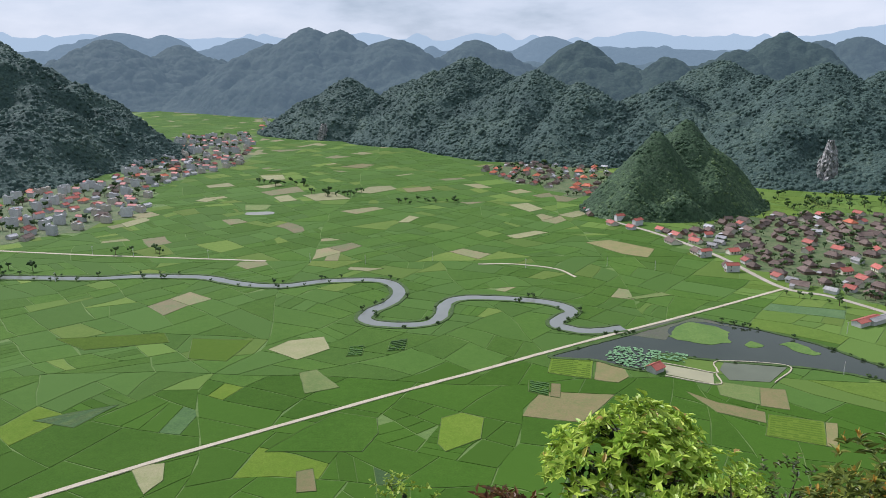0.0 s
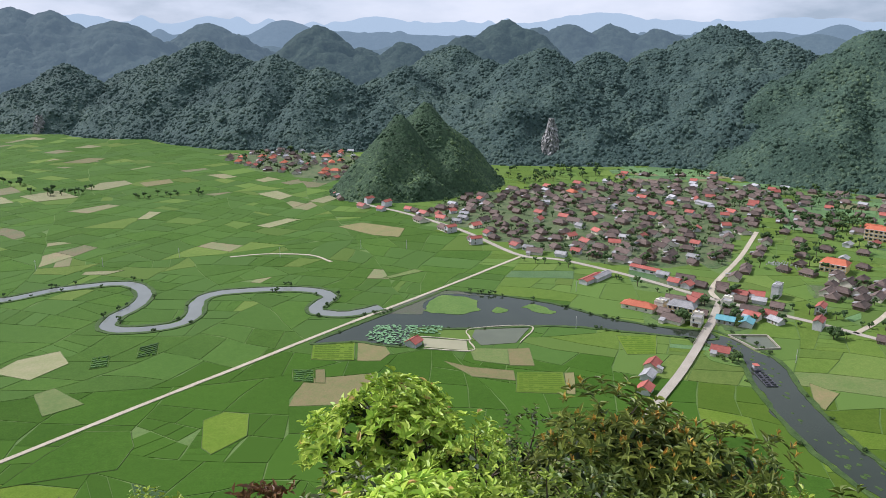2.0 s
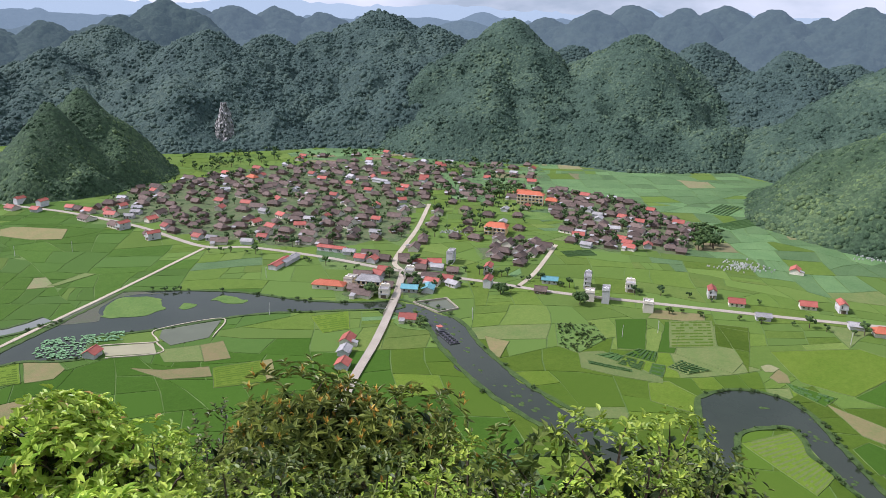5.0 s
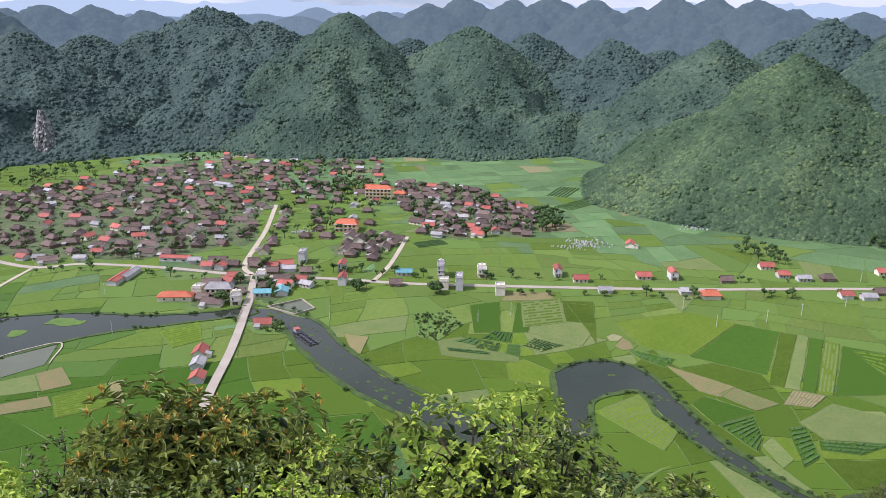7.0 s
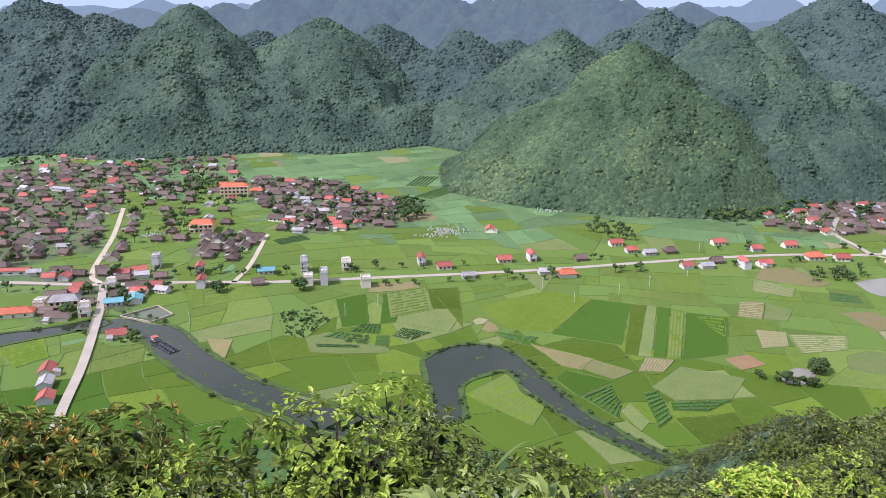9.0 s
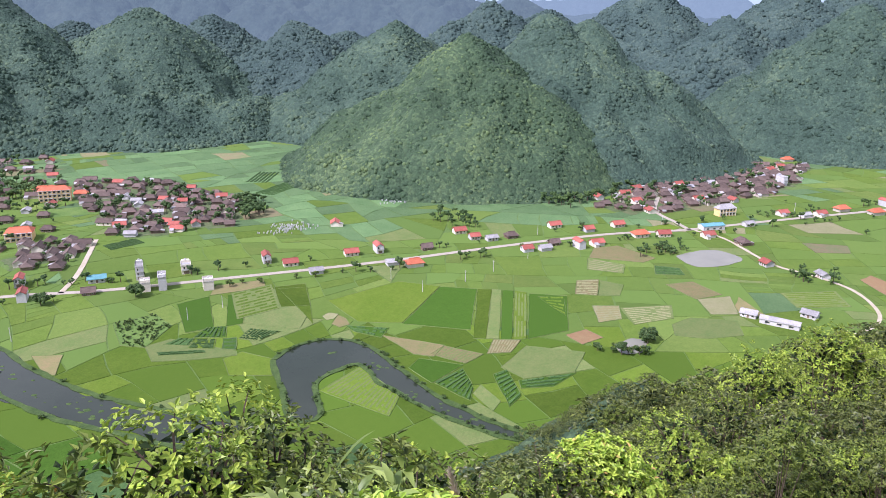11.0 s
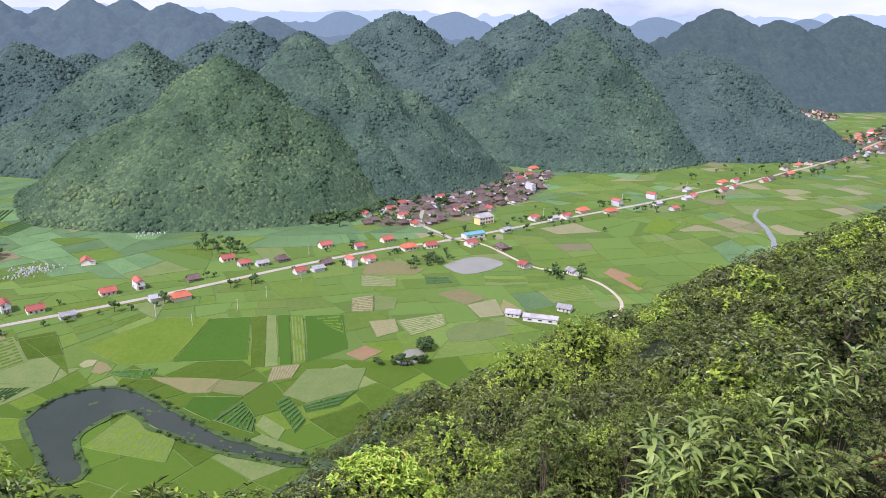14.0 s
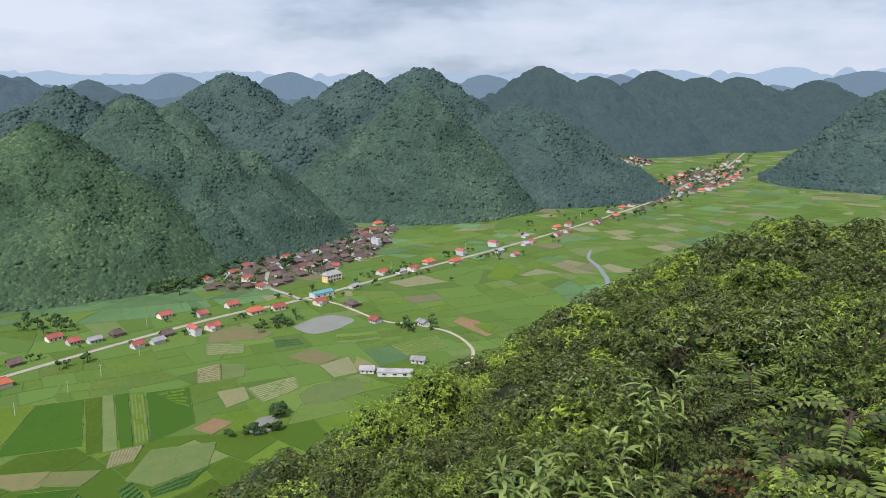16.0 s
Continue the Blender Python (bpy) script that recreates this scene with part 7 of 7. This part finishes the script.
def shrub(name, label, height, spread, lobes, clusters, per, leaf, material, seed, droop=0.3, tips=None, bare=0.0, flat=0.8, category="shrub", low=0.6, fine=False):
    """A leafy shrub: stems, forking branches, and whorls of leaves on uneven lobes. Its foot is at 0, its top at height."""
    rng = np.random.default_rng(seed)
    root = thing(name, label, category, "hillside plants")
    b = Build()
    cents, dirs, inner = [], [], []
    share = clusters // lobes
    deep = max(12, share // 2)
    for k in range(lobes):
        a = 2.4 * k + rng.uniform(-0.3, 0.3)
        q = (k + 0.3) / lobes
        r = spread * 0.62 * math.sqrt(q)
        lr = spread * rng.uniform(0.30, 0.46)
        c = np.array((r * math.cos(a), r * math.sin(a), height - lr * flat - height * low * q * rng.uniform(0.5, 1.2)))
        if k == 0:
            c[2] = height - lr * flat
        b.tube([(0, 0, -0.6), (c[0] * 0.3, c[1] * 0.3, c[2] * 0.45), tuple(c * (0.8, 0.8, 0.92))], [0.020 * spread, 0.014 * spread, 0.006 * spread], 4)
        d = unit(rng, share)
        d[:, 2] = np.where(d[:, 2] < -0.25, -d[:, 2], d[:, 2])
        rr = rng.uniform(0.55, 1.0, share) ** 0.6
        p = c + d * (lr * rr)[:, None] * np.array((1, 1, flat))
        cents.append(p)
        dd = d * 0.8 + np.array((0, 0, 0.65)) + 0.25 * unit(rng, share)
        dirs.append(dd / np.linalg.norm(dd, axis=1)[:, None])
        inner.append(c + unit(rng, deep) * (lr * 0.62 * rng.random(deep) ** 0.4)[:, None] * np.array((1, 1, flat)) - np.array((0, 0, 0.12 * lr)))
        for i in range(0, share, 15):
            b.tube([tuple(c * (0.75, 0.75, 0.9)), tuple(c * 0.4 + p[i] * 0.6 - np.array((0, 0, 0.05))), tuple(p[i])], [0.010 * spread, 0.007 * spread, 0.003], 3)
    cents, dirs = np.concatenate(cents), np.concatenate(dirs)
    part("stem", b.mesh("stem", M["wood"]), root)
    v, f = rosettes(rng, cents, dirs, per, leaf[0], leaf[1], droop, plain=not fine and clusters < 800)
    part("foliage", mesh_np("foliage", v, f, M[material], smooth=False), root)
    # Core leaves whose dark colour stands for shade inside the crown.
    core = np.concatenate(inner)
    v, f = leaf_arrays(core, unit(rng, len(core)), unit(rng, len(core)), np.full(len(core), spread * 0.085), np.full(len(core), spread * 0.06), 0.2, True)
    tagged(part("inner_foliage", mesh_np("inner_foliage", v, f, M["leaf_inner"], smooth=False), root, "inner leaves darkened to stand for shade"), kind="stuff")
    if tips:
        top = (dirs[:, 2] > 0.8) & (cents[:, 2] > height * 0.5) & (rng.random(len(cents)) < 0.45)
        v, f = rosettes(rng, cents[top] + dirs[top] * 0.05, dirs[top], 4, leaf[0] * 0.6, leaf[1] * 0.7, 0.05, 0.45)
        tagged(part("young_shoot", mesh_np("young_shoot", v, f, M[tips], smooth=False), root, "golden orange young shoots"), kind="stuff")
    return root


def blade_arrays(rng, base, out, length, width, bend):
    """Long arching blades of four segments, folded along the middle."""
    n = len(base)
    out = out / np.linalg.norm(out, axis=1)[:, None]
    side = np.cross(out, np.array((0, 0, 1.0)) + 0.2 * unit(rng, n))
    side /= np.linalg.norm(side, axis=1)[:, None]
    rows = []
    prof = (0.35, 0.9, 1.0, 0.65, 0.02)
    for i in range(5):
        t = i / 4
        p = base + out * (length * t)[:, None]
        p[:, 2] -= bend * length * t * t
        w = (width * prof[i] / 2)[:, None]
        rows += [p - side * w + np.array((0, 0, 0.25)) * w, p, p + side * w + np.array((0, 0, 0.25)) * w]
    v = np.stack(rows, 1).reshape(-1, 3)
    k = np.arange(n)[:, None] * 15
    f = []
    for i in range(4):
        j = i * 3
        f += [k + [j, j + 1, j + 4, j + 3], k + [j + 1, j + 2, j + 5, j + 4]]
    return v, np.concatenate(f, 0)


def cane_clump(name, label, height, stems, blades, length, width, material, seed, plume=False):
    """A clump of canes with fans of long arching leaves; some carry a dry plume."""
    rng = np.random.default_rng(seed)
    root = thing(name, label, "cane" if not plume else "reed", "hillside plants")
    vs, fs, off, plumes = [], [], 0, []
    for s in range(stems):
        a = rng.uniform(0, 2 * math.pi)
        lean = rng.uniform(0.15, 0.7) * min(height, 1.3)
        h = height * rng.uniform(0.7, 1.0)
        tip = np.array((lean * math.cos(a), lean * math.sin(a), h))
        foot = np.array((rng.uniform(-0.25, 0.25), rng.uniform(-0.25, 0.25), -0.4))
        b = Build()
        b.tube([tuple(foot), tuple((foot + tip) / 2 + np.array((0, 0, 0.15 * height))), tuple(tip)], [0.012, 0.009, 0.004], 4)
        part("cane", b.mesh("cane", M["leaf_mid"]), root)
        n = blades
        t = rng.uniform(0.2 if height < 2 else 0.6, 1.0, n)[:, None]
        base = foot * (1 - t) ** 2 + (foot + tip + np.array((0, 0, 0.3 * height))) * t * (1 - t) + tip * t ** 2
        d = unit(rng, n)
        d[:, 2] = np.abs(d[:, 2]) * 0.8 + 0.15
        v, f = blade_arrays(rng, base, d, length * rng.uniform(0.6, 1.15, n), width * rng.uniform(0.8, 1.2, n), rng.uniform(0.3, 0.75, n))
        vs.append(v)
        fs.append(f + off)
        off += len(v)
        plumes.append(tip)
    part("foliage", mesh_np("foliage", np.concatenate(vs), np.concatenate(fs), M[material], smooth=True), root)
    if plume:
        for tip in plumes[:1]:
            n = 130
            t = rng.uniform(0, 1, n)
            base = np.array(tip) + np.stack([t * 0.10, t * 0.02, t * 0.42], 1)
            d = unit(rng, n) * 0.35 + np.array((0.3, 0, 1.0))
            v, f = leaf_arrays(base, d, unit(rng, n), 0.11 * (1.1 - t * 0.6), np.full(n, 0.007), 0.3)
            part("plume", mesh_np("plume", v, f, M["plume"], smooth=False), root, "dry tan feathery plume")
    return root


def frond_plant(name, label, height, fronds, length, leaflets, leaf, material, seed):
    """A plant with feathered leaves: pairs of leaflets along arching ribs."""
    rng = np.random.default_rng(seed)
    root = thing(name, label, "shrub", "hillside plants")
    b = Build()
    b.tube([(0, 0, -0.5), (0.03, 0.02, height * 0.5), (0, 0, height * 0.8)], [0.035, 0.025, 0.015], 6)
    vs, fs, off = [], [], 0
    for k in range(fronds):
        a = 2.4 * k
        z0 = height * (0.8 - 0.45 * k / fronds)
        d = np.array((math.cos(a), math.sin(a), 0.55))
        pts = [np.array((0, 0, z0)) + d * length * t + np.array((0, 0, -0.55 * length * t * t)) for t in np.linspace(0, 1, 6)]
        b.tube([tuple(p) for p in pts], [0.008, 0.007, 0.006, 0.005, 0.004, 0.002], 4)
        t = np.repeat(np.linspace(0.2, 1, leaflets), 2)
        base = np.array((0, 0, z0)) + d * length * t[:, None] + np.array((0, 0, -0.55 * length)) * (t ** 2)[:, None]
        side = np.array((-math.sin(a), math.cos(a), 0))
        sg = np.tile([1, -1], leaflets)[:, None]
        out = side * sg + d * 0.35 + 0.1 * unit(rng, len(t))
        v, f = leaf_arrays(base, out, np.tile((0, 0, 1.0), (len(t), 1)) + 0.1 * unit(rng, len(t)), leaf[0] * (1.1 - 0.4 * t), leaf[1] * (1.1 - 0.4 * t), 0.25)
        vs.append(v)
        fs.append(f + off)
        off += len(v)
    part("stem", b.mesh("stem", M["wood"]), root)
    part("foliage", mesh_np("foliage", np.concatenate(vs), np.concatenate(fs), M[material], smooth=False), root)
    return root


PLANTS = {
    "bright": (4.2, lambda: shrub("young_tree", "young tree with bright yellow-green glossy leaves", 4.2, 1.75, 13, 900, 6, (0.122, 0.060), "leaf_bright", 101, 0.4, category="tree", low=0.45)),
    "dark": (4.0, lambda: shrub("flowering_shrub", "dark glossy shrub with golden orange shoots", 4.0, 2.1, 13, 900, 7, (0.135, 0.040), "leaf_shrub", 102, 0.45, "leaf_orange")),
    "mid": (3.0, lambda: shrub("shrub", "mid-green small-leaved hillside shrub", 3.0, 1.45, 13, 620, 5, (0.064, 0.035), "leaf_mid", 103, low=0.85, fine=True)),
    "mid_slope": (3.0, lambda: shrub("shrub", "mid-green small-leaved hillside shrub", 3.0, 1.45, 11, 500, 5, (0.074, 0.040), "leaf_mid", 103, low=0.85)),
    "lime": (3.2, lambda: shrub("shrub", "lime-green leafy hillside shrub", 3.2, 1.35, 13, 700, 5, (0.064, 0.036), "leaf_lime", 104, low=0.85, fine=True)),
    "lime_slope": (3.2, lambda: shrub("shrub", "lime-green leafy hillside shrub", 3.2, 1.35, 11, 500, 5, (0.078, 0.044), "leaf_lime", 104, low=0.85)),
    "olive": (2.8, lambda: shrub("shrub", "dense dark green hillside bush", 2.8, 1.45, 13, 620, 5, (0.064, 0.032), "leaf_dark", 105, low=0.85, fine=True)),
    "olive_slope": (2.8, lambda: shrub("shrub", "dense dark green hillside bush", 2.8, 1.45, 11, 500, 5, (0.074, 0.036), "leaf_dark", 105, low=0.85)),
    "rust": (1.8, lambda: shrub("shrub", "shrub with rust-red young leaves", 1.8, 0.8, 6, 150, 6, (0.09, 0.034), "leaf_red", 106)),
    "thin": (3.2, lambda: shrub("sapling", "thin sparse sapling with small green leaves", 3.2, 0.9, 8, 120, 6, (0.10, 0.042), "leaf_mid", 107, category="tree")),
    "cane": (1.5, lambda: cane_clump("cane_clump", "clump of canes with long pale green blades", 1.25, 8, 20, 0.42, 0.070, "leaf_long", 108)),
    "cane_tall": (3.2, lambda: cane_clump("cane_clump", "tall clump of canes with long pale green blades", 2.9, 7, 24, 0.46, 0.072, "leaf_long", 118)),
    "lime_fine": (3.2, lambda: shrub("young_tree", "rounded young tree with fine lime-green leaves", 3.2, 1.35, 14, 700, 5, (0.075, 0.040), "leaf_lime", 124, category="tree", low=0.6)),
    "reed": (3.4, lambda: cane_clump("reed_clump", "tall reed grass with dry tan plumes", 2.7, 5, 12, 0.75, 0.026, "leaf_long", 109, True)),
    "fern": (1.5, lambda: frond_plant("feather_shrub", "shrub with feathered pale green leaves", 1.5, 14, 0.62, 10, (0.115, 0.052), "leaf_mid", 110)),
    "heath_a": (2.2, lambda: shrub("shrub", "green scrub high on the far slope", 2.2, 1.8, 7, 140, 4, (0.18, 0.092), "leaf_mid", 121)),
    "heath_b": (2.4, lambda: shrub("shrub", "dark scrub high on the far slope", 2.4, 1.9, 7, 140, 4, (0.18, 0.084), "leaf_dark", 122)),
    "heath_c": (2.2, lambda: shrub("shrub", "pale green scrub high on the far slope", 2.2, 1.7, 7, 140, 4, (0.175, 0.088), "leaf_lime", 123)),
    "scrub_a": (2.2, lambda: shrub("shrub", "bushy green scrub on the steep slope", 2.2, 1.7, 10, 340, 5, (0.125, 0.064), "leaf_mid", 111)),
    "scrub_b": (2.4, lambda: shrub("shrub", "dark bushy scrub on the steep slope", 2.4, 1.8, 10, 340, 5, (0.125, 0.058), "leaf_dark", 112)),
    "scrub_c": (2.2, lambda: shrub("shrub", "light green scrub on the steep slope", 2.2, 1.6, 10, 340, 5, (0.125, 0.064), "leaf_lime", 113)),
}
rooted = {}
scrub_far = []


def grow(kind, deg, r, top=None, size=1.0, turn=None, far=False):
    """A plant at that azimuth and distance on the slope; top: the angle of its top from the eye's level."""
    kind = "cane_tall" if kind == "cane" and top is not None else kind
    x, y = az(deg, r)
    zg = float(slope_z(np.array([x]), np.array([y]))[0])
    base, maker = PLANTS[kind]
    if top is not None:
        size = max(0.35, (180 + r * math.tan(radians(top)) - zg) / base)
    turn = (deg * 37 + r * 61) % 360 if turn is None else turn
    m = pose(x, y, zg, 0, 0, turn)
    if kind not in rooted:
        rooted[kind] = maker()
        rooted[kind].matrix_world = m
        rooted[kind].scale = (size, size, size)
        return
    if far:
        scrub_far.append((rooted[kind], m @ Matrix.Diagonal((size, size, size, 1))))
        return
    ob = copy_thing(rooted[kind], m)
    ob.scale = (size, size, size)


# The named plants along the near edge: kind, azimuth, distance, angle of the top
for kind, a, r, el in [("bright", 15.2, 10.5, -24.0), ("lime", -3.0, 9.5, -30.0), ("rust", 4.5, 10.0, -30.8), ("lime", 21.0, 9.6, -27.3), ("olive", 25.6, 15, -26.9), ("dark", 32.8, 11.6, -24.2), ("dark", 40.0, 11.0, -25.8),
                       ("lime", 45.5, 8.5, -29.3), ("thin", 50.5, 8.0, -26.5), ("lime", 57.6, 8.0, -25.9), ("olive", 62, 9.0, -28.8), ("reed", 70.4, 6.2, -28.2), ("cane", 68.5, 5.2, -31.0), ("cane", 73.0, 5.6, -31.2),
                       ("thin", 72, 7.5, -29.5), ("mid", 82, 7.5, -31.8), ("rust", 79, 7.0, -33.6), ("mid", 72.5, 8.5, -30.6), ("lime", 75.5, 8.0, -31.0), ("olive", 78.5, 9.0, -30.8), ("mid", 68.5, 8.0, -30.4), ("olive", 85.5, 10.0, -30.2), ("mid", 83, 7.5, -32.5), ("bright", 89.5, 11.0, -29.6), ("lime", 60.5, 10.5, -26.2), ("mid", 63.5, 9.0, -28.0), ("olive", 66.5, 9.5, -29.6), ("cane", 76.0, 6.2, -31.0), ("cane", 70.5, 6.4, -31.0), ("lime", 95.5, 14.0, -27.3)]:
    grow(kind, a, r, el)
for kind, a, r, el in [("lime_fine", 101.2, 22, -22.3), ("lime_fine", 105.6, 26, -19.9), ("lime_fine", 107.0, 27, -20.6), ("cane", 113.5, 9, -24.0), ("cane", 117.0, 8.5, -22.5), ("cane", 110.5, 7.5, -28.0), ("fern", 130, 7.5, -21.0), ("fern", 134, 8.5, -17.5),
                       ("fern", 136.5, 6.5, -22.0), ("rust", 127.5, 9.0, -24.2), ("cane", 122, 11, -18.5), ("cane", 131, 14, -14.5), ("mid", 97, 9.0, -31.5), ("thin", 103, 12, -25.5), ("olive", 99, 20, -25.3), ("lime_fine", 119, 15, -18.8),
                       ("mid", 126, 12, -18.0), ("lime_fine", 124, 22, -14.6), ("fern", 128, 11, -17.0)]:
    grow(kind, a, r, el)


def cover():
    """Fills the slope with shrubs, thinner with distance."""
    rng = random.Random(77)
    for k in range(50):
        a = -8 + 100 * (k + rng.random()) / 50
        r = rng.choice((6.0, 7.5, 9.0, 10.5)) + rng.uniform(-0.6, 0.6)
        lim = np.interp(a, [-8, 0, 5, 12, 20, 28, 45, 50, 66, 80, 92], [-36, -34, -31.5, -29, -29, -28.3, -29.5, -30.5, -31, -32, -31])
        grow(rng.choice(["mid", "lime", "olive", "mid", "olive", "bright"]), a, r, lim - rng.uniform(0.3, 3.0))
    for k in range(110):
        a = 92 + 56 * rng.random()
        r = 5.2 + 17 * rng.random() ** 0.8
        grow(rng.choice(["mid_slope", "olive_slope", "lime_slope", "olive_slope", "mid_slope", "olive_slope", "fern", "cane", "mid_slope", "olive_slope"]), a, r, size=rng.uniform(0.5, 0.75) * (0.62 if r < 8 else 1))
    for k in range(55):
        grow(rng.choice(["olive_slope", "olive_slope", "mid_slope", "lime_slope"]), 92 + 52 * rng.random(), 9 + 15 * rng.random(), size=rng.uniform(0.34, 0.5))
    for k in range(70):
        grow(rng.choice(["olive_slope", "mid_slope", "fern", "cane", "lime_slope", "olive_slope"]), rng.uniform(98, 150), rng.uniform(3.6, 7.5), size=rng.uniform(0.28, 0.46))
    for k in range(16):
        grow("thin", rng.uniform(98, 120), rng.uniform(7, 15), size=rng.uniform(0.5, 0.8))
    for k in range(9):
        a, r = 105 + 34 * rng.random(), 6.2 + 5 * rng.random()
        grow("cane", a, r, size=rng.uniform(0.55, 0.8))
    for k in range(100):
        a = 88 + 60 * rng.random()
        r = 14 + 30 * rng.random()
        grow(rng.choice(["scrub_a", "scrub_b", "scrub_b", "scrub_c", "scrub_a"]), a, r, size=rng.uniform(0.6, 1.05))
    for k in range(150):
        grow(rng.choice(["scrub_a", "scrub_b", "scrub_b", "scrub_c"]), rng.uniform(90, 150), rng.uniform(12, 44), size=rng.uniform(0.5, 0.95), far=True)
    for k in range(60):
        grow(rng.choice(["scrub_a", "scrub_b", "scrub_b"]), rng.uniform(74, 98), rng.uniform(14, 44), size=rng.uniform(0.6, 1.1), far=True)
    for k in range(580):
        a = 84 + 66 * rng.random()
        r = 36 + 66 * rng.random()
        grow(rng.choice(["heath_a", "heath_b", "heath_b", "heath_c"]), a, r, size=rng.uniform(0.8, 1.5), far=True)


cover()


# ---------------------------------------------------------------- what is too far to tell apart


def merge(name, entries, label, category):
    """One mesh from many poses of built things, with their materials."""
    slots, vs, fs, ms, n = [], [], [], [], 0
    cache = {}
    for root, m in entries:
        if root not in cache:
            rows = []
            for o in root.children_recursive:
                if o.name.split(".")[0] in ("window", "pane", "door_leaf", "column", "stem"):
                    continue
                me = o.data
                me.calc_loop_triangles()
                v = np.empty(len(me.vertices) * 3, np.float32)
                me.vertices.foreach_get("co", v)
                t = np.empty(len(me.loop_triangles) * 3, np.int32)
                me.loop_triangles.foreach_get("vertices", t)
                mat = me.materials[0]
                mat = FAR_MATERIAL.get(mat.name, mat)
                if mat not in slots:
                    slots.append(mat)
                rows.append((v.reshape(-1, 3), t.reshape(-1, 3), slots.index(mat)))
            cache[root] = rows
        a = np.array(m)
        for v, t, k in cache[root]:
            vs.append(v @ a[:3, :3].T + a[:3, 3])
            fs.append(t + n)
            ms.append(np.full(len(t), k, np.int32))
            n += len(v)
    me = mesh_np(name, np.concatenate(vs), np.concatenate(fs), smooth=False)
    for s in slots:
        me.materials.append(s)
    me.polygons.foreach_set("material_index", np.concatenate(ms))
    return thing(name, label, category, kind="stuff", me=me)


FAR_MATERIAL = {M[k].name: M[k + "_many"] for k in ("tile_dark", "tile_red", "tile_orange", "sheet_grey", "wall_cream", "wall_white", "wall_brown")}
merge("spur_trees", [(rooted["heath_b"], pose(x, y, z - 2.6, 0, 0, i * 47 % 360) @ Matrix.Scale(1.7 + 0.3 * (i % 5), 4)) for i, (x, y, z) in enumerate(hill_trees[spur_from:])],
      "dark green trees crowding a low spur", "trees")
merge("hillside_scrub", scrub_far, "dense green scrub over the far slope", "scrub")
merge("distant_houses", [(made[k], m) for k, m in house_far], "distant village houses with dark and red roofs", "houses")
merge("distant_trees", [(THIN_TREES[k], m) for k, m in tree_far], "distant dark green village trees", "trees")
